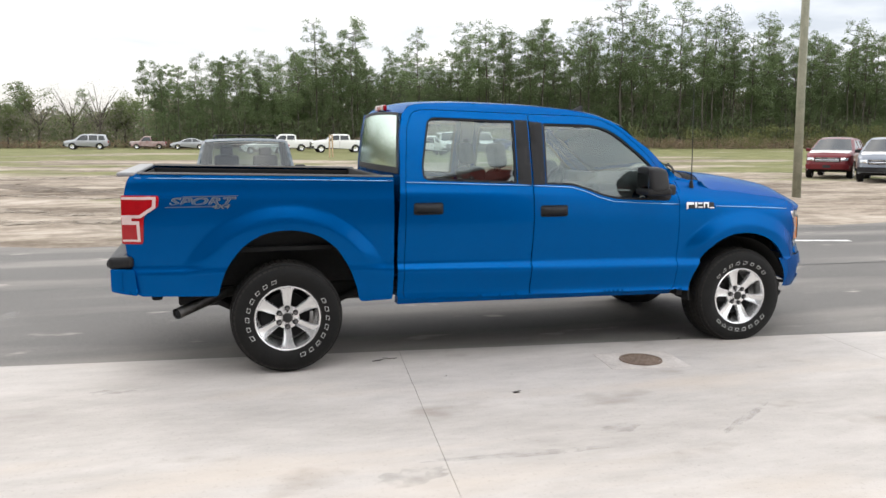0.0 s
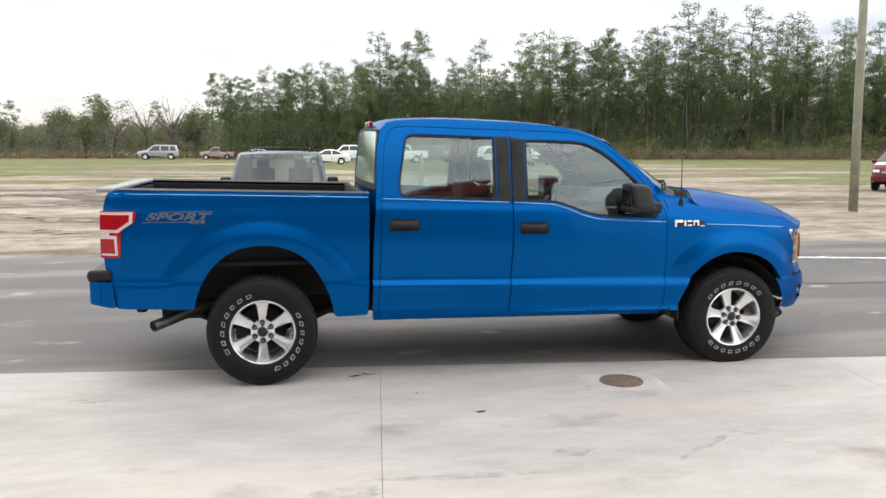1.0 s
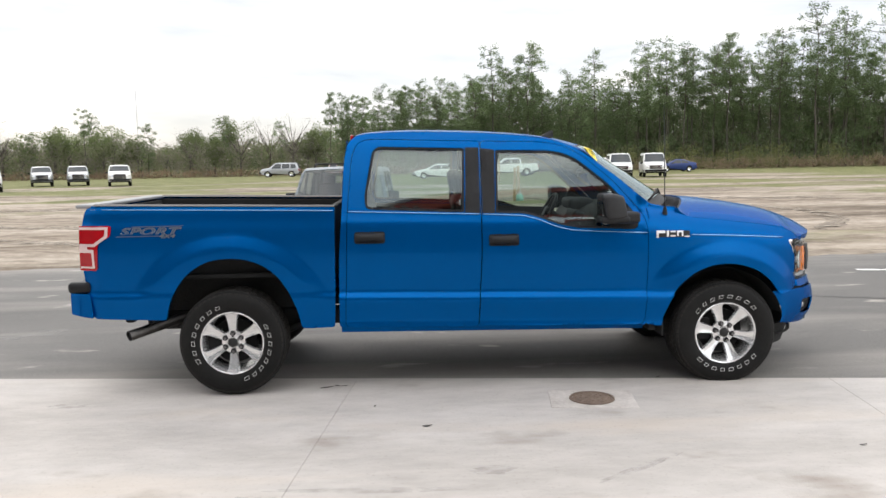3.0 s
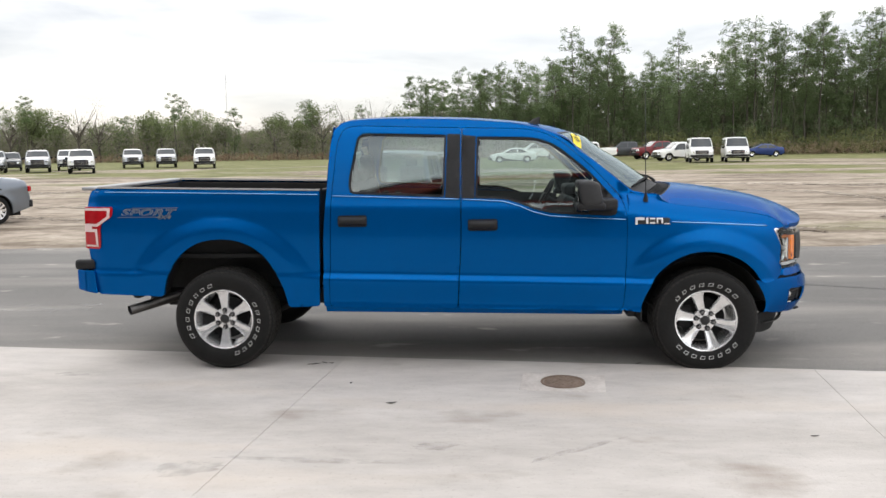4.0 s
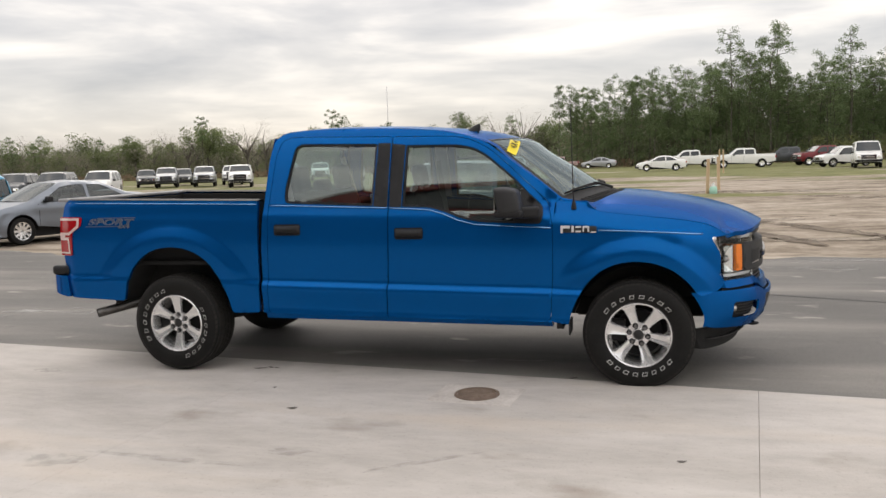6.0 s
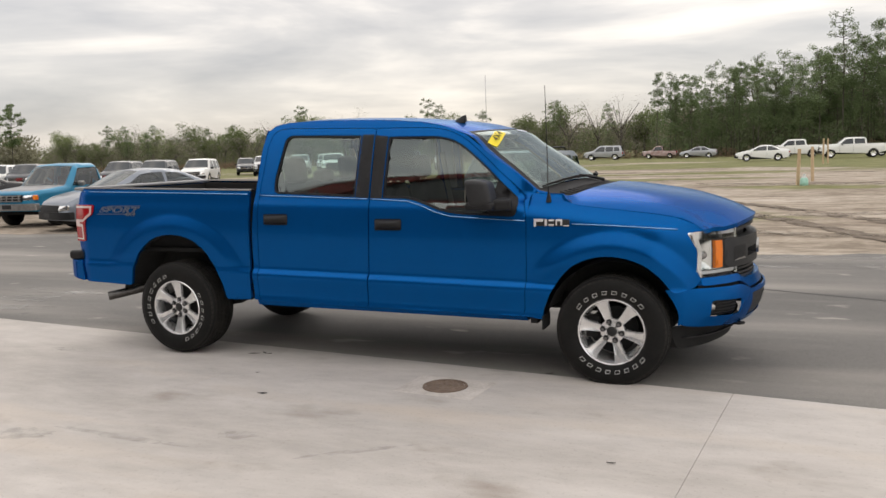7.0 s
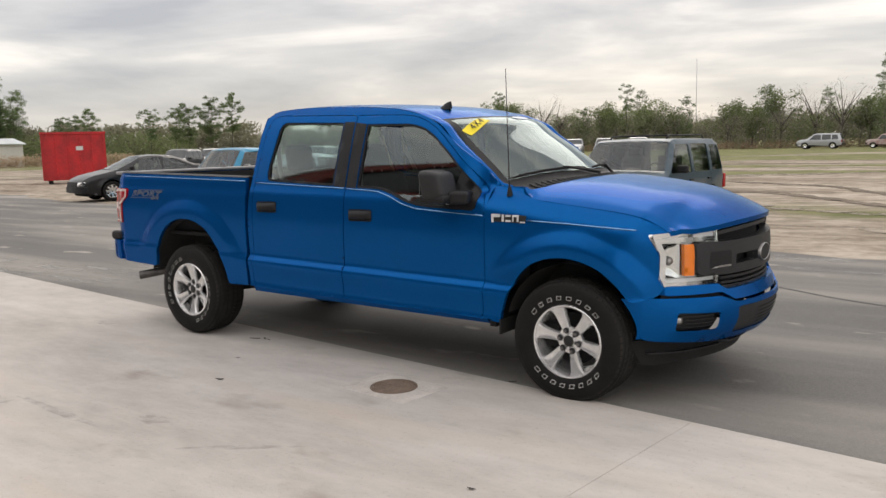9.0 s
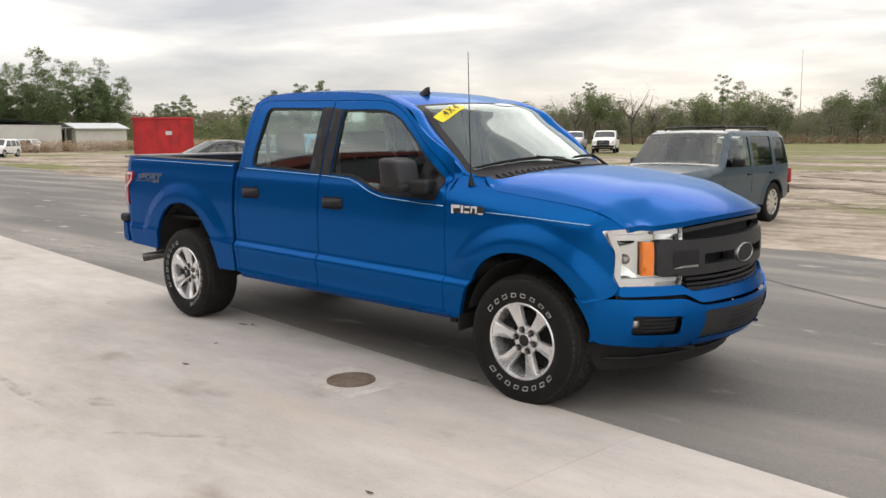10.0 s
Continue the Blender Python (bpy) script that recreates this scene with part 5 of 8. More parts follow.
# ---- ground ----
def ground_material():
    m = bpy.data.materials.new("sand_and_grass")
    m.use_nodes = True
    nt = m.node_tree
    n, link = nt.nodes.new, nt.links.new
    bsdf = nt.nodes["Principled BSDF"]
    bsdf.inputs["Roughness"].default_value = 0.95
    bsdf.inputs["Specular IOR Level"].default_value = 0.15
    geo = n("ShaderNodeNewGeometry")
    sep = n("ShaderNodeSeparateXYZ")
    link(geo.outputs["Position"], sep.inputs[0])

    def nz(scale, detail=5, stretch=(1, 1, 1)):
        mp, t = n("ShaderNodeMapping"), n("ShaderNodeTexNoise")
        mp.inputs["Scale"].default_value = stretch
        t.inputs["Scale"].default_value, t.inputs["Detail"].default_value = scale, detail
        link(geo.outputs["Position"], mp.inputs["Vector"])
        link(mp.outputs["Vector"], t.inputs["Vector"])
        return t.outputs["Fac"]

    def ramp(fac, *stops):
        r = n("ShaderNodeValToRGB")
        for i, (p, c) in enumerate(stops):
            e = r.color_ramp.elements[i] if i < 2 else r.color_ramp.elements.new(p)
            e.position, e.color = p, (*c, 1)
        link(fac, r.inputs["Fac"])
        return r.outputs["Color"]

    def mix(fac, a, b, kind="MIX"):
        x = n("ShaderNodeMix")
        x.data_type, x.blend_type = "RGBA", kind
        if hasattr(fac, "links"):
            link(fac, x.inputs[0])
        else:
            x.inputs[0].default_value = fac
        link(a, x.inputs[6])
        link(b, x.inputs[7])
        return x.outputs[2]

    def math_node(op, a, b):
        x = n("ShaderNodeMath")
        x.operation = op
        for i, v in enumerate((a, b)):
            if hasattr(v, "links"):
                link(v, x.inputs[i])
            else:
                x.inputs[i].default_value = v
        x.inputs[2].default_value = -0.65
        return x.outputs[0]
    sand = ramp(nz(0.42, 9, (0.22, 1, 1)), (0.36, (0.12, 0.092, 0.067)), (0.66, (0.52, 0.455, 0.385)), (0.46, (0.34, 0.287, 0.228)))
    sand = mix(0.40, sand, ramp(nz(7, 6), (0.3, (0.20, 0.166, 0.13)), (0.7, (0.47, 0.41, 0.34))))
    clods = ramp(nz(2.2, 9, (0.5, 1, 1)), (0.40, (0.58, 0.55, 0.52)), (0.56, (1.03, 1.03, 1.03)))     # churned, darker lumps
    sand = mix(0.75, sand, clods, "MULTIPLY")
    mud = ramp(nz(0.16, 6, (0.35, 1, 1)), (0.36, (0.62, 0.58, 0.55)), (0.50, (1, 1, 1)))
    sand = mix(0.7, sand, mud, "MULTIPLY")
    grass = ramp(nz(1.2, 8, (0.4, 1, 1)), (0.3, (0.095, 0.112, 0.040)), (0.72, (0.27, 0.25, 0.135)), (0.5, (0.165, 0.168, 0.072)))
    mr = n("ShaderNodeMapRange")
    mr.inputs["From Min"].default_value, mr.inputs["From Max"].default_value = 20.0, 88.0
    mr.inputs["To Min"].default_value, mr.inputs["To Max"].default_value = -0.24, 0.30
    link(sep.outputs["Y"], mr.inputs["Value"])
    patch = math_node("ADD", math_node("MULTIPLY_ADD", nz(0.11, 7, (0.45, 1, 1)), 2.3), mr.outputs["Result"])
    fac = n("ShaderNodeMapRange")
    fac.inputs["From Min"].default_value, fac.inputs["From Max"].default_value = 0.46, 0.62
    link(math_node("ADD", math_node("MULTIPLY", nz(2.2, 5), 0.16), patch), fac.inputs["Value"])
    link(mix(fac.outputs["Result"], sand, grass), bsdf.inputs["Base Color"])
    bp = n("ShaderNodeBump")
    bp.inputs["Strength"].default_value, bp.inputs["Distance"].default_value = 0.6, 0.05
    link(nz(9, 8), bp.inputs["Height"])
    link(bp.outputs["Normal"], bsdf.inputs["Normal"])
    return m


def road_material():
    """Worn asphalt: fine aggregate, pale dusty sweeps along the lane, bright sand specks."""
    m = bpy.data.materials.new("asphalt")
    m.use_nodes = True
    nt = m.node_tree
    n, link = nt.nodes.new, nt.links.new
    bsdf = nt.nodes["Principled BSDF"]
    bsdf.inputs["Roughness"].default_value, bsdf.inputs["Specular IOR Level"].default_value = 0.82, 0.3
    geo = n("ShaderNodeNewGeometry")

    def nz(scale, detail, stretch):
        mp, t = n("ShaderNodeMapping"), n("ShaderNodeTexNoise")
        mp.inputs["Scale"].default_value, mp.inputs["Rotation"].default_value = stretch, (0, 0, radians(6))
        t.inputs["Scale"].default_value, t.inputs["Detail"].default_value = scale, detail
        link(geo.outputs["Position"], mp.inputs["Vector"])
        link(mp.outputs["Vector"], t.inputs["Vector"])
        return t.outputs["Fac"]

    def ramp(fac, *stops):
        r = n("ShaderNodeValToRGB")
        for i, (p, col) in enumerate(stops):
            e = r.color_ramp.elements[i] if i < 2 else r.color_ramp.elements.new(p)
            e.position, e.color = p, (*col, 1)
        link(fac, r.inputs["Fac"])
        return r.outputs["Color"]

    def mix(fac, a, b):
        x = n("ShaderNodeMix")
        x.data_type = "RGBA"
        if hasattr(fac, "links"):
            link(fac, x.inputs[0])
        else:
            x.inputs[0].default_value = fac
        link(a, x.inputs[6])
        link(b, x.inputs[7])
        return x.outputs[2]
    base = ramp(nz(0.5, 6, (0.5, 1, 1)), (0.3, (0.104, 0.099, 0.092)), (0.7, (0.170, 0.161, 0.150)))
    base = mix(0.3, base, ramp(nz(90, 3, (1, 1, 1)), (0.3, (0.065, 0.064, 0.062)), (0.7, (0.24, 0.23, 0.22))))
    dust = ramp(nz(0.8, 7, (0.16, 1.0, 1)), (0.46, (0, 0, 0)), (0.72, (0.7, 0.7, 0.7)))
    spots = ramp(nz(2.6, 5, (0.45, 1, 1)), (0.64, (0, 0, 0)), (0.71, (0.8, 0.8, 0.8)))
    pale = n("ShaderNodeRGB")
    pale.outputs[0].default_value = (0.38, 0.35, 0.315, 1)
    col = mix(dust, base, pale.outputs[0])
    col = mix(spots, col, pale.outputs[0])
    link(col, bsdf.inputs["Base Color"])
    bp = n("ShaderNodeBump")
    bp.inputs["Strength"].default_value, bp.inputs["Distance"].default_value = 0.5, 0.01
    link(nz(130, 3, (1, 1, 1)), bp.inputs["Height"])
    link(bp.outputs["Normal"], bsdf.inputs["Normal"])
    return m


def concrete_material():
    """Swept concrete: pale and dark trowel sweeps, round stains, fine grit, sandy streaks."""
    m = bpy.data.materials.new("concrete")
    m.use_nodes = True
    nt = m.node_tree
    n, link = nt.nodes.new, nt.links.new
    bsdf = nt.nodes["Principled BSDF"]
    bsdf.inputs["Roughness"].default_value, bsdf.inputs["Specular IOR Level"].default_value = 0.8, 0.25
    geo = n("ShaderNodeNewGeometry")

    def nz(scale, detail, stretch, rough=0.55):
        mp, t = n("ShaderNodeMapping"), n("ShaderNodeTexNoise")
        mp.inputs["Scale"].default_value, mp.inputs["Rotation"].default_value = stretch, (0, 0, radians(8))
        t.inputs["Scale"].default_value, t.inputs["Detail"].default_value, t.inputs["Roughness"].default_value = scale, detail, rough
        link(geo.outputs["Position"], mp.inputs["Vector"])
        link(mp.outputs["Vector"], t.inputs["Vector"])
        return t.outputs["Fac"]

    def ramp(fac, *stops):
        r = n("ShaderNodeValToRGB")
        for i, (p, col) in enumerate(stops):
            e = r.color_ramp.elements[i] if i < 2 else r.color_ramp.elements.new(p)
            e.position, e.color = p, (*col, 1)
        link(fac, r.inputs["Fac"])
        return r.outputs["Color"]

    def mix(fac, a, b, kind="MIX"):
        x = n("ShaderNodeMix")
        x.data_type, x.blend_type = "RGBA", kind
        if hasattr(fac, "links"):
            link(fac, x.inputs[0])
        else:
            x.inputs[0].default_value = fac
        link(a, x.inputs[6])
        link(b, x.inputs[7])
        return x.outputs[2]
    base = ramp(nz(0.55, 8, (0.45, 1.3, 1), 0.6), (0.34, (0.340, 0.310, 0.282)), (0.66, (0.560, 0.522, 0.490)))
    base = mix(0.34, base, ramp(nz(4.5, 7, (0.5, 1.2, 1), 0.65), (0.3, (0.335, 0.312, 0.29)), (0.7, (0.64, 0.60, 0.56))))
    stain = ramp(nz(1.35, 4, (0.7, 1, 1)), (0.60, (1, 1, 1)), (0.74, (0.66, 0.62, 0.58)))
    grit = ramp(nz(38, 3, (1, 1, 1)), (0.28, (0.88, 0.87, 0.86)), (0.42, (1, 1, 1)))
    sandy = ramp(nz(0.9, 6, (0.3, 1.6, 1)), (0.54, (0, 0, 0)), (0.72, (0.7, 0.7, 0.7)))
    warm = n("ShaderNodeRGB")
    warm.outputs[0].default_value = (0.51, 0.44, 0.37, 1)
    col = mix(sandy, base, warm.outputs[0])
    col = mix(1.0, col, stain, "MULTIPLY")
    col = mix(1.0, col, grit, "MULTIPLY")
    link(col, bsdf.inputs["Base Color"])
    bp = n("ShaderNodeBump")
    bp.inputs["Strength"].default_value, bp.inputs["Distance"].default_value = 0.35, 0.006
    link(nz(60, 5, (1, 1, 1)), bp.inputs["Height"])
    link(bp.outputs["Normal"], bsdf.inputs["Normal"])
    return m


def conc_edge(x):
    return -0.47 - 0.112 * x


def sand_edge(x):
    base = 6.6 - 0.20 * min(0.0, x + 3) - 0.03 * max(0.0, x - 6)
    return base + 0.7 * noise.noise((x * 0.35, 3.1, 0)) + 0.25 * noise.noise((x * 1.7, 9.1, 0))


def build_ground():
    xs = [-1500, -600, -300, -180, -120, -90, -70] + [-60 + 0.75 * i for i in range(40)] + [-30 + 0.4 * i for i in range(150)] + [30 + 1.5 * i for i in range(30)] + [80, 100, 130, 180, 300, 600, 1500]
    ys = [-1500, -400, -100, -40, -20, 0, 4] + [5 + 0.28 * i for i in range(90)] + [30.5 + 1.0 * i for i in range(30)] + [63 + 4 * i for i in range(12)] + [115, 130, 160, 220, 400, 800, 2500]
    bm = bmesh.new()

    def height(x, y):
        z = -0.02
        if y > 5 and abs(x) < 200:
            d = y - sand_edge(x)
            k = smoothstep(-0.2, 1.5, d) * (1 if y < 60 else 0)
            z += k * (0.035 * noise.noise((x * 0.5, y * 0.6, 0)) + 0.03 * noise.noise((x * 1.6, y * 2.0, 4)) + 0.02)
        return z
    rows = [[bm.verts.new((x, y, height(x, y))) for y in ys] for x in xs]
    for i in range(len(xs) - 1):
        for j in range(len(ys) - 1):
            bm.faces.new((rows[i][j], rows[i + 1][j], rows[i + 1][j + 1], rows[i][j + 1])).smooth = True
    solo("ground", bm, ground_material(), "pale churned sand lot turning to thin yellow-green grass", "ground", kind="structure")
    # wheel tracks pressed into the sand, and dark damp patches
    soil = material("damp_soil", (0.095, 0.072, 0.053), 0.95, vary=0.3, scale=0.9, bump=0.6, bump_scale=30, second=(0.20, 0.16, 0.12), blend=0.4)

    dry_rut = material("dry_rut_sand", (0.20, 0.165, 0.125), 0.95, vary=0.3, scale=0.8, bump=0.6, bump_scale=30, second=(0.35, 0.30, 0.245), blend=0.5)

    for rut, lo in ((dry_rut, 0.42), (soil, 0.34)):     # crumbled away here and there
        nt = rut.node_tree
        tex, cut, geo = (nt.nodes.new(k) for k in ("ShaderNodeTexNoise", "ShaderNodeMapRange", "ShaderNodeNewGeometry"))
        tex.inputs["Scale"].default_value, tex.inputs["Detail"].default_value, tex.inputs["Roughness"].default_value = 1.3, 7, 0.65
        cut.inputs["From Min"].default_value, cut.inputs["From Max"].default_value = lo, lo + 0.16
        nt.links.new(geo.outputs["Position"], tex.inputs["Vector"])
        nt.links.new(tex.outputs["Fac"], cut.inputs["Value"])
        nt.links.new(cut.outputs["Result"], nt.nodes["Principled BSDF"].inputs["Alpha"])

    def wheel_track(pts, width, seed):
        width *= 1.35 if seed < 3 else 2.4
        rng = random.Random(seed)
        fx, fy = curve_fn([(k, p[0]) for k, p in enumerate(pts)]), curve_fn([(k, p[1]) for k, p in enumerate(pts)])
        bm, prev = bmesh.new(), None
        steps = int(sum(math.dist(a, b) for a, b in zip(pts, pts[1:])) / 0.16)
        for k in range(steps + 1):
            t = (len(pts) - 1) * k / steps
            p, q = Vector((fx(t), fy(t))), Vector((fx(min(t + 0.05, len(pts) - 1)) - fx(max(t - 0.05, 0)), fy(min(t + 0.05, len(pts) - 1)) - fy(max(t - 0.05, 0)))).normalized()
            nrm = Vector((-q.y, q.x))
            fade = min(1.0, 4 * t, 4 * (len(pts) - 1 - t)) * 0.8 + 0.2
            ring = []
            for u, lift in ((-1.0, 0.010), (-0.7, 0.030), (-0.35, 0.020), (0.35, 0.020), (0.7, 0.030), (1.0, 0.010)):
                e = p + nrm * u * width * fade * rng.uniform(0.8, 1.25)
                ring.append(bm.verts.new((e.x, e.y, height(e.x, e.y) + lift)))
            if prev:
                for i in range(5):
                    bm.faces.new((prev[i], ring[i], ring[i + 1], prev[i + 1])).smooth = True
            prev = ring
        solo("tyre_track", bm, soil if seed in (1, 2, 6) else dry_rut, "dark tyre rut with raised crumbly edges across the sand", "tyre track", "ruts in the sand")
    wheel_track([(-3.6, 25.5), (0.5, 23.1), (2.7, 19.7), (4.5, 16.5), (6.0, 13.6), (7.5, 10.5), (8.3, 8.4)], 0.15, 1)
    wheel_track([(-3.4, 21.3), (-0.4, 19.6), (1.5, 17.6), (3.2, 15.4), (4.8, 12.6), (5.6, 10.9), (6.6, 8.0)], 0.16, 2)
    wheel_track([(-9.0, 20.0), (-6.0, 18.6), (-3.0, 17.0), (-0.5, 15.8), (2.1, 13.6), (4.2, 13.0), (8.0, 14.4)], 0.10, 3)
    wheel_track([(-14.0, 15.0), (-9.0, 13.2), (-5.5, 11.2), (-3.0, 10.2), (-1.5, 10.4)], 0.12, 4)
    wheel_track([(-12.0, 17.6), (-8.0, 16.6), (-4.6, 13.2), (-2.6, 12.2), (1.0, 12.8)], 0.11, 5)
    wheel_track([(-10.0, 24.6), (-7.3, 23.7), (-4.8, 20.4), (-3.6, 19.4), (-1.0, 20.0)], 0.30, 6)
    wheel_track([(9.0, 24.0), (12.0, 21.6), (13.5, 18.2), (12.8, 14.6), (10.6, 11.0)], 0.12, 7)
    wheel_track([(2.0, 30.0), (7.0, 27.8), (12.0, 27.0), (18.0, 24.0)], 0.14, 8)
    wheel_track([(-20.0, 26.0), (-13.0, 27.0), (-6.0, 29.0), (1.0, 34.0)], 0.22, 9)
    wheel_track([(3.6, 10.1), (5.6, 9.0), (7.0, 9.1), (9.4, 9.6)], 0.09, 10)
    # asphalt strip
    bm = bmesh.new()
    prev = None
    for k in range(401):
        x = -90 + 0.5 * k
        pair = (bm.verts.new((x, conc_edge(x) - 0.25, -0.006)), bm.verts.new((x, 3.0, -0.006)), bm.verts.new((x, sand_edge(x), -0.006)), bm.verts.new((x, sand_edge(x) + 0.12, -0.035)))
        if prev:
            for i in range(3):
                bm.faces.new((prev[i], pair[i], pair[i + 1], prev[i + 1]))
        prev = pair
    asphalt = road_material()
    solo("road", bm, asphalt, "grey worn asphalt lane dusted with sand", "road", kind="structure")
    chalk = material("worn_white_paint", (0.30, 0.295, 0.28), 0.85, scale=2.2, second=(0.48, 0.465, 0.44), blend=0.6)
    nt = chalk.node_tree
    geo, mp, tex, cut = (nt.nodes.new(k) for k in ("ShaderNodeNewGeometry", "ShaderNodeMapping", "ShaderNodeTexNoise", "ShaderNodeMapRange"))
    mp.inputs["Scale"].default_value = (0.5, 2.4, 1)
    tex.inputs["Scale"].default_value, tex.inputs["Detail"].default_value, tex.inputs["Roughness"].default_value = 2.4, 7, 0.62
    cut.inputs["From Min"].default_value, cut.inputs["From Max"].default_value = 0.47, 0.68
    cut.inputs["To Max"].default_value = 0.75
    nt.links.new(geo.outputs["Position"], mp.inputs["Vector"])
    nt.links.new(mp.outputs["Vector"], tex.inputs["Vector"])
    nt.links.new(tex.outputs["Fac"], cut.inputs["Value"])
    nt.links.new(cut.outputs["Result"], nt.nodes["Principled BSDF"].inputs["Alpha"])
    tar = material("tar_seam", (0.05, 0.05, 0.05), 0.7, vary=0.3, scale=5)

    def road_stripe(name, pts, width, mat, label, category, seed):
        rng, bm, prev = random.Random(seed), bmesh.new(), None
        for a, c in zip(pts, pts[1:]):
            k = max(2, int(math.dist(a, c) / 0.08))
            nrm = Vector((-(c[1] - a[1]), c[0] - a[0])).normalized()
            for i in range(k):
                p = Vector(a).lerp(Vector(c), i / k)
                pair = [bm.verts.new((*(p + nrm * s * width * rng.uniform(0.5, 1.2)), -0.002)) for s in (-1, 1)]
                if prev :
                    bm.faces.new((prev[0], pair[0], pair[1], prev[1]))
                prev = pair
        solo(name, bm, mat, label, category)
    road_stripe("paint_line", [(7.9, 4.75), (9.6, 4.3)], 0.09, material("fresh_white_paint", (0.62, 0.61, 0.59), 0.7, vary=0.15, scale=6, second=(0.78, 0.77, 0.75)), "worn patch of white line paint on the asphalt", "road marking", 1)
    for k, (x0, x1, y) in enumerate(((-7.4, -2.9, 0.28), (-7.0, -3.4, 0.85), (-4.6, -2.2, 1.5), (3.2, 7.2, 6.1), (3.6, 6.6, 5.2))):
        road_stripe("paint_line", [(x0, y - 0.05), (x1, y + 0.12)], 0.24, chalk, "faded white paint line on the asphalt", "road marking", 10 + k)
    road_stripe("tar_seam", [(3.0, 4.25), (4.48, 3.33), (6.87, 2.35), (8.9, 2.25)], 0.018, tar, "thin dark tar seam in the asphalt", "road seam", 20)
    # concrete slabs, each a piece
    conc = concrete_material()
    pav = tagged(new("pavement"), "pale concrete apron in large slabs with sawn joints", "pavement", kind="structure")
    ang = math.atan(-0.112)
    ux, uy = Vector((math.cos(ang), math.sin(ang), 0)), Vector((-math.sin(ang), math.cos(ang), 0))
    o = Vector((0.885, conc_edge(0.885), 0))
    L, D = 3.62, 4.6
    bm = box(L - 0.002, D - 0.002, 0.10, Matrix.Translation((0, 0, -0.05)), 0.0015, 1)
    me = bpy.data.meshes.new("slab")
    bm.to_mesh(me)
    bm.free()
    me.materials.append(conc)
    for i in range(-11, 11):
        for j in range(0, 4):
            c = o + ux * (L * (i + 0.5)) - uy * (D * (j + 0.5))
            s = new("slab", me)
            s.parent = pav
            s.matrix_basis = Matrix.Translation(c) @ Matrix.Rotation(ang, 4, "Z")
    base = box(90, 24, 0.04, Matrix.Translation(o - uy * 12.15 + Vector((0, 0, -0.07))) @ Matrix.Rotation(ang, 4, "Z"))
    part("joint_bed", base, material("joint", (0.30, 0.285, 0.26), 0.95, vary=0.2, scale=2), pav)
    # fallen leaves, a twig and faint grey-brown marks on the concrete
    dead = material("dead_leaf", (0.035, 0.030, 0.024), 0.8, vary=0.3, scale=30)
    rng = random.Random(77)
    for x, y, a, ln in ((0.668, -0.83, 20, 0.05), (0.745, -0.79, -35, 0.035), (0.80, -0.80, 10, 0.02), (1.40, -1.815, 15, 0.035), (3.21, -0.82, 40, 0.03), (3.93, -2.42, 5, 0.024), (1.05, -1.35, 60, 0.015)):
        bm = grid_surface(lambda u, v: Vector((ln * (2 * u - 1), ln * 0.32 * (2 * v - 1) * math.sin(math.pi * min(0.97, max(0.03, u))), 0.004 + 0.003 * (2 * u - 1) ** 2 + 0.003 * abs(2 * v - 1))), 8, 4)
        solo("dead_leaf", bm, dead, "small dark curled dead leaf on the concrete", "leaf", "litter on the concrete", m=pose(x, y, 0, 0, 0, a))
    mark_mat = material("concrete_mark", (0.27, 0.25, 0.225), 0.75, vary=0.1, scale=9, second=(0.36, 0.335, 0.305))
    onode = mark_mat.node_tree
    otex, ocut, oco = onode.nodes.new("ShaderNodeTexNoise"), onode.nodes.new("ShaderNodeMapRange"), onode.nodes.new("ShaderNodeTexCoord")
    otex.inputs["Scale"].default_value, otex.inputs["Detail"].default_value = 9.0, 6
    ocut.inputs["From Min"].default_value, ocut.inputs["From Max"].default_value, ocut.inputs["To Max"].default_value = 0.40, 0.70, 0.26
    onode.links.new(oco.outputs["Object"], otex.inputs["Vector"])
    onode.links.new(otex.outputs["Fac"], ocut.inputs["Value"])
    onode.links.new(ocut.outputs["Result"], onode.nodes["Principled BSDF"].inputs["Alpha"])
    for x, y, a, rx, ry in ((1.75, -2.60, 10, 0.13, 0.07), (1.05, -2.82, -4, 0.55, 0.035), (0.42, -2.95, 12, 0.20, 0.10), (-1.15, -1.10, 0, 0.16, 0.06), (2.55, -2.64, 35, 0.35, 0.03)):
        bm, c = bmesh.new(), []
        for k in range(28):
            w = 2 * math.pi * k / 28
            q = rng.uniform(0.75, 1.15)
            c.append(bm.verts.new((rx * q * math.cos(w), ry * q * math.sin(w), 0.0022)))
        bm.faces.new(c)
        solo("floor_stain", bm, mark_mat, "faint grey-brown mark on the concrete", "stain", "stains on the concrete", m=pose(x, y, 0, 0, 0, a))
    # cover in its patch
    patchm = material("patch_concrete", (0.38, 0.34, 0.305), 0.85, vary=0.12, scale=5, bump=0.3, bump_scale=80, second=(0.60, 0.555, 0.515))
    mc = thing("manhole_cover", "rusty brown round iron cover set in a square concrete patch", "manhole cover", m=pose(2.582, -1.322, 0, 0, 0, -6.4))
    bm = box(0.60, 0.44, 0.012, Matrix.Translation((0, 0, -0.003)), 0.004, 1)
    part("patch", bm, patchm, mc)
    iron = material("rusty_iron", (0.13, 0.092, 0.068), 0.85, metal=0.1, vary=0.3, scale=14, bump=0.4, bump_scale=160, second=(0.23, 0.17, 0.13))
    part("ring", lathe([(0.140, 0.006), (0.142, 0.012), (0.158, 0.012), (0.16, 0.004)], 40, "z"), iron, mc)
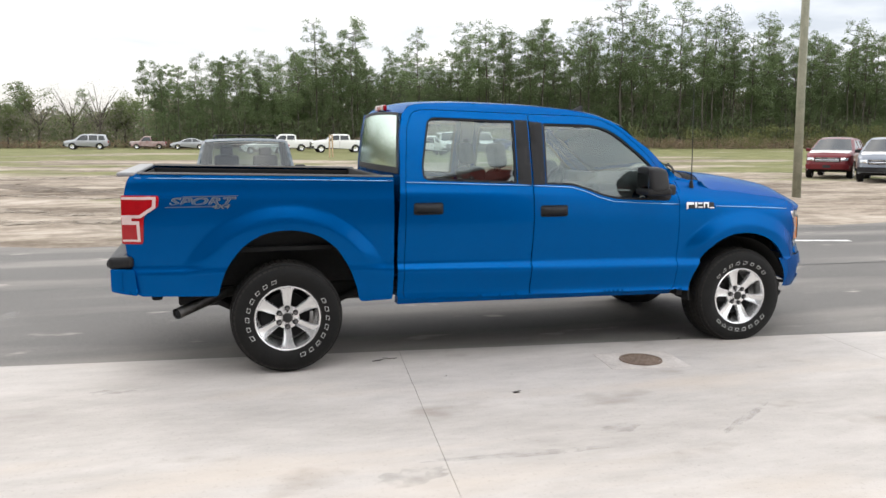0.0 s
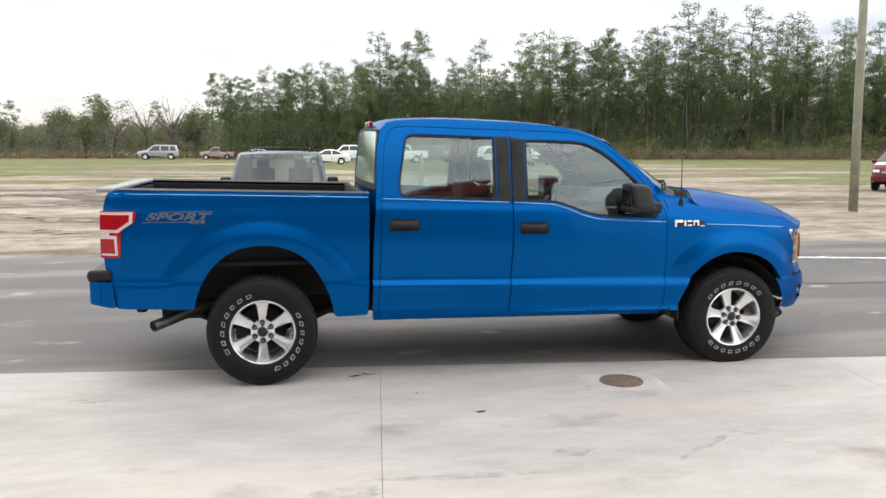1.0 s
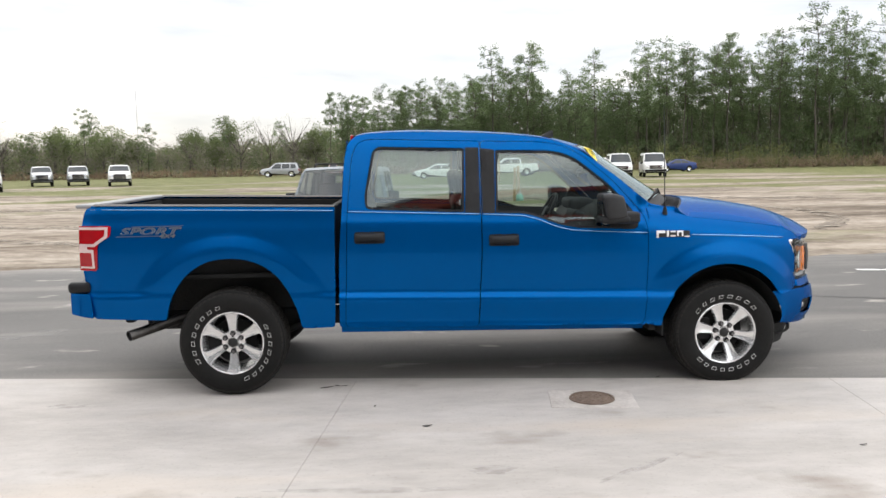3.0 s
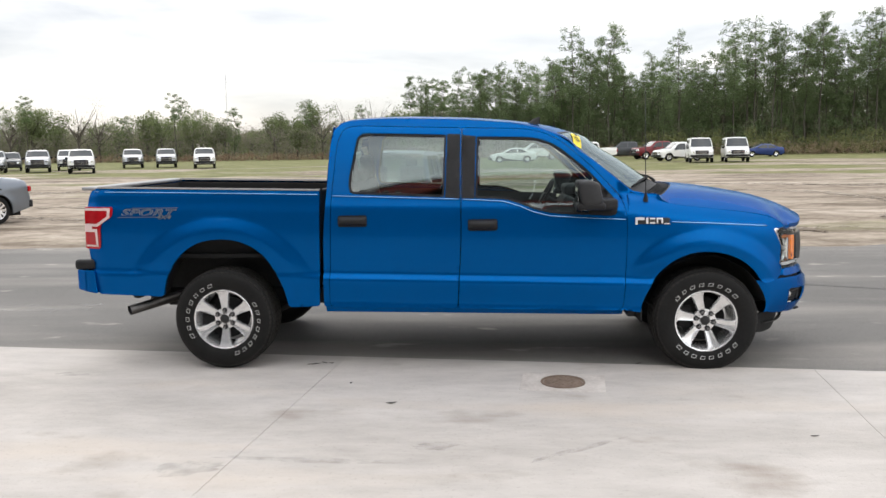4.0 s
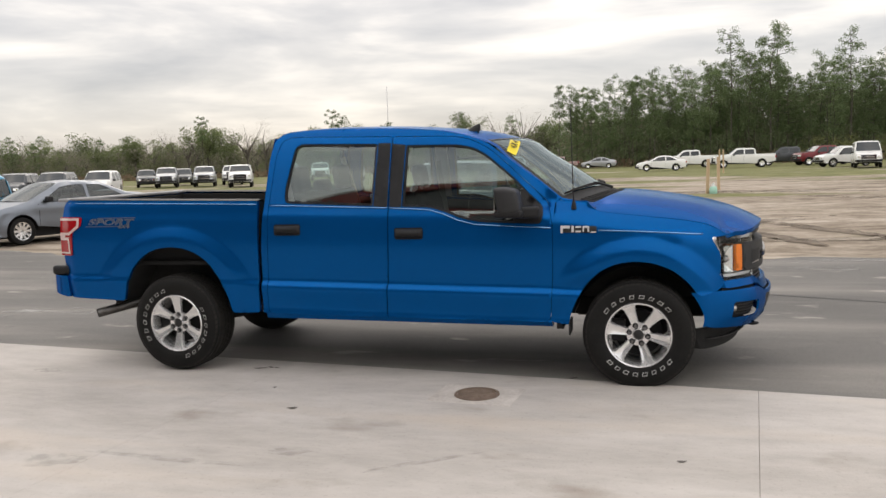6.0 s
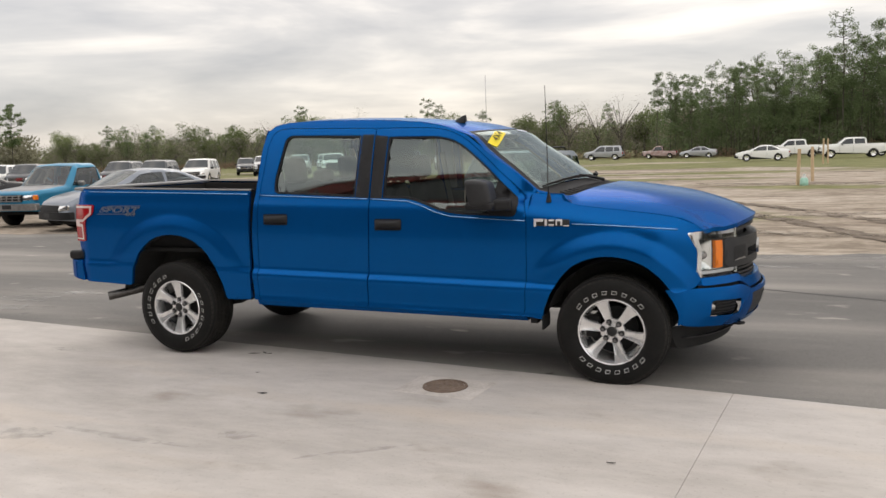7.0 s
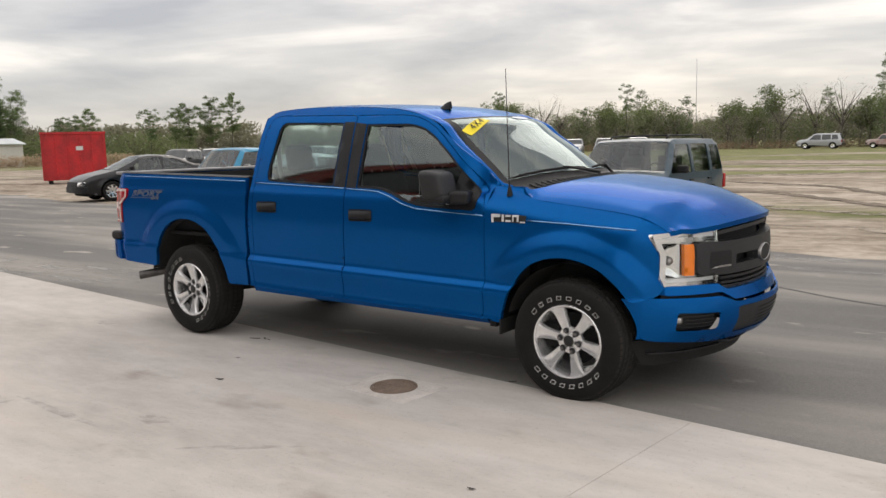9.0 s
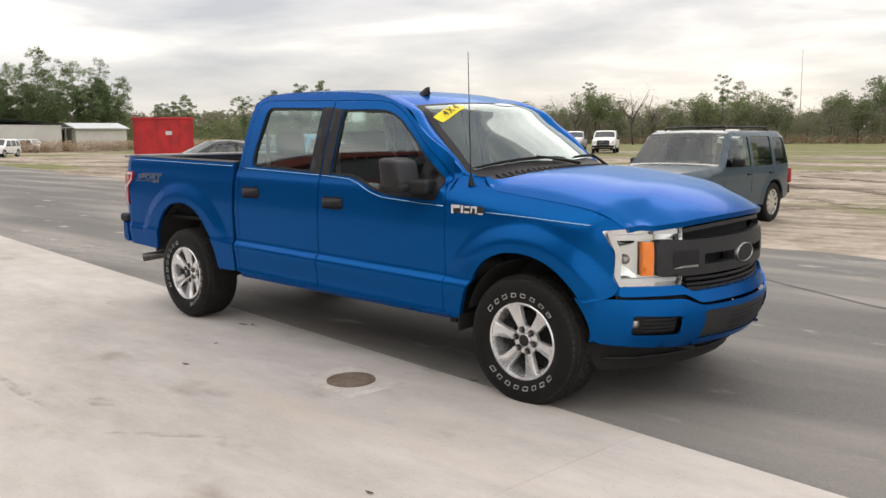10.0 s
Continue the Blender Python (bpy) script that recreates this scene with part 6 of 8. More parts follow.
    lid = part("lid", lathe([(0.0, 0.011), (0.134, 0.011), (0.138, 0.006)], 40, "z"), iron, mc)
    bm = bmesh.new()
    for r, cnt in ((0.04, 6), (0.08, 12), (0.118, 18)):
        for k in range(cnt):
            a = 2 * math.pi * k / cnt
            box_into(bm, 0.018, 0.018, 0.006, pose(r * math.cos(a), r * math.sin(a), 0.012, 0, 0, math.degrees(a)), 0.002, 1)
    part("studs", bm, iron, lid)


build_ground()


# ---- trees ----
BARK = material("pine_bark", (0.055, 0.047, 0.038), 0.95, vary=0.3, scale=5, bump=0.6, bump_scale=25, second=(0.098, 0.085, 0.069))
NEEDLE = leaf_material("pine_needles", (0.090, 0.128, 0.058), (0.195, 0.250, 0.122), 0.9)
LEAF = leaf_material("spring_leaves", (0.100, 0.130, 0.056), (0.22, 0.25, 0.12), 0.25)
TWIG = leaf_material("bare_twigs", (0.16, 0.145, 0.115), (0.27, 0.25, 0.205), 1.2, 0.15)
DEPTH = leaf_material("wood_depth", (0.150, 0.150, 0.102), (0.265, 0.252, 0.182), 0.3)
TAN = leaf_material("tan_dry_grass", (0.29, 0.215, 0.15), (0.46, 0.365, 0.265), 0.5)
SHRUB = leaf_material("shrub_leaves", (0.12, 0.135, 0.055), (0.23, 0.235, 0.105), 0.4)
DRY = leaf_material("dry_brush", (0.21, 0.140, 0.092), (0.33, 0.245, 0.175), 0.6)


def clump(bm, c, r, count, size, rng, flat=0.6, thin=1.0, tuft=False):
    """Many small leaves scattered in a ragged ball."""
    for _ in range(count):
        d = Vector((rng.gauss(0, 1), rng.gauss(0, 1), rng.gauss(0, flat)))
        p = Vector(c) + d.normalized() * r * (rng.random() ** 0.45) * Vector((1, 1, flat)).length / 1.6
        a = Vector((rng.gauss(0, 1), rng.gauss(0, 1), rng.gauss(0, 1))).normalized() * size * rng.uniform(0.5, 1.3)
        b = a.cross(Vector((rng.gauss(0, 1), rng.gauss(0, 1), rng.gauss(0, 1)))).normalized() * size * thin * rng.uniform(0.25, 0.6)
        bm.faces.new([bm.verts.new(q) for q in ((p - a, p + b, p + a, p - b) if not tuft else (p - a, p + a, p + 1.6 * b))])


def pine(seed, h, crown_from, spread, clumps, leaves=138, flat=0.68, puff=1.0):
    """Straight bare trunk under a crown of separate ragged puffs."""
    rng = random.Random(seed)
    t = thing("pine_tree", "tall slender pine with a dark ragged crown", "tree", "pines along the lot")
    bend = [(rng.gauss(0, 0.05) * k, rng.gauss(0, 0.05) * k, h * k / 6 - 0.1) for k in range(7)]
    trunk = bmesh.new()
    tube_into(trunk, bend, [0.115 * (1 - 0.13 * k) * h / 16 for k in range(7)], 6)
    crown = bmesh.new()
    for k in range(clumps):
        f = crown_from + (1 - crown_from) * (k + rng.random()) / clumps
        i = min(5, int(f * 6))
        ax = Vector(bend[i]).lerp(Vector(bend[i + 1]), f * 6 - i)
        g = (f - crown_from) / (1 - crown_from)
        rad = spread * (0.34 + 1.0 * g - 1.02 * g ** 4) * rng.uniform(0.15, 1.0)
        a = k * 2.4 + rng.gauss(0, 0.5)
        c = ax + Vector((rad * math.cos(a), rad * math.sin(a), 0.22 * rad + rng.gauss(0, 0.35)))
        c.z = min(c.z, h * 1.0)
        tube_into(trunk, [ax, ax.lerp(c, 0.6) + Vector((0, 0, -0.1)), c], [0.05, 0.035, 0.015], 4, caps=False)
        r = puff * rng.uniform(0.5, 1.0) * spread / 2.3 * (1.05 - 0.35 * g)
        full = leaves > 300
        clump(crown, c, r * (1.0 if full else 0.90), int(leaves * 1.4 * r * r / (spread / 2.5) ** 2), 0.165 if full else 0.15, rng, flat, 0.8, True)
    part("trunk", trunk, BARK, t)
    part("crown", crown, NEEDLE, t)
    return t


def broadleaf(seed, h, bare):
    rng = random.Random(seed)
    name = "bare_tree" if bare else "leafy_tree"
    t = thing(name, "leafless grey-brown tree with fine twigs" if bare else "round-crowned tree in fresh spring leaf", "tree", "mixed trees at the wood's edge")
    trunk, crown = bmesh.new(), bmesh.new()
    top = Vector((rng.gauss(0, 0.3), rng.gauss(0, 0.3), h * 0.45))
    tube_into(trunk, [(0, 0, -0.2), top * 0.5, top], [0.2, 0.16, 0.12], 7)
    for k in range(13):
        a = rng.random() * 6.283
        s = top * rng.uniform(0.55, 1.0)
        e = s + Vector((math.cos(a) * h * rng.uniform(0.1, 0.32), math.sin(a) * h * rng.uniform(0.1, 0.32), h * rng.uniform(0.15, 0.52)))
        mid = s.lerp(e, 0.5) + Vector((rng.gauss(0, 0.2), rng.gauss(0, 0.2), 0.2))
        tube_into(trunk, [s, mid, e], [0.08, 0.05, 0.02], 5, caps=False)
        clump(crown, e, h * 0.14, 70 if bare else 130, 0.12 if bare else 0.17, rng, 0.8, 0.3 if bare else 1.0)
        clump(crown, mid, h * 0.13, 50 if bare else 100, 0.12 if bare else 0.17, rng, 0.8, 0.3 if bare else 1.0)
    part("trunk", trunk, BARK, t)
    part("crown", crown, TWIG if bare else LEAF, t)
    return t


def plant_woods():
    rng = random.Random(5)
    pines = [pine(11, 17, 0.40, 3.0, 38, 170), pine(12, 15, 0.34, 2.8, 38, 170), pine(13, 19, 0.46, 3.1, 40, 170), pine(14, 13, 0.30, 2.8, 36, 170), pine(15, 11, 0.28, 2.8, 30, 170), pine(16, 16, 0.60, 2.3, 22, 170)]
    dense = [pine(18, 13, 0.40, 2.8, 32, 420), pine(19, 14, 0.46, 3.0, 30, 420)]
    open_pines = [pine(41, 13, 0.52, 4.0, 34, 560, 0.45, 0.62), pine(42, 14, 0.46, 3.8, 36, 560, 0.45, 0.62), pine(43, 12, 0.40, 4.2, 36, 560, 0.45, 0.62)]
    leafy = [broadleaf(21, 8.0, False), broadleaf(22, 6.5, False), broadleaf(23, 9.0, False)]
    bare = [broadleaf(31, 9.0, True), broadleaf(32, 7.5, True), broadleaf(33, 10.5, True)]
    used = set()

    def put(pool, x, y, scale):
        src = pool[rng.randrange(len(pool))]
        m = pose(x, y, -0.05, 0, 0, rng.uniform(0, 360)) @ Matrix.Diagonal((scale, scale, scale, 1))
        if src.name not in used:
            used.add(src.name)
            src.matrix_basis = m
        else:
            c = copy_thing(src, m)
            c.scale = (scale, scale, scale)
    # pine stand to the right of the gap in the woods
    for row, y0 in enumerate((110, 114, 119, 126)):
        x = -9.0 + 1.3 * row
        while x < 128:
            top = 0.72 if x < 0 else 0.80 if x < 10 else 0.96 if x < 45 else 1.08
            put(pines[:4] + [pines[5]], x, y0 + rng.uniform(-1.5, 1.5) - 0.12 * max(0, x - 30), top * rng.uniform(0.78, 1.08))
            x += rng.uniform(1.7, 3.0) if row < 2 else rng.uniform(2.6, 4.4)
    # mixed wood to the left
    for row, y0 in enumerate((122, 128, 136)):
        x = -135.0 + row
        while x < -10:
            r = rng.random()
            yy = y0 + rng.uniform(-3, 3) + 0.05 * abs(x + 30)
            if r < 0.38:
                put(bare, x, yy, rng.uniform(0.7, 1.05))
            elif r < 0.82:
                put(leafy, x, yy, rng.uniform(0.75, 1.1))
            else:
                put(pines[3:5], x, yy, rng.uniform(0.55, 0.8))
            x += rng.uniform(3.0, 5.5)
    # single taller trees that stand out of it
    for pool, x, y, s in ((pines[5:6], -43.6, 112, 0.62), (pines[3:4], -52, 138, 0.80), (bare[2:3], -58, 112, 0.95), (pines[5:6], -66, 112, 0.62), (bare[:1], -71, 116, 0.95)):
        put(pool, x, y, s)
    # far pines beyond the tip
    for k in range(16):
        a = radians(rng.uniform(62, 84))
        r = rng.uniform(150, 168)
        put([pines[4], pines[1], pines[3], leafy[2]], 5 - r * math.sin(a), -5 + r * math.cos(a), rng.uniform(0.85, 1.2))
    for k in range(44):
        a, r = radians(rng.uniform(61.5, 77)), rng.uniform(142, 160)
        put(pines[:4] + dense + open_pines, 5 - r * math.sin(a), -5 + r * math.cos(a), rng.uniform(0.66, 0.86))
    for deg, r, s in ((49.4, 100, 0.58), (50.8, 98, 0.64), (52.2, 102, 0.60), (53.0, 99, 0.46), (54.6, 101, 0.46), (58.2, 99, 0.46), (59.1, 101, 0.44), (60.0, 103, 0.48)):
        put(open_pines, 5.7 - r * math.sin(radians(deg)), -5.8 + r * math.cos(radians(deg)), s)
    # understorey, thin trunks and the depth of the wood
    bm = bmesh.new()
    for _ in range(70):
        x = rng.uniform(-10, 130)
        y, hh, lean = rng.uniform(108.5, 128) - 0.12 * max(0, x - 30), rng.uniform(7.5, 10.5) * (0.68 if x < 14 else 1.0), rng.gauss(0, 0.25)
        tube_into(bm, [(x, y, -0.1), (x + lean * 0.4, y, hh * 0.5), (x + lean, y, hh)], [0.10, 0.075, 0.045], 5, caps=False)
    solo("pine_trunks", bm, BARK, "many thin grey pine trunks inside the wood", "tree trunks", kind="stuff")
    bm = bmesh.new()
    deep = bmesh.new()
    for k in range(7000):
        x = rng.uniform(-10, 130)
        y = rng.uniform(113, 133) - 0.12 * max(0, x - 30)
        z = rng.uniform(0.3, 11.0)
        clump(deep if rng.random() < 0.75 - 0.09 * z else bm, (x, y, z * (0.72 if x < 12 else 1.0)), rng.uniform(0.6, 1.5), 11, 0.24, rng, 0.6, 0.7)
    for _ in range(2600):
        x = rng.uniform(-9, 135)
        clump(deep, (x, rng.uniform(128, 137) - 0.12 * max(0, x - 30), rng.uniform(0.1, 5.5)), 1.5, 9, 0.8, rng, 0.6, 0.8)
    for _ in range(3000):
        x = rng.uniform(-10, 130)
        z = rng.uniform(0.2, 1.0) * (5.0 + 2.4 * noise.noise((x * 0.13, 4.0, 0)) + 1.6 * noise.noise((x * 0.5, 2.0, 0)))
        clump(bm, (x, rng.uniform(106.5, 112.5) - 0.12 * max(0, x - 30), z), rng.uniform(0.5, 1.1), 10, 0.19, rng, 0.7, 0.6)
    solo("pine_undergrowth", bm, NEEDLE, "dense dark undergrowth between the pine trunks", "undergrowth", kind="stuff")
    bm = deep
    for _ in range(5200):
        x = rng.uniform(-9, 135)
        clump(bm, (x, rng.uniform(124, 136) - 0.12 * max(0, x - 30), rng.uniform(0.3, 9.5) * (0.75 if x < 12 else 1.0)), 1.5, 9, 0.62, rng, 0.6, 0.7)
    for _ in range(2600):
        x = rng.uniform(-160, -7)
        crest = 4.6 + 1.6 * noise.noise((x * 0.06, 2.0, 0)) + 1.0 * noise.noise((x * 0.21, 7.0, 0))
        clump(bm, (x, rng.uniform(136, 146) + 0.05 * abs(x + 30), rng.uniform(0.2, 1.0) * crest), 1.3, 9, 0.6, rng, 0.6, 0.7)
    for _ in range(3600):
        a, r = radians(rng.uniform(48, 84)), rng.uniform(156, 168)
        top = 6.2 + 1.6 * noise.noise((a * 16, 3.0, 0)) + 0.9 * noise.noise((a * 55, 6.0, 0))
        clump(bm, (5 - r * math.sin(a), -5 + r * math.cos(a), rng.uniform(0.03, 1.0) * top), 1.2, 11, 0.5, rng, 0.6, 0.7)
    solo("wood_depth", bm, DEPTH, "grey-olive growth deep inside the woods", "undergrowth", kind="stuff")
    bm = bmesh.new()
    for _ in range(4200):
        x = rng.uniform(-150, -8)
        crest = 4.8 + 1.8 * noise.noise((x * 0.09, 5.0, 0)) + 1.2 * noise.noise((x * 0.3, 1.0, 0))
        clump(bm, (x, rng.uniform(118, 138) + 0.05 * abs(x + 30), rng.uniform(0.05, 1.0) * crest), rng.uniform(0.6, 1.4), 10, 0.22, rng, 0.6, 0.7)
    for _ in range(2800):
        a, r = radians(rng.uniform(52, 82)), rng.uniform(138, 158)
        crest = 4.4 + 1.5 * noise.noise((a * 14, 3.0, 0))
        clump(bm, (5 - r * math.sin(a), -5 + r * math.cos(a), rng.uniform(0.05, 1.0) * crest), rng.uniform(0.6, 1.5), 10, 0.24, rng, 0.6, 0.7)
    solo("mixed_undergrowth", bm, LEAF, "tangled green and grey wood-edge growth", "undergrowth", kind="stuff")
    thicket = bmesh.new()
    for _ in range(5200):
        x = rng.uniform(-150, -8)
        crest = 5.0 + 1.8 * noise.noise((x * 0.11, 8.0, 0)) + 1.4 * noise.noise((x * 0.35, 4.0, 0))
        clump(thicket, (x, rng.uniform(115, 128) + 0.05 * abs(x + 30), rng.uniform(0.05, 1.0) * crest), rng.uniform(0.6, 1.4), 10, 0.26, rng, 0.9, 0.25)
    solo("bare_thicket", thicket, TWIG, "grey-brown leafless thicket before the woods", "thicket", kind="stuff")
    bm = bmesh.new()
    for _ in range(2600):
        x = rng.uniform(-120, 110)
        y = (108 - 0.12 * max(0, x - 30) if x > -9 else 117 + 0.05 * abs(x + 30)) + rng.gauss(0, 0.8)
        clump(bm, (x, y, rng.uniform(0.1, 1.3) * (1.0 if x > 10 else 0.7)), 0.7, 9, 0.2, rng, 0.6, 0.6)
    bank = bmesh.new()
    for _ in range(1000):
        y = rng.uniform(36, 66)
        clump(bank, (-103.5 + rng.gauss(0, 0.7) + 0.2 * (y - 50), y, rng.uniform(0.05, 1.3)), 0.7, 10, 0.2, rng, 0.6, 0.5)
    solo("grass_bank", bank, TAN, "bank of dead tan grass before the sheds", "dry grass", kind="stuff")
    solo("dry_brush", bm, DRY, "rusty brown dead brush along the wood's edge", "brush", kind="stuff")
    bm = bmesh.new()
    for _ in range(1900):
        x = rng.uniform(18, 112)
        clump(bm, (x, 101.5 - 0.12 * max(0, x - 30) + rng.gauss(0, 0.7), rng.uniform(0.03, 1.0) ** 1.4 * 1.5), 0.55, 9, 0.17, rng, 0.9, 0.35)
    solo("tan_grass", bm, TAN, "tall dead tan grass in front of the shrubs", "dry grass", kind="stuff")
    bm = bmesh.new()
    for _ in range(90):
        x = rng.uniform(22, 112)
        y, hh = 104 - 0.12 * max(0, x - 30) + rng.gauss(0, 1.0), rng.uniform(1.2, 3.6)
        for _ in range(int(9 * hh)):
            clump(bm, (x + rng.gauss(0, 0.9), y + rng.gauss(0, 0.6), rng.uniform(0.1, 1.0) * hh), 0.7, 10, 0.18, rng, 0.7, 0.8)
    solo("shrub_belt", bm, SHRUB, "yellow-green shrubs in a belt before the pines", "shrubs", kind="stuff")


plant_woods()


# ---- parked vehicles ----
SPECS = {
    # outline from the rear foot over the top to the front foot; kinds of the stretches; wheels; windows
    "suv": dict(w=1.92, zb=0.98, tumble=0.20, wheels=(-1.45, 1.45, 0.37), rear=(-2.40, 0.42), front=(2.42, 0.40),
                top=[(-2.42, 0.75), (-2.36, 1.05), (-2.16, 1.66), (-1.9, 1.74), (0.2, 1.76), (0.55, 1.70), (1.25, 1.14), (2.05, 1.02), (2.32, 0.90), (2.44, 0.62)],
                glass=((1, 2), (5, 6)), wins=[[(-2.05, 1.08), (-1.35, 1.06), (-1.35, 1.60), (-1.92, 1.58)], [(-1.25, 1.06), (-0.32, 1.05), (-0.32, 1.63), (-1.25, 1.61)], [(-0.22, 1.05), (0.98, 1.06), (0.50, 1.58), (0.25, 1.63), (-0.22, 1.63)]]),
    "crossover": dict(w=1.78, zb=1.02, tumble=0.25, wheels=(-1.24, 1.28, 0.345), rear=(-1.98, 0.42), front=(2.04, 0.38),
                      top=[(-2.0, 0.75), (-1.98, 1.06), (-1.74, 1.50), (-1.40, 1.62), (-0.10, 1.66), (0.36, 1.60), (1.16, 1.13), (1.72, 1.05), (1.97, 0.92), (2.06, 0.62)],
                      glass=((1, 2), (5, 6)), wins=[[(-1.66, 1.12), (-1.20, 1.09), (-1.20, 1.50), (-1.52, 1.46)], [(-1.10, 1.09), (-0.32, 1.07), (-0.32, 1.55), (-1.10, 1.52)], [(-0.22, 1.07), (0.90, 1.09), (0.36, 1.49), (0.10, 1.55), (-0.22, 1.56)]]),
    "boxy": dict(w=1.76, zb=0.98, tumble=0.13, wheels=(-1.20, 1.38, 0.36), rear=(-2.05, 0.46), front=(2.12, 0.44),
                 top=[(-2.06, 0.8), (-2.05, 0.96), (-1.86, 1.56), (-1.70, 1.62), (0.18, 1.63), (0.36, 1.60), (0.84, 1.06), (1.9, 0.99), (2.06, 0.95), (2.12, 0.62)],
                 glass=((1, 2), (5, 6)), wins=[[(-1.92, 1.04), (-1.28, 1.03), (-1.28, 1.52), (-1.74, 1.51)], [(-1.16, 1.03), (-0.38, 1.03), (-0.38, 1.54), (-1.16, 1.54)], [(-0.28, 1.03), (0.70, 1.04), (0.32, 1.54), (-0.28, 1.54)]]),
    "sedan": dict(w=1.78, zb=0.90, tumble=0.24, wheels=(-1.32, 1.38, 0.325), rear=(-2.26, 0.34), front=(2.30, 0.28),
                  top=[(-2.30, 0.70), (-2.28, 0.98), (-2.0, 1.06), (-1.55, 1.10), (-0.85, 1.40), (-0.25, 1.44), (0.25, 1.40), (1.15, 0.99), (1.95, 0.82), (2.22, 0.70), (2.32, 0.50)],
                  glass=((3, 4), (6, 7)), wins=[[(-1.45, 0.99), (-0.42, 0.95), (-0.42, 1.34), (-0.80, 1.32)], [(-0.34, 0.95), (0.90, 0.95), (0.30, 1.30), (0.0, 1.34), (-0.34, 1.34)]]),
    "pickup": dict(w=1.98, zb=1.12, tumble=0.16, wheels=(-1.62, 2.0, 0.40), rear=(-2.90, 0.60), front=(2.94, 0.48), bed=(-2.84, -1.14, 0.80),
                   top=[(-2.94, 0.80), (-2.92, 1.32), (-1.08, 1.32), (-1.02, 1.80), (-0.80, 1.90), (0.55, 1.90), (0.80, 1.84), (1.45, 1.34), (2.60, 1.22), (2.84, 1.10), (2.94, 0.70)],
                   glass=((2, 3), (6, 7)), wins=[[(-0.92, 1.32), (-0.02, 1.30), (-0.02, 1.78), (-0.86, 1.77)], [(0.08, 1.30), (1.20, 1.28), (0.72, 1.74), (0.40, 1.78), (0.08, 1.78)]]),
    "old_pickup": dict(w=1.72, zb=0.98, tumble=0.16, wheels=(-1.40, 1.36, 0.33), rear=(-2.30, 0.50), front=(2.22, 0.44), bed=(-2.22, -0.62, 0.66),
                       top=[(-2.32, 0.62), (-2.30, 1.00), (-0.55, 1.00), (-0.46, 1.58), (-0.32, 1.66), (0.30, 1.66), (0.48, 1.61), (0.98, 1.07), (2.0, 0.98), (2.18, 0.93), (2.22, 0.60)],
                       glass=((2, 3), (6, 7)), wins=[[(-0.40, 1.06), (0.80, 1.05), (0.42, 1.54), (-0.36, 1.56)]]),
    "van": dict(w=1.98, zb=1.10, tumble=0.16, wheels=(-1.75, 1.75, 0.37), rear=(-2.85, 0.50), front=(2.70, 0.46),
                top=[(-2.88, 0.8), (-2.86, 1.2), (-2.74, 2.0), (-2.5, 2.08), (0.9, 2.08), (1.15, 2.02), (1.75, 1.32), (2.5, 1.14), (2.66, 1.05), (2.72, 0.66)],
                glass=((1, 2), (5, 6)), wins=[[(0.35, 1.22), (1.50, 1.22), (1.05, 1.88), (0.35, 1.90)], [(-2.6, 1.28), (-1.2, 1.28), (-1.2, 1.88), (-2.5, 1.88)], [(-1.1, 1.28), (0.2, 1.28), (0.2, 1.88), (-1.1, 1.88)]]),
}


def car_wheel(parent, m, r, rim_mat, spokes, detail):
    seg = 36 if detail else 18
    tyre = lathe([(r * 0.64, -0.035), (r * 0.8, -0.05), (r * 0.94, -0.04), (r, -0.01), (r, 0.15), (r * 0.94, 0.18), (r * 0.64, 0.17)], seg)
    w = part("wheel", tyre, RUBBER, parent)
    w.matrix_basis = m
    rim = bmesh.new()
    for k in range(spokes):
        a = 2 * math.pi * k / spokes
        ww = (0.27 if detail else 0.36) * r * math.pi / spokes
        vs = [rim.verts.new((rr * math.cos(a) - t * ww * math.sin(a), y, rr * math.sin(a) + t * ww * math.cos(a))) for rr, y in ((r * 0.06, -0.016), (r * 0.62, -0.030)) for t in (-1, 1)]
        back = [rim.verts.new(v.co + Vector((0, 0.04, 0))) for v in vs]
        for i, j in ((0, 1), (1, 3), (3, 2), (2, 0)):
            rim.faces.new((vs[i], vs[j], back[j], back[i]))
        rim.faces.new((vs[0], vs[2], vs[3], vs[1]))
    ring = lathe([(r * 0.60, 0.0), (r * 0.60, -0.032), (r * 0.66, -0.036), (r * 0.665, 0.0)], seg)
    tmp = bpy.data.meshes.new("ring")
    ring.to_mesh(tmp)
    ring.free()
    rim.from_mesh(tmp)
    bpy.data.meshes.remove(tmp)
    part("rim", rim, rim_mat, w)
    # near-black disc painting the shade between the spokes
    part("wheel_back", lathe([(0.0, 0.06), (r * 0.62, 0.06)], seg), DARK, w)
    return w


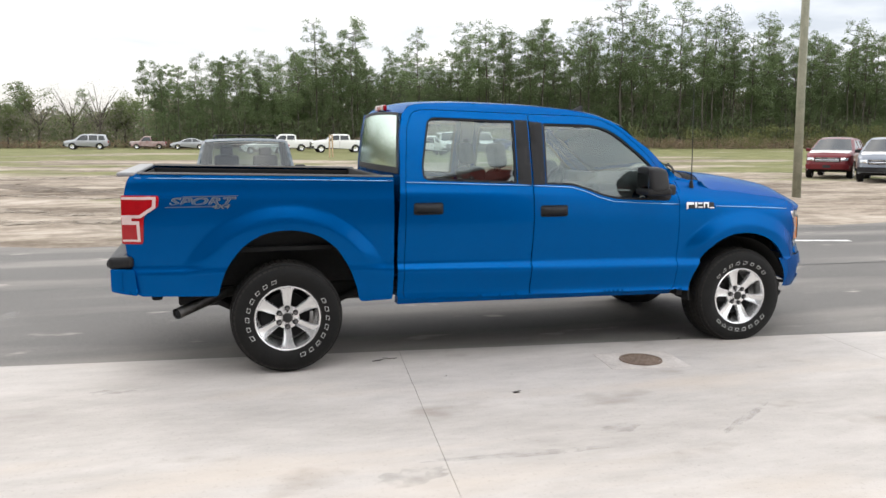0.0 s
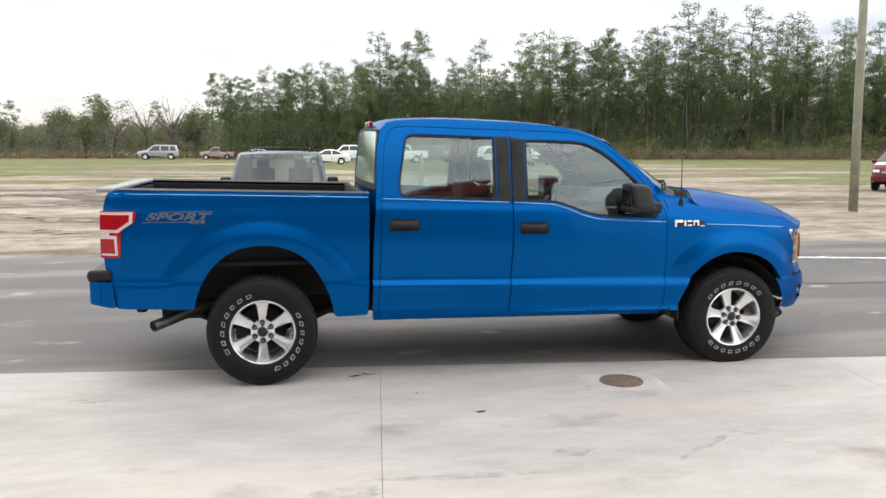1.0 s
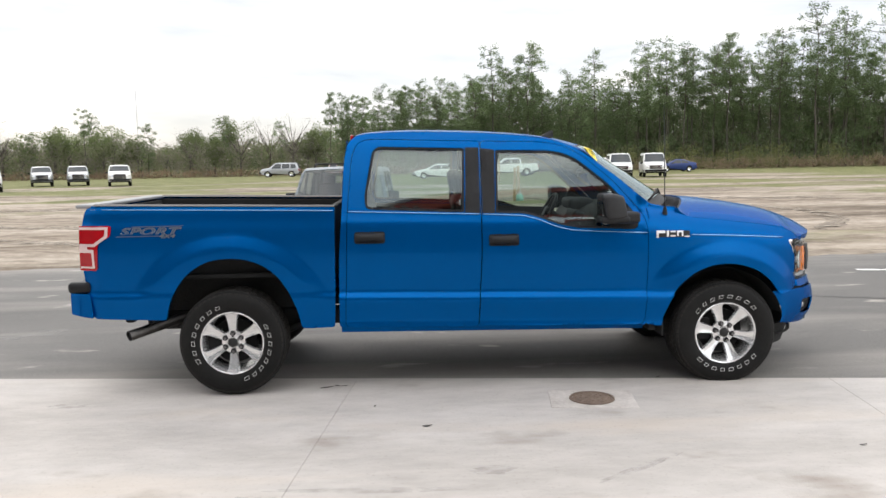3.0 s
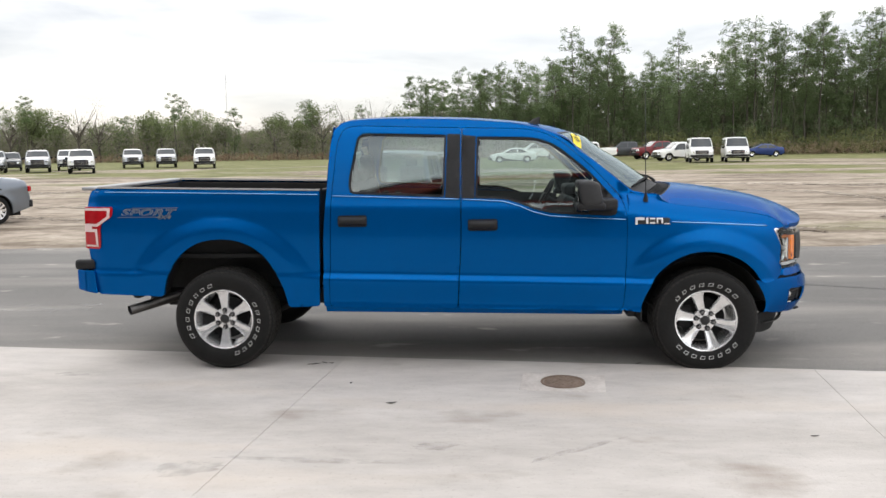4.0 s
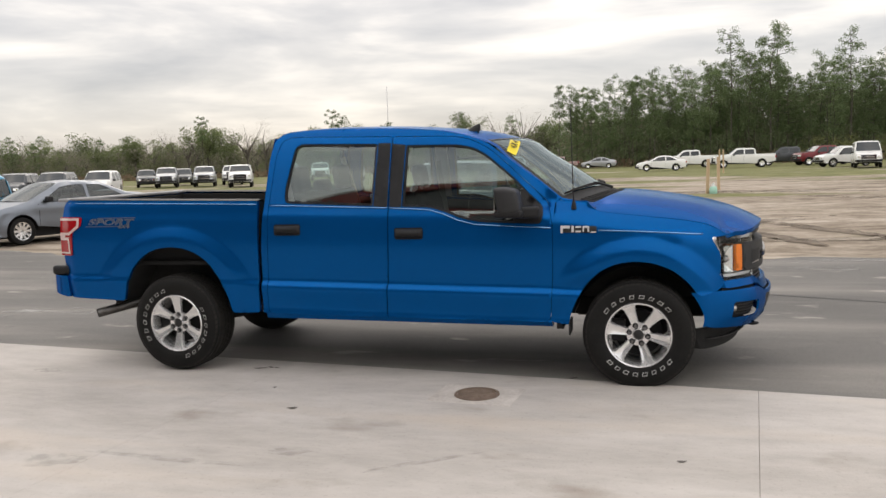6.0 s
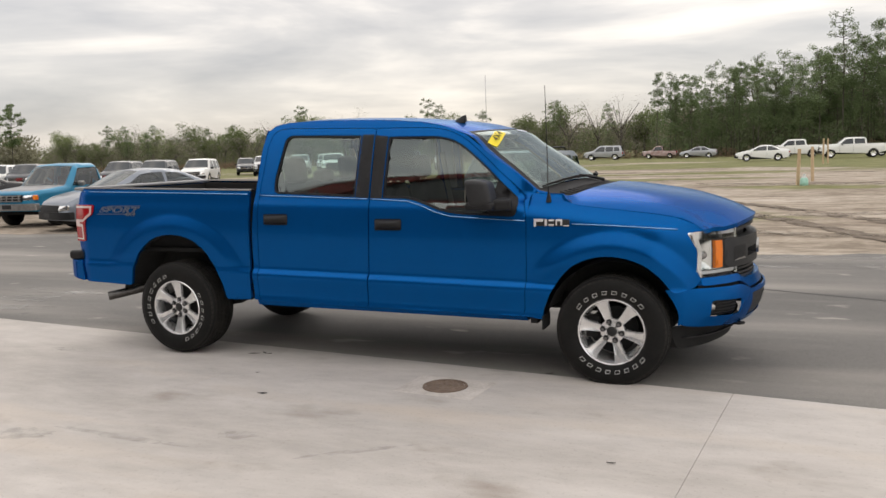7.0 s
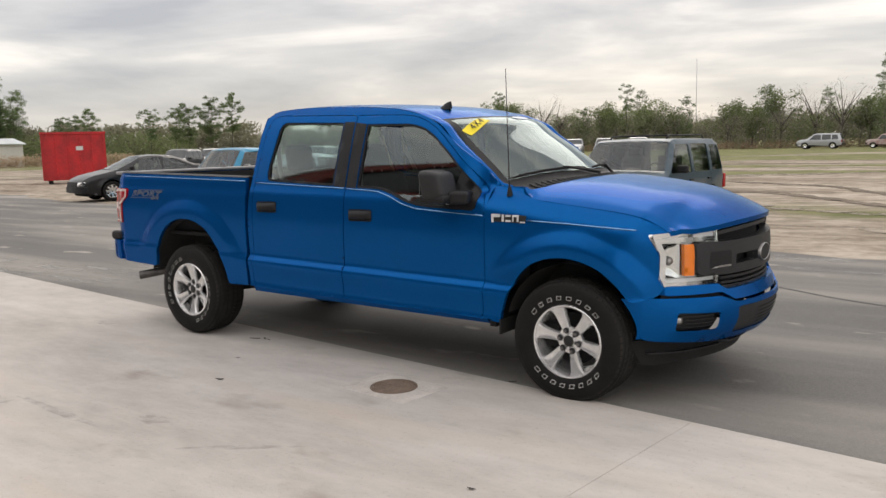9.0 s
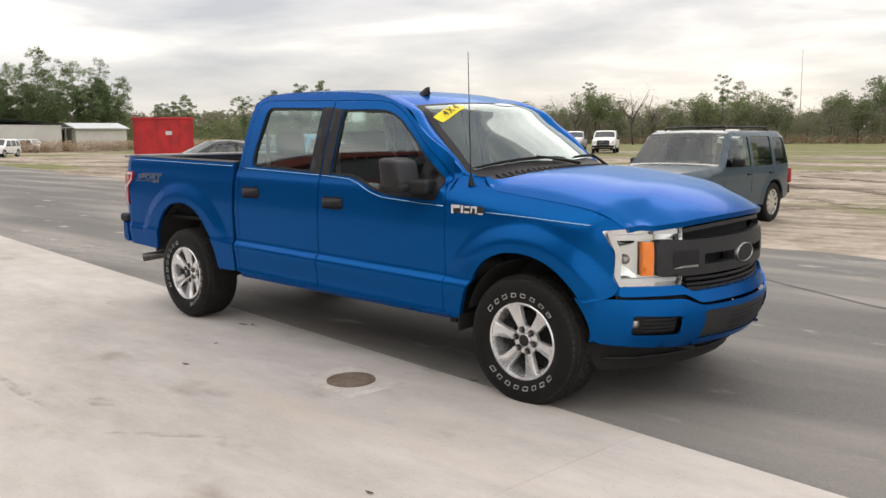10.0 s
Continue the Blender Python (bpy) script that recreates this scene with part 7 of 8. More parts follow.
def vehicle(kind, name, label, category, color, m, group="", glass=None, rims=None, spokes=6, detail=False, bonnet=None, trim=None, face="bars", lamps=True, rack=False):
    sp = SPECS[kind]
    car = thing(name, label, category, group, m)
    glass, rims = glass or FAR_GLASS, rims or ALLOY
    W, zb = sp["w"] / 2, sp["zb"]
    top = sp["top"]
    xr, xf = top[0][0], top[-1][0]
    wr, wf, r = sp["wheels"]
    ra = r + 0.055
    bottom_z = sp["rear"][1]
    sill = min(sp["rear"][1], sp["front"][1]) - 0.10
    arch = lambda cx: [(cx + ra * math.cos(a), r + ra * math.sin(a)) for a in [math.pi * k / 12 - 0.25 for k in range(0, 13)]]
    # smooth the top chain
    chain = []
    for i, p in enumerate(top):
        if 0 < i < len(top) - 1:
            a, b = Vector(top[i - 1]) - Vector(p), Vector(top[i + 1]) - Vector(p)
            rr = min(0.09, a.length * 0.3, b.length * 0.3)
            s, e = Vector(p) + a.normalized() * rr, Vector(p) + b.normalized() * rr
            for k in range(4):
                t = k / 3
                q = (1 - t) ** 2 * s + 2 * t * (1 - t) * Vector(p) + t * t * e
                chain.append((q.x, q.y, i if t > 0.5 else i - 1))
        else:
            chain.append((*p, min(i, len(top) - 2)))
    outline = [(sp["rear"][0], sp["rear"][1])] + [(x, z) for x, z, _ in chain] + [(sp["front"][0], sp["front"][1]), (wf + ra + 0.02, sill + 0.03)] + [q for q in arch(wf) if q[1] > sill] + [(wr + ra, sill)] + [q for q in arch(wr) if q[1] > sill] + [(wr - ra - 0.02, sill + 0.05)]
    pts = np.array([(x, z) for x, z, _ in chain])
    round_r = 0.10 if kind != "boxy" else 0.06

    def half(x, z):
        y = W
        tx = (x - xr) / (xf - xr)
        y -= 0.16 * max(0.0, (tx - 0.80) / 0.20) ** 2.2 + 0.09 * max(0.0, (0.14 - tx) / 0.14) ** 2.2
        y -= sp["tumble"] * max(0.0, (z - zb) / (max(p[1] for p in top) - zb)) ** 1.15
        y -= 0.05 * max(0.0, (zb - 0.42 - z) / 0.35) ** 1.5
        y += 0.012 * math.exp(-((z - zb + 0.10) / 0.05) ** 2)
        seg = pts[1:] - pts[:-1]
        rel = np.array((x, z)) - pts[:-1]
        t = np.clip((rel * seg).sum(1) / np.maximum(1e-9, (seg * seg).sum(1)), 0, 1)
        d = float(np.min(np.linalg.norm(rel - seg * t[:, None], axis=1)))
        if d < round_r:
            y -= round_r * 0.9 * (1 - math.sqrt(max(0.0, 1 - (1 - d / round_r) ** 2)))
        for cx in (wr, wf):
            q = math.hypot(x - cx, z - r)
            y += 0.018 * (1 - smoothstep(ra + 0.02, ra + 0.12, q))
        return y
    step = 0.07 if detail else 0.16
    body = bmesh.new()
    tmp = bpy.data.meshes.new("tmp")
    holes = [rounded(w, 0.04, 2) for w in sp["wins"]]
    for s in (-1, 1):
        b = sheet(outline, lambda x, z: Vector((x, s * half(x, z), z)), step, holes=holes, lip=(0, -s * 0.03, 0), outward=(0, s, 0))
        b.to_mesh(tmp)
        b.free()
        body.from_mesh(tmp)
    glass_segs = {g[0] for g in sp["glass"]}
    bed = sp.get("bed")
    screens = {g[0]: bmesh.new() for g in sp["glass"]}
    hood_bm = bmesh.new()
    n_across = 10
    hood_seg = {i for i in range(len(top) - 1) if top[i][0] > sp["glass"][1][1] * 0 + top[sp["glass"][1][1]][0] - 0.01 and i < len(top) - 3}
    for (x0, z0, k0), (x1, z1, k1) in zip(chain, chain[1:]):
        seg = k0
        mx = 0.5 * (x0 + x1)
        if bed and bed[0] < mx < bed[1]:
            continue
        target = screens[seg] if seg in glass_segs else hood_bm if (seg in hood_seg and bonnet) else body
        rows = []
        for x, z in ((x0, z0), (x1, z1)):
            h = half(x, z) - 0.0
            row = []
            for k in range(n_across + 1):
                t = 2 * k / n_across - 1
                bow = 0.05 * (1 - t * t) * (1 if z > zb else 0.3)
                push = 0.10 * (1 - t * t) * (1 if x > 0 else -1) if (z < zb + 0.05 and (x > xf - 0.6 or x < xr + 0.3)) or seg in glass_segs else 0
                row.append(target.verts.new((x + push * 0.7, t * h, z + (bow * 0.5 if abs(x1 - x0) > abs(z1 - z0) * 0.4 else 0))))
            rows.append(row)
        for k in range(n_across):
            target.faces.new((rows[0][k], rows[1][k], rows[1][k + 1], rows[0][k + 1])).smooth = True
    # front and rear lower faces
    for (xa, za), (xb, zb2) in (((chain[-1][0], chain[-1][1]), sp["front"]), ((chain[0][0], chain[0][1]), sp["rear"])):
        rows = []
        for x, z in ((xa, za), (xb, zb2)):
            h = half(x, max(z, 0.45))
            rows.append([body.verts.new((x + 0.07 * (1 - t * t) * (1 if x > 0 else -1), t * h, z)) for t in [2 * k / n_across - 1 for k in range(n_across + 1)]])
        for k in range(n_across):
            body.faces.new((rows[0][k], rows[1][k], rows[1][k + 1], rows[0][k + 1])).smooth = True
    if bed:
        for s in (-1, 1):
            z = top[1][1]
            b = box(bed[1] - bed[0], 0.10, 0.02, Matrix.Translation(((bed[0] + bed[1]) / 2, s * (W - 0.12), z - 0.01)))
            b.to_mesh(tmp)
            b.free()
            body.from_mesh(tmp)
    bmesh.ops.remove_doubles(body, verts=body.verts, dist=0.006)
    part("body", body, color, car)
    if bed:
        x0, x1, z0 = bed
        bm = bmesh.new()
        box_into(bm, x1 - x0, 2 * W - 0.3, 0.03, Matrix.Translation(((x0 + x1) / 2, 0, z0)))
        for s in (-1, 1):
            box_into(bm, x1 - x0, 0.03, top[1][1] - z0, Matrix.Translation(((x0 + x1) / 2, s * (W - 0.17), (z0 + top[1][1]) / 2)))
        box_into(bm, 0.03, 2 * W - 0.3, top[1][1] - z0, Matrix.Translation((x1, 0, (z0 + top[1][1]) / 2)))
        part("bed_liner", bm, DARK, car)
    if bonnet:
        part("bonnet", hood_bm, bonnet, car)
    else:
        hood_bm.free()
    bpy.data.meshes.remove(tmp)
    for (g, _), nm in zip(sp["glass"], ("rear_screen", "windscreen")):
        part(nm, screens[g], glass, car)
    for w in holes:
        for s in (-1, 1):
            part("side_window", sheet(edge_grow(w, 0.004), lambda x, z: Vector((x, s * (half(x, z) - 0.012), z)), max(step, 0.12), outward=(0, s, 0)), glass, car)
    for cx in (wr, wf):
        for s in (-1, 1):
            car_wheel(car, pose(cx, s * (W - 0.05), r, 0, 0, 0 if s < 0 else 180), r, rims, spokes, detail)
            bm = grid_surface(lambda u, v: Vector((cx + (ra + 0.01) * math.cos(math.pi * u), s * (W - 0.03 - 0.35 * v), r + (ra + 0.01) * math.sin(math.pi * u))), 12, 1)
            part("wheel_liner", bm, DARK, car)
    bm = box(xf - xr - 0.5, 2 * W - 0.35, 0.30, Matrix.Translation(((xf + xr) / 2, 0, sill + 0.14)))
    part("underbody", bm, DARK, car)
    # cabin block: seats and dash in the dark
    gz = max(p[1] for p in top)
    if detail:
        sx = top[sp["glass"][1][1]][0]
        for s in (-1, 1):
            part("seat", box(0.14, 0.46, 0.62, pose(sx - 1.25, s * 0.36, zb + 0.05, 0, -14, 0), 0.05), SEAT, car)
            part("head_rest", box(0.09, 0.24, 0.16, pose(sx - 1.36, s * 0.36, zb + 0.42, 0, -10, 0), 0.035), SEAT, car)
        part("dashboard", box(0.4, 1.3, 0.22, Matrix.Translation((sx - 0.35, 0, zb - 0.02)), 0.06), TRIM_IN, car)
        part("steering_wheel", lathe([(0.16, -0.012), (0.185, -0.012), (0.185, 0.012), (0.16, 0.012), (0.16, -0.012)], 24), BLACK_PLASTIC, car).matrix_basis = pose(sx - 0.68, 0.36, zb + 0.06, 0, 25, 90)
        part("cabin_floor", box(2.4, 1.4, 0.05, Matrix.Translation((sx - 1.2, 0, zb - 0.30))), DARK, car)
    nose_z = top[-2][1]
    hw = half(xf - 0.15, nose_z - 0.1)
    zl = nose_z - 0.13
    lamp_h = 0.17 if kind in ("pickup", "van", "suv") else 0.12
    fx = lambda y, z: xf - 0.055 + 0.10 * (1 - (y / W) ** 2) - (0.16 * (abs(y) / W) ** 6) + (0.02 if z < zl else 0)
    fpatch = lambda off: (lambda y, z: Vector((fx(y, z) + off, y, z)))
    tr = trim or BLACK_PLASTIC
    drop = 0.30 if kind == "pickup" else 0.22 if kind == "van" else lamp_h * 0.9   # how far the grille reaches down
    gr = part("grille", sheet(rounded([(-hw * 0.60, zl - drop), (hw * 0.60, zl - drop), (hw * 0.60, zl + lamp_h * 0.6), (-hw * 0.60, zl + lamp_h * 0.6)], 0.03), fpatch(0.02), 0.12, lip=(-0.08, 0, 0), outward=(1, 0, 0)), BLACK_PLASTIC, car)
    if face == "bars":
        for k in range(3):
            z = zl - drop * 0.68 + k * drop * 0.55
            part("grille_bar", sheet([(-hw * 0.56, z - 0.016), (hw * 0.56, z - 0.016), (hw * 0.56, z + 0.016), (-hw * 0.56, z + 0.016)], fpatch(0.03), 0.15, outward=(1, 0, 0)), CHROME, gr)
    elif face == "grid":
        for k in range(5):
            y = -hw * 0.50 + k * hw * 0.25
            part("grille_bar", sheet([(y - 0.02, zl - lamp_h * 0.8), (y + 0.02, zl - lamp_h * 0.8), (y + 0.02, zl + lamp_h * 0.5), (y - 0.02, zl + lamp_h * 0.5)], fpatch(0.03), 0.15, outward=(1, 0, 0)), STEEL, gr)
        for k in range(3):
            z = zl - lamp_h * 0.75 + k * lamp_h * 0.6
            part("grille_bar", sheet([(-hw * 0.58, z - 0.012), (hw * 0.58, z - 0.012), (hw * 0.58, z + 0.012), (-hw * 0.58, z + 0.012)], fpatch(0.031), 0.15, outward=(1, 0, 0)), STEEL, gr)
    for s in (-1, 1):
        part("headlamp", sheet(rounded([(s * hw * 0.64, zl - lamp_h * 0.6), (s * hw * 0.97, zl - lamp_h * 0.4), (s * hw * 0.97, zl + lamp_h * 0.55), (s * hw * 0.64, zl + lamp_h * 0.5)], 0.02), fpatch(0.012), 0.08, lip=(-0.1, 0, 0), outward=(1, 0, 0)), REFLECTOR, car)
        rz = min(zb, top[1][1] - 0.05)
        part("tail_lamp", box(0.10, 0.16, 0.28 if kind != "sedan" else 0.14, Matrix.Translation((xr + 0.04, s * (half(xr + 0.1, rz) - 0.06), rz - 0.10)), 0.02), RED_LENS, car)
        mx = top[sp["glass"][1][1]][0] - 0.42
        part("door_mirror", box(0.11, 0.20, 0.14, Matrix.Translation((mx, s * (half(mx, zb + 0.08) + 0.10), zb + 0.13)), 0.035), tr, car)
    low = sp["front"][1]
    part("front_bumper", sheet(rounded([(-W * 0.93, low + 0.02), (W * 0.93, low + 0.02), (W * 0.93, low + 0.20), (-W * 0.93, low + 0.20)], 0.03), fpatch(0.05), 0.12, lip=(-0.12, 0, 0), outward=(1, 0, 0)), tr if face != "chrome" else CHROME, car)
    part("plate_bar", box(0.012, 0.30, 0.11, Matrix.Translation((xf + 0.11, 0, low + 0.12))), GRAIN_PLASTIC, car)
    part("rear_bumper", box(0.12, 2 * W * 0.92, 0.18, Matrix.Translation((xr + 0.0, 0, bottom_z + 0.10)), 0.03), tr, car)
    # door seams and handles
    for s in (-1, 1):
        seams = sorted({w[0][0] for w in sp["wins"]} | {max(p[0] for p in sp["wins"][-1]) + 0.05})
        for x in seams[(1 if len(sp["wins"]) > 1 else 0):]:
            part("door_seam", sheet([(x - 0.006, sill + 0.12), (x + 0.006, sill + 0.12), (x + 0.006, zb + 0.03), (x - 0.006, zb + 0.03)], lambda a, b: Vector((a, s * (half(a, b) + 0.002), b)), 0.2, outward=(0, s, 0)), GAP, car)
        if detail:
            for w in sp["wins"][-2:]:
                hx = w[0][0] + 0.12
                part("door_handle", box(0.16, 0.03, 0.035, Matrix.Translation((hx, s * (half(hx, zb - 0.08) + 0.012), zb - 0.08)), 0.01), tr, car)
    if rack:
        for s in (-1, 1):
            part("roof_rail", tube([(-1.6, s * 0.55, gz + 0.01), (-1.5, s * 0.55, gz + 0.07), (0.05, s * 0.55, gz + 0.07), (0.15, s * 0.55, gz + 0.01)], 0.014, 8), BLACK_PLASTIC, car)
        for x in (-1.2, -0.25):
            part("roof_bar", tube([(x, -0.58, gz + 0.075), (x, 0.58, gz + 0.075)], 0.014, 8), BLACK_PLASTIC, car)
    return car


WHITE = paint("white", (0.74, 0.74, 0.72), 0.0, 0.4)
SILVER = paint("silver", (0.36, 0.37, 0.385), 0.6, 0.35)
GREY = paint("grey", (0.20, 0.222, 0.255), 0.6, 0.3)
DKGREY = paint("dark_grey", (0.055, 0.06, 0.065), 0.5, 0.35)
BLACKP = paint("black", (0.008, 0.008, 0.009), 0.2, 0.3)
TEAL = paint("teal", (0.02, 0.21, 0.36), 0.2, 0.38)
SLATE = paint("slate", (0.046, 0.076, 0.098), 0.25, 0.42)
REDP = paint("red", (0.13, 0.006, 0.010), 0.3, 0.35)
DULL_RED = material("faded_red", (0.24, 0.11, 0.10), 0.7, vary=0.5, scale=3, second=(0.46, 0.40, 0.38))
NAVYP = paint("navy", (0.015, 0.035, 0.14), 0.4, 0.35)


def build_vehicles():
    vehicle("boxy", "station_wagon", "slate grey boxy four-door off-roader with a roof rack, on the sand", "SUV", SLATE, pose(0.133, 9.04, -0.02, 0, 0, -92.7), glass=TINT, detail=True, spokes=10, rack=True)
    vehicle("sedan", "sedan_car", "silver-grey compact sedan with dark grille on the asphalt", "car", GREY, pose(-10.95, 11.0, 0, 0, 0, -110) @ Matrix.Diagonal((1, 1, 1.02, 1)), glass=TINT, detail=True, spokes=10, face="none")
    vehicle("sedan", "sedan_car", "glossy black sedan parked at the asphalt edge", "car", BLACKP, pose(-19.7, 12.2, 0, 0, 0, -103) @ Matrix.Diagonal((1.03, 1.03, 1.05, 1)), glass=TINT, detail=True, spokes=8, face="none")
    old = vehicle("old_pickup", "small_pickup", "turquoise old small pickup with amber corner lamps", "pickup truck", TEAL, pose(-14.3, 11.9, 0, 0, 0, -85), glass=TINT, detail=True, spokes=6, face="grid", trim=STEEL, bonnet=material("faded_bonnet", (0.16, 0.165, 0.17), 0.55, vary=0.2, scale=2, second=(0.34, 0.34, 0.34)))
    for y in (-0.77, 0.77):
        part("corner_lamp", box(0.10, 0.12, 0.13, Matrix.Translation((2.12, y, 0.80)), 0.02), AMBER, old)
    # row of new pickups and SUVs facing the road
    row = vehicle("pickup", "parked_pickup", "new silver crew-cab pickup in a row on the grass", "pickup truck", SILVER, pose(-41.4, 63.3, 0, 0, 0, -60), "row of pickups")
    for x, y, h in ((-37.6, 63.7, -62), (-34.5, 76.1, -66), (-31.1, 76.4, -68)):
        copy_thing(row, pose(x, y, 0, 0, 0, h))
    white = vehicle("pickup", "parked_pickup", "new white crew-cab pickup in a row on the grass", "pickup truck", WHITE, pose(-30.95, 58.3, 0, 0, 0, -64), "row of pickups")
    copy_thing(white, pose(-25.2, 71.0, 0, 0, 0, -71))
    copy_thing(white, pose(-37.6, 69.0, 0, 0, 0, -62))
    dk = vehicle("suv", "parked_suv", "dark grey SUV standing in the row", "SUV", DKGREY, pose(-44.5, 71.1, 0, 0, 0, -60), "row of SUVs")
    for x, y, h in ((-46.5, 67.5, -57), (-34.0, 39.0, -66), (-36.3, 38.2, -66), (-43.0, 36.5, -60), (-44.5, 32.5, -60)):
        copy_thing(dk, pose(x, y, 0, 0, 0, h))
    ws = vehicle("suv", "parked_suv", "white SUV standing in the row", "SUV", WHITE, pose(-33.3, 42.7, 0, 0, 0, -66), "row of SUVs")
    copy_thing(ws, pose(-46.6, 37.2, 0, 0, 0, -60))
    copy_thing(ws, pose(-80.0, 26.8, 0, 0, 0, -45))
    copy_thing(ws, pose(-108.0, 41.0, 0, 0, 0, 20))
    # far side
    vehicle("suv", "parked_suv", "silver SUV on the far grass, side on", "SUV", SILVER, pose(-15.6, 106.2, 0, 0, 0, 180) @ Matrix.Diagonal((1.10, 1.05, 1.08, 1)), "far cars", trim=BLACK_PLASTIC)
    vehicle("sedan", "sedan_car", "silver sedan on the far grass, side on", "car", SILVER, pose(-3.2, 104.4, 0, 0, 0, 180), "far cars")
    vehicle("old_pickup", "old_truck", "faded maroon and white old pickup on the far grass", "pickup truck", DULL_RED, pose(-8.4, 107.5, 0, 0, 0, 180), "far cars", bonnet=WHITE)
    vehicle("sedan", "hatchback_car", "white low hatchback on the far grass", "car", WHITE, pose(4.5, 75.3, 0, 0, 0, 184), "far cars")
    wp = vehicle("pickup", "parked_pickup", "white crew-cab pickup side on, far across the grass", "pickup truck", WHITE, pose(7.7, 88.5, 0, 0, 0, 182), "far white pickups")
    copy_thing(wp, pose(12.5, 80.5, 0, 0, 0, 182))
    vehicle("pickup", "parked_pickup", "dark grey pickup with a rack, behind the white ones", "pickup truck", DKGREY, pose(17.6, 86.5, 0, 0, 0, 176), "far cars")
    vehicle("pickup", "parked_pickup", "red pickup on the far grass", "pickup truck", REDP, pose(20.2, 82.5, 0, 0, 0, 200), "far cars")
    vehicle("suv", "parked_suv", "white SUV beside the vans", "SUV", WHITE, pose(20.0, 72.0, 0, 0, 0, 196), "far cars")
    van = vehicle("van", "white_van", "white cargo van facing the road", "van", WHITE, pose(20.3, 65.6, 0, 0, 0, -99), "pair of vans")
    copy_thing(van, pose(23.4, 65.8, 0, 0, 0, -101))
    vehicle("sedan", "hatchback_car", "dark blue hatchback at the wood's edge", "car", NAVYP, pose(32.5, 87.0, 0, 0, 0, 185), "far cars")
    # two small SUVs beyond the pole, with white film on the bonnet
    vehicle("crossover", "small_suv", "dark red small SUV with white protective film on its bonnet", "SUV", REDP, pose(25.1, 22.6, 0, 0, 0, -140), "new small SUVs", bonnet=WHITE, detail=True, trim=REDP)
    vehicle("crossover", "small_suv", "grey small SUV with white protective film on its bonnet", "SUV", GREY, pose(24.6, 19.3, 0, 0, 0, -138), "new small SUVs", bonnet=WHITE, detail=True)


build_vehicles()


# ---- lot furniture ----
def build_lot():
    pole_wood = material("weathered_pole", (0.17, 0.175, 0.125), 0.9, vary=0.2, scale=2.5, bump=0.5, bump_scale=40, second=(0.30, 0.29, 0.22))
    solo("utility_pole", tube([(0, 0, -0.1), (0, 0, 3), (0.03, 0, 9.5)], [0.120, 0.112, 0.09], 14), pole_wood, "weathered grey-green wooden utility pole", "utility pole", m=pose(15.40, 12.93, 0, 0, -0.9, 0))
    red = material("dumpster_red", (0.22, 0.010, 0.012), 0.6, vary=0.3, scale=1.2, bump=0.1, bump_scale=30, second=(0.58, 0.016, 0.02))
    d = thing("roll_off_dumpster", "tall red steel roll-off dumpster with dark open top", "dumpster", m=pose(-37.6, 20.2, 0, 0, 0, 62) @ Matrix.Diagonal((0.70, 0.6, 1.1, 1)))
    bm = bmesh.new()
    box_into(bm, 4.6, 0.06, 2.35, Matrix.Translation((0, -1.1, 1.35)))
    box_into(bm, 4.6, 0.06, 2.35, Matrix.Translation((0, 1.1, 1.35)))
    box_into(bm, 0.06, 2.2, 2.35, Matrix.Translation((2.3, 0, 1.35)))
    box_into(bm, 0.06, 2.2, 2.35, Matrix.Translation((-2.3, 0, 1.35)))
    box_into(bm, 4.6, 2.2, 0.06, Matrix.Translation((0, 0, 0.2)))
    part("body", bm, red, d)
    for k in range(6):
        part("rib", box(0.10, 0.08, 2.3, Matrix.Translation((-2.2 + 0.88 * k, -1.16, 1.35)), 0.01), red, d)
    part("rim_rail", box(4.75, 0.14, 0.12, Matrix.Translation((0, -1.14, 2.5)), 0.02), red, d)
    part("rim_rail", box(4.75, 0.14, 0.12, Matrix.Translation((0, 1.14, 2.5)), 0.02), red, d)
    part("notice", box(0.5, 0.01, 0.2, Matrix.Translation((0.4, -1.22, 1.75))), WHITE_LETTER, d, "small white notice")
    for x in (-1.8, 1.8):
        part("skid", box(0.3, 2.0, 0.2, Matrix.Translation((x, 0, 0.1))), DARK, d)
    stake_wood = material("raw_timber", (0.42, 0.30, 0.18), 0.85, vary=0.15, scale=8, bump=0.2, bump_scale=60, second=(0.52, 0.39, 0.25))
    for x, y, h, r in ((5.86, 27.4, 1.45, 2), (6.55, 30.9, 1.5, -1.5), (8.7, 60, 1.9, 1), (9.1, 61, 1.9, -1)):
        bm = box(0.10, 0.10, h, Matrix.Translation((0, 0, h / 2 - 0.05)), 0.008, 1)
        solo("timber_stake", bm, stake_wood, "raw square timber stake upright in the sand", "stake", "timber stakes", m=pose(x, y, -0.03, r, r * 0.5, 20))
    jug = thing("plastic_jug", "white jug with a pale green body beside a stake", "jug", m=pose(6.08, 27.3, -0.01))
    part("body", lathe([(0.0, 0.0), (0.13, 0.0), (0.15, 0.03), (0.15, 0.22), (0.10, 0.30)], 18, "z"), material("mint_plastic", (0.35, 0.60, 0.50), 0.5, vary=0.1), jug)
    part("neck", lathe([(0.10, 0.30), (0.05, 0.38), (0.045, 0.44), (0.0, 0.44)], 18, "z"), WHITE_LETTER, jug)
    # long pale sheds
    shed_wall = material("shed_metal", (0.55, 0.54, 0.50), 0.6, metal=0.1, vary=0.1, scale=0.4, bump=0.2, bump_scale=10)
    shed_roof = material("shed_roof", (0.50, 0.53, 0.54), 0.5, metal=0.3, vary=0.1, scale=0.5)
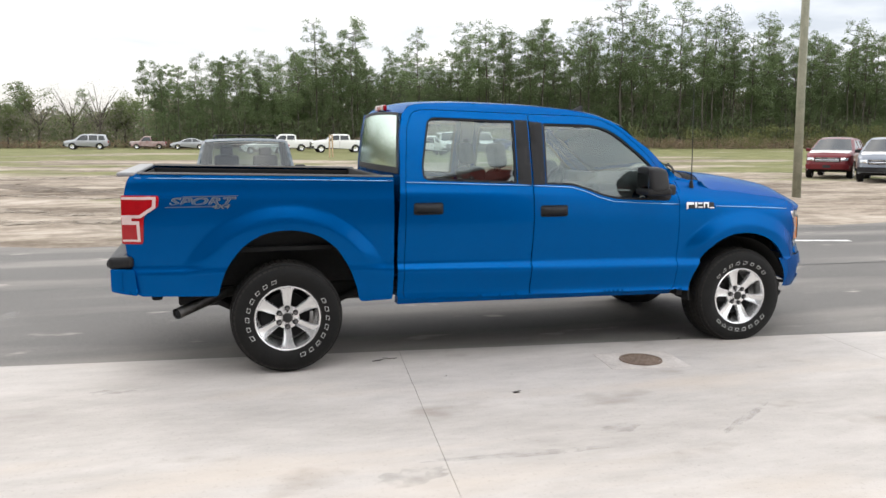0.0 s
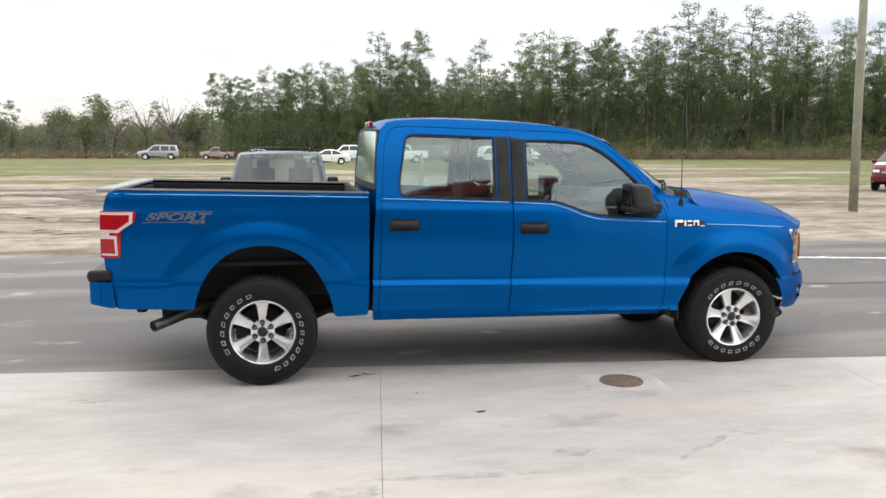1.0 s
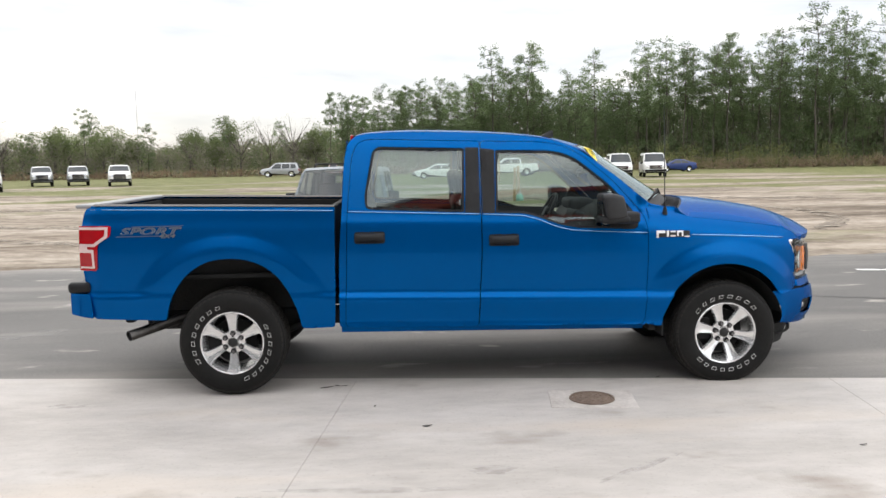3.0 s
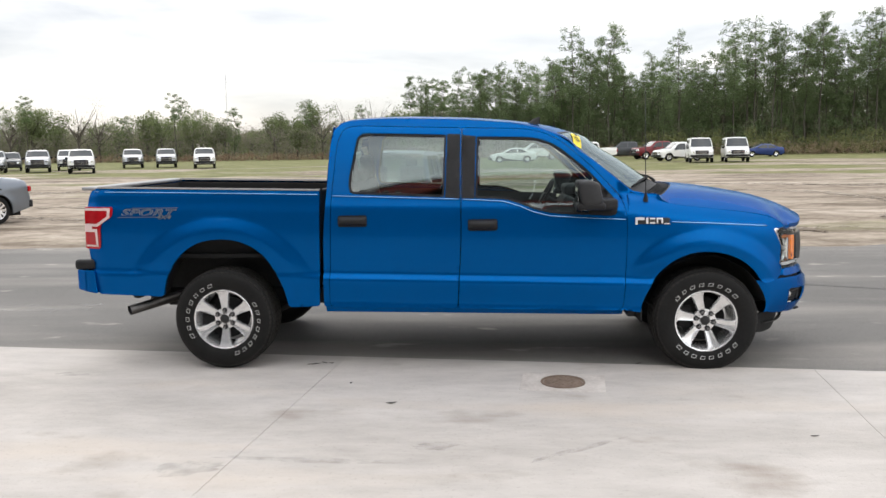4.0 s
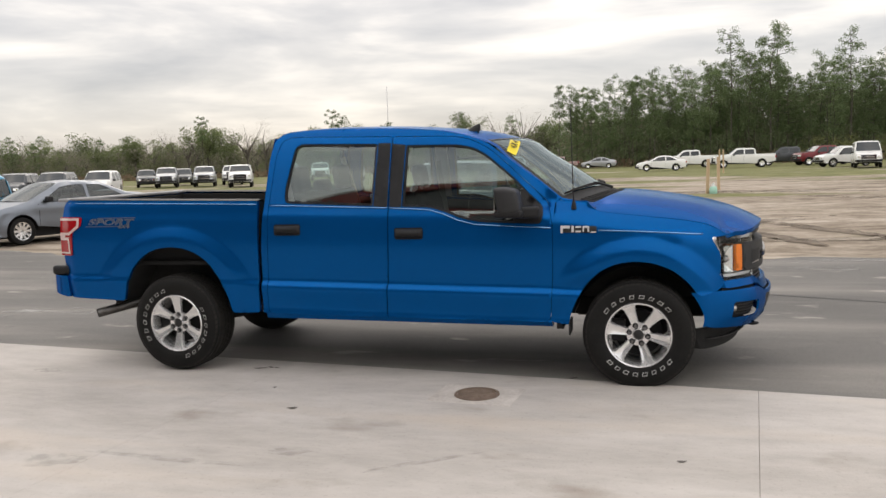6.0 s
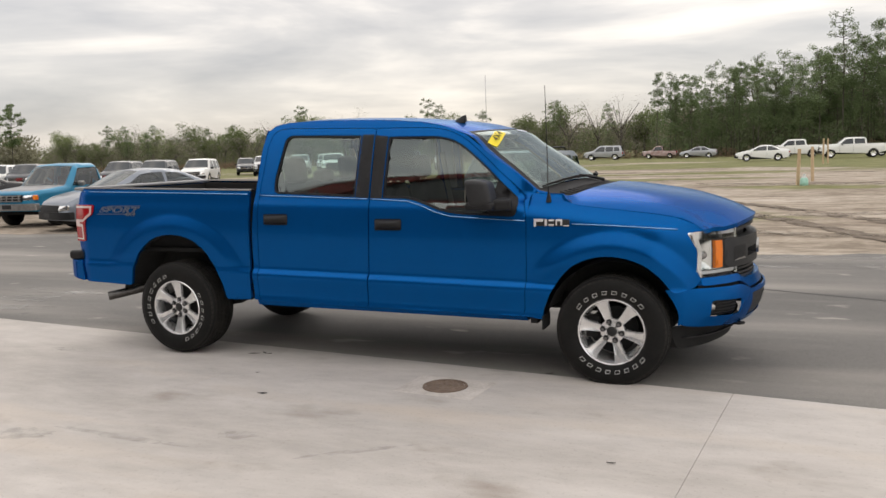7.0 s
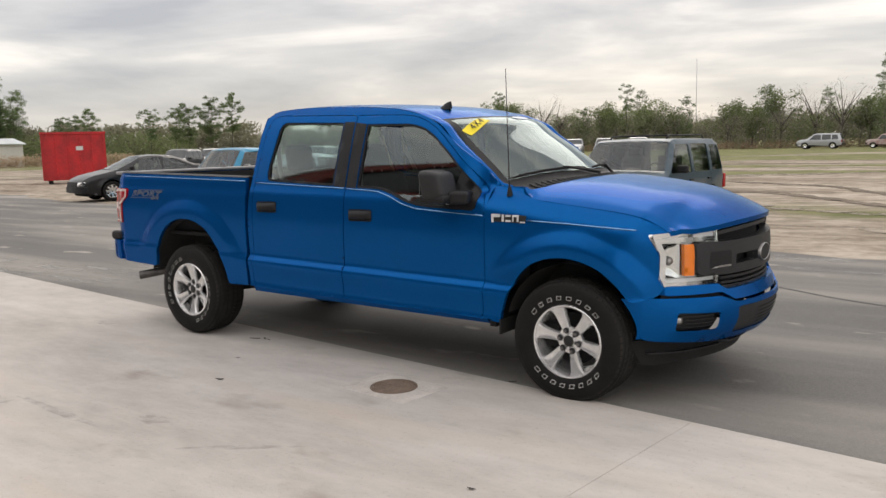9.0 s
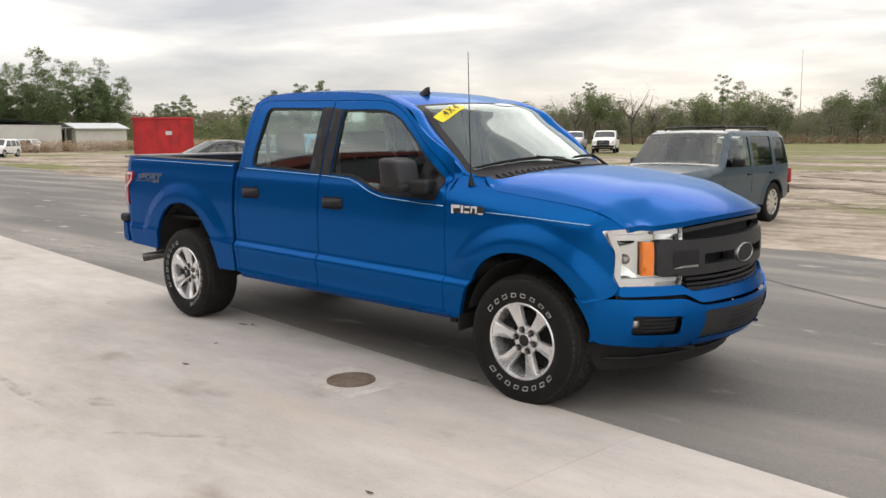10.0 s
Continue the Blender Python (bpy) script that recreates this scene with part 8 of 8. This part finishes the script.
    for x, y, L, D, h, yaw, lab in ((-117.0, 36.4, 14, 18.8, 3.7, -90, "long tan metal shed beyond the lot"), (-113.3, 51.7, 7.5, 6, 3.1, 0, "low white metal shed beyond the lot")):
        s = thing("metal_shed", lab, "shed", "far sheds", m=pose(x, y, 0, 0, 0, yaw + 90))
        part("wall", box(L, D, h, Matrix.Translation((0, 0, h / 2))), shed_wall, s)
        bm = bmesh.new()
        pr = [(-D / 2 - 0.4, h), (0, h + 0.8), (D / 2 + 0.4, h), (D / 2 + 0.4, h + 0.15), (0, h + 0.95), (-D / 2 - 0.4, h + 0.15)]
        a = [bm.verts.new((-L / 2 - 0.3, y2, z2)) for y2, z2 in pr]
        b = [bm.verts.new((L / 2 + 0.3, y2, z2)) for y2, z2 in pr]
        for k in range(6):
            bm.faces.new((a[k], a[(k + 1) % 6], b[(k + 1) % 6], b[k]))
        part("roof", bm, shed_roof, s)
        if L < 8:
            part("bay_roof", box(2.6, 5.0, 0.14, Matrix.Translation((-L / 2 - 1.2, 0, h + 0.25))), shed_roof, s)
            # near-black back paints the shade inside the open bay
            part("bay_back", box(2.5, 0.1, h, Matrix.Translation((-L / 2 - 1.2, 1.2, h / 2))), DARK, s)
            for k in (0.2, 1.2, 2.3):
                part("bay_post", box(0.16, 0.16, h + 0.2, Matrix.Translation((-L / 2 - k, -2.3, h / 2 + 0.1))), pole_wood, s)
    # lattice mast far behind the wood
    solo("radio_mast", tube([(0, 0, 0), (0, 0, 29)], [0.16, 0.10], 6), material("galvanised", (0.45, 0.45, 0.46), 0.6, vary=0.1), "slender grey radio mast behind the wood", "mast", m=pose(-89.8, 281.6, 0))


build_lot()


# ---- the showroom wall behind the camera, seen in the glass and paint ----
def build_hall():
    bay = material("hall_dark_glazing", (0.06, 0.062, 0.066), 0.3, vary=0.08, scale=0.3)
    hall = tagged(new("wall_south"), "hall wall of dark glazed bays under a red fascia", "wall", kind="structure")
    for k in range(13):
        part("panel", box(3.96, 0.2, 8.28, pose(-42.7 + 4 * k, -14.5, 4.14)), bay, hall)
    part("fascia", box(52.2, 0.5, 0.50, Matrix.Translation((-18.7, -14.4, 8.54)), 0.03), material("red_fascia", (0.26, 0.032, 0.02), 0.5, vary=0.06, scale=0.5), hall)
    part("coping", box(52.4, 0.6, 0.12, Matrix.Translation((-18.7, -14.45, 8.86)), 0.02), STEEL, hall)


build_hall()
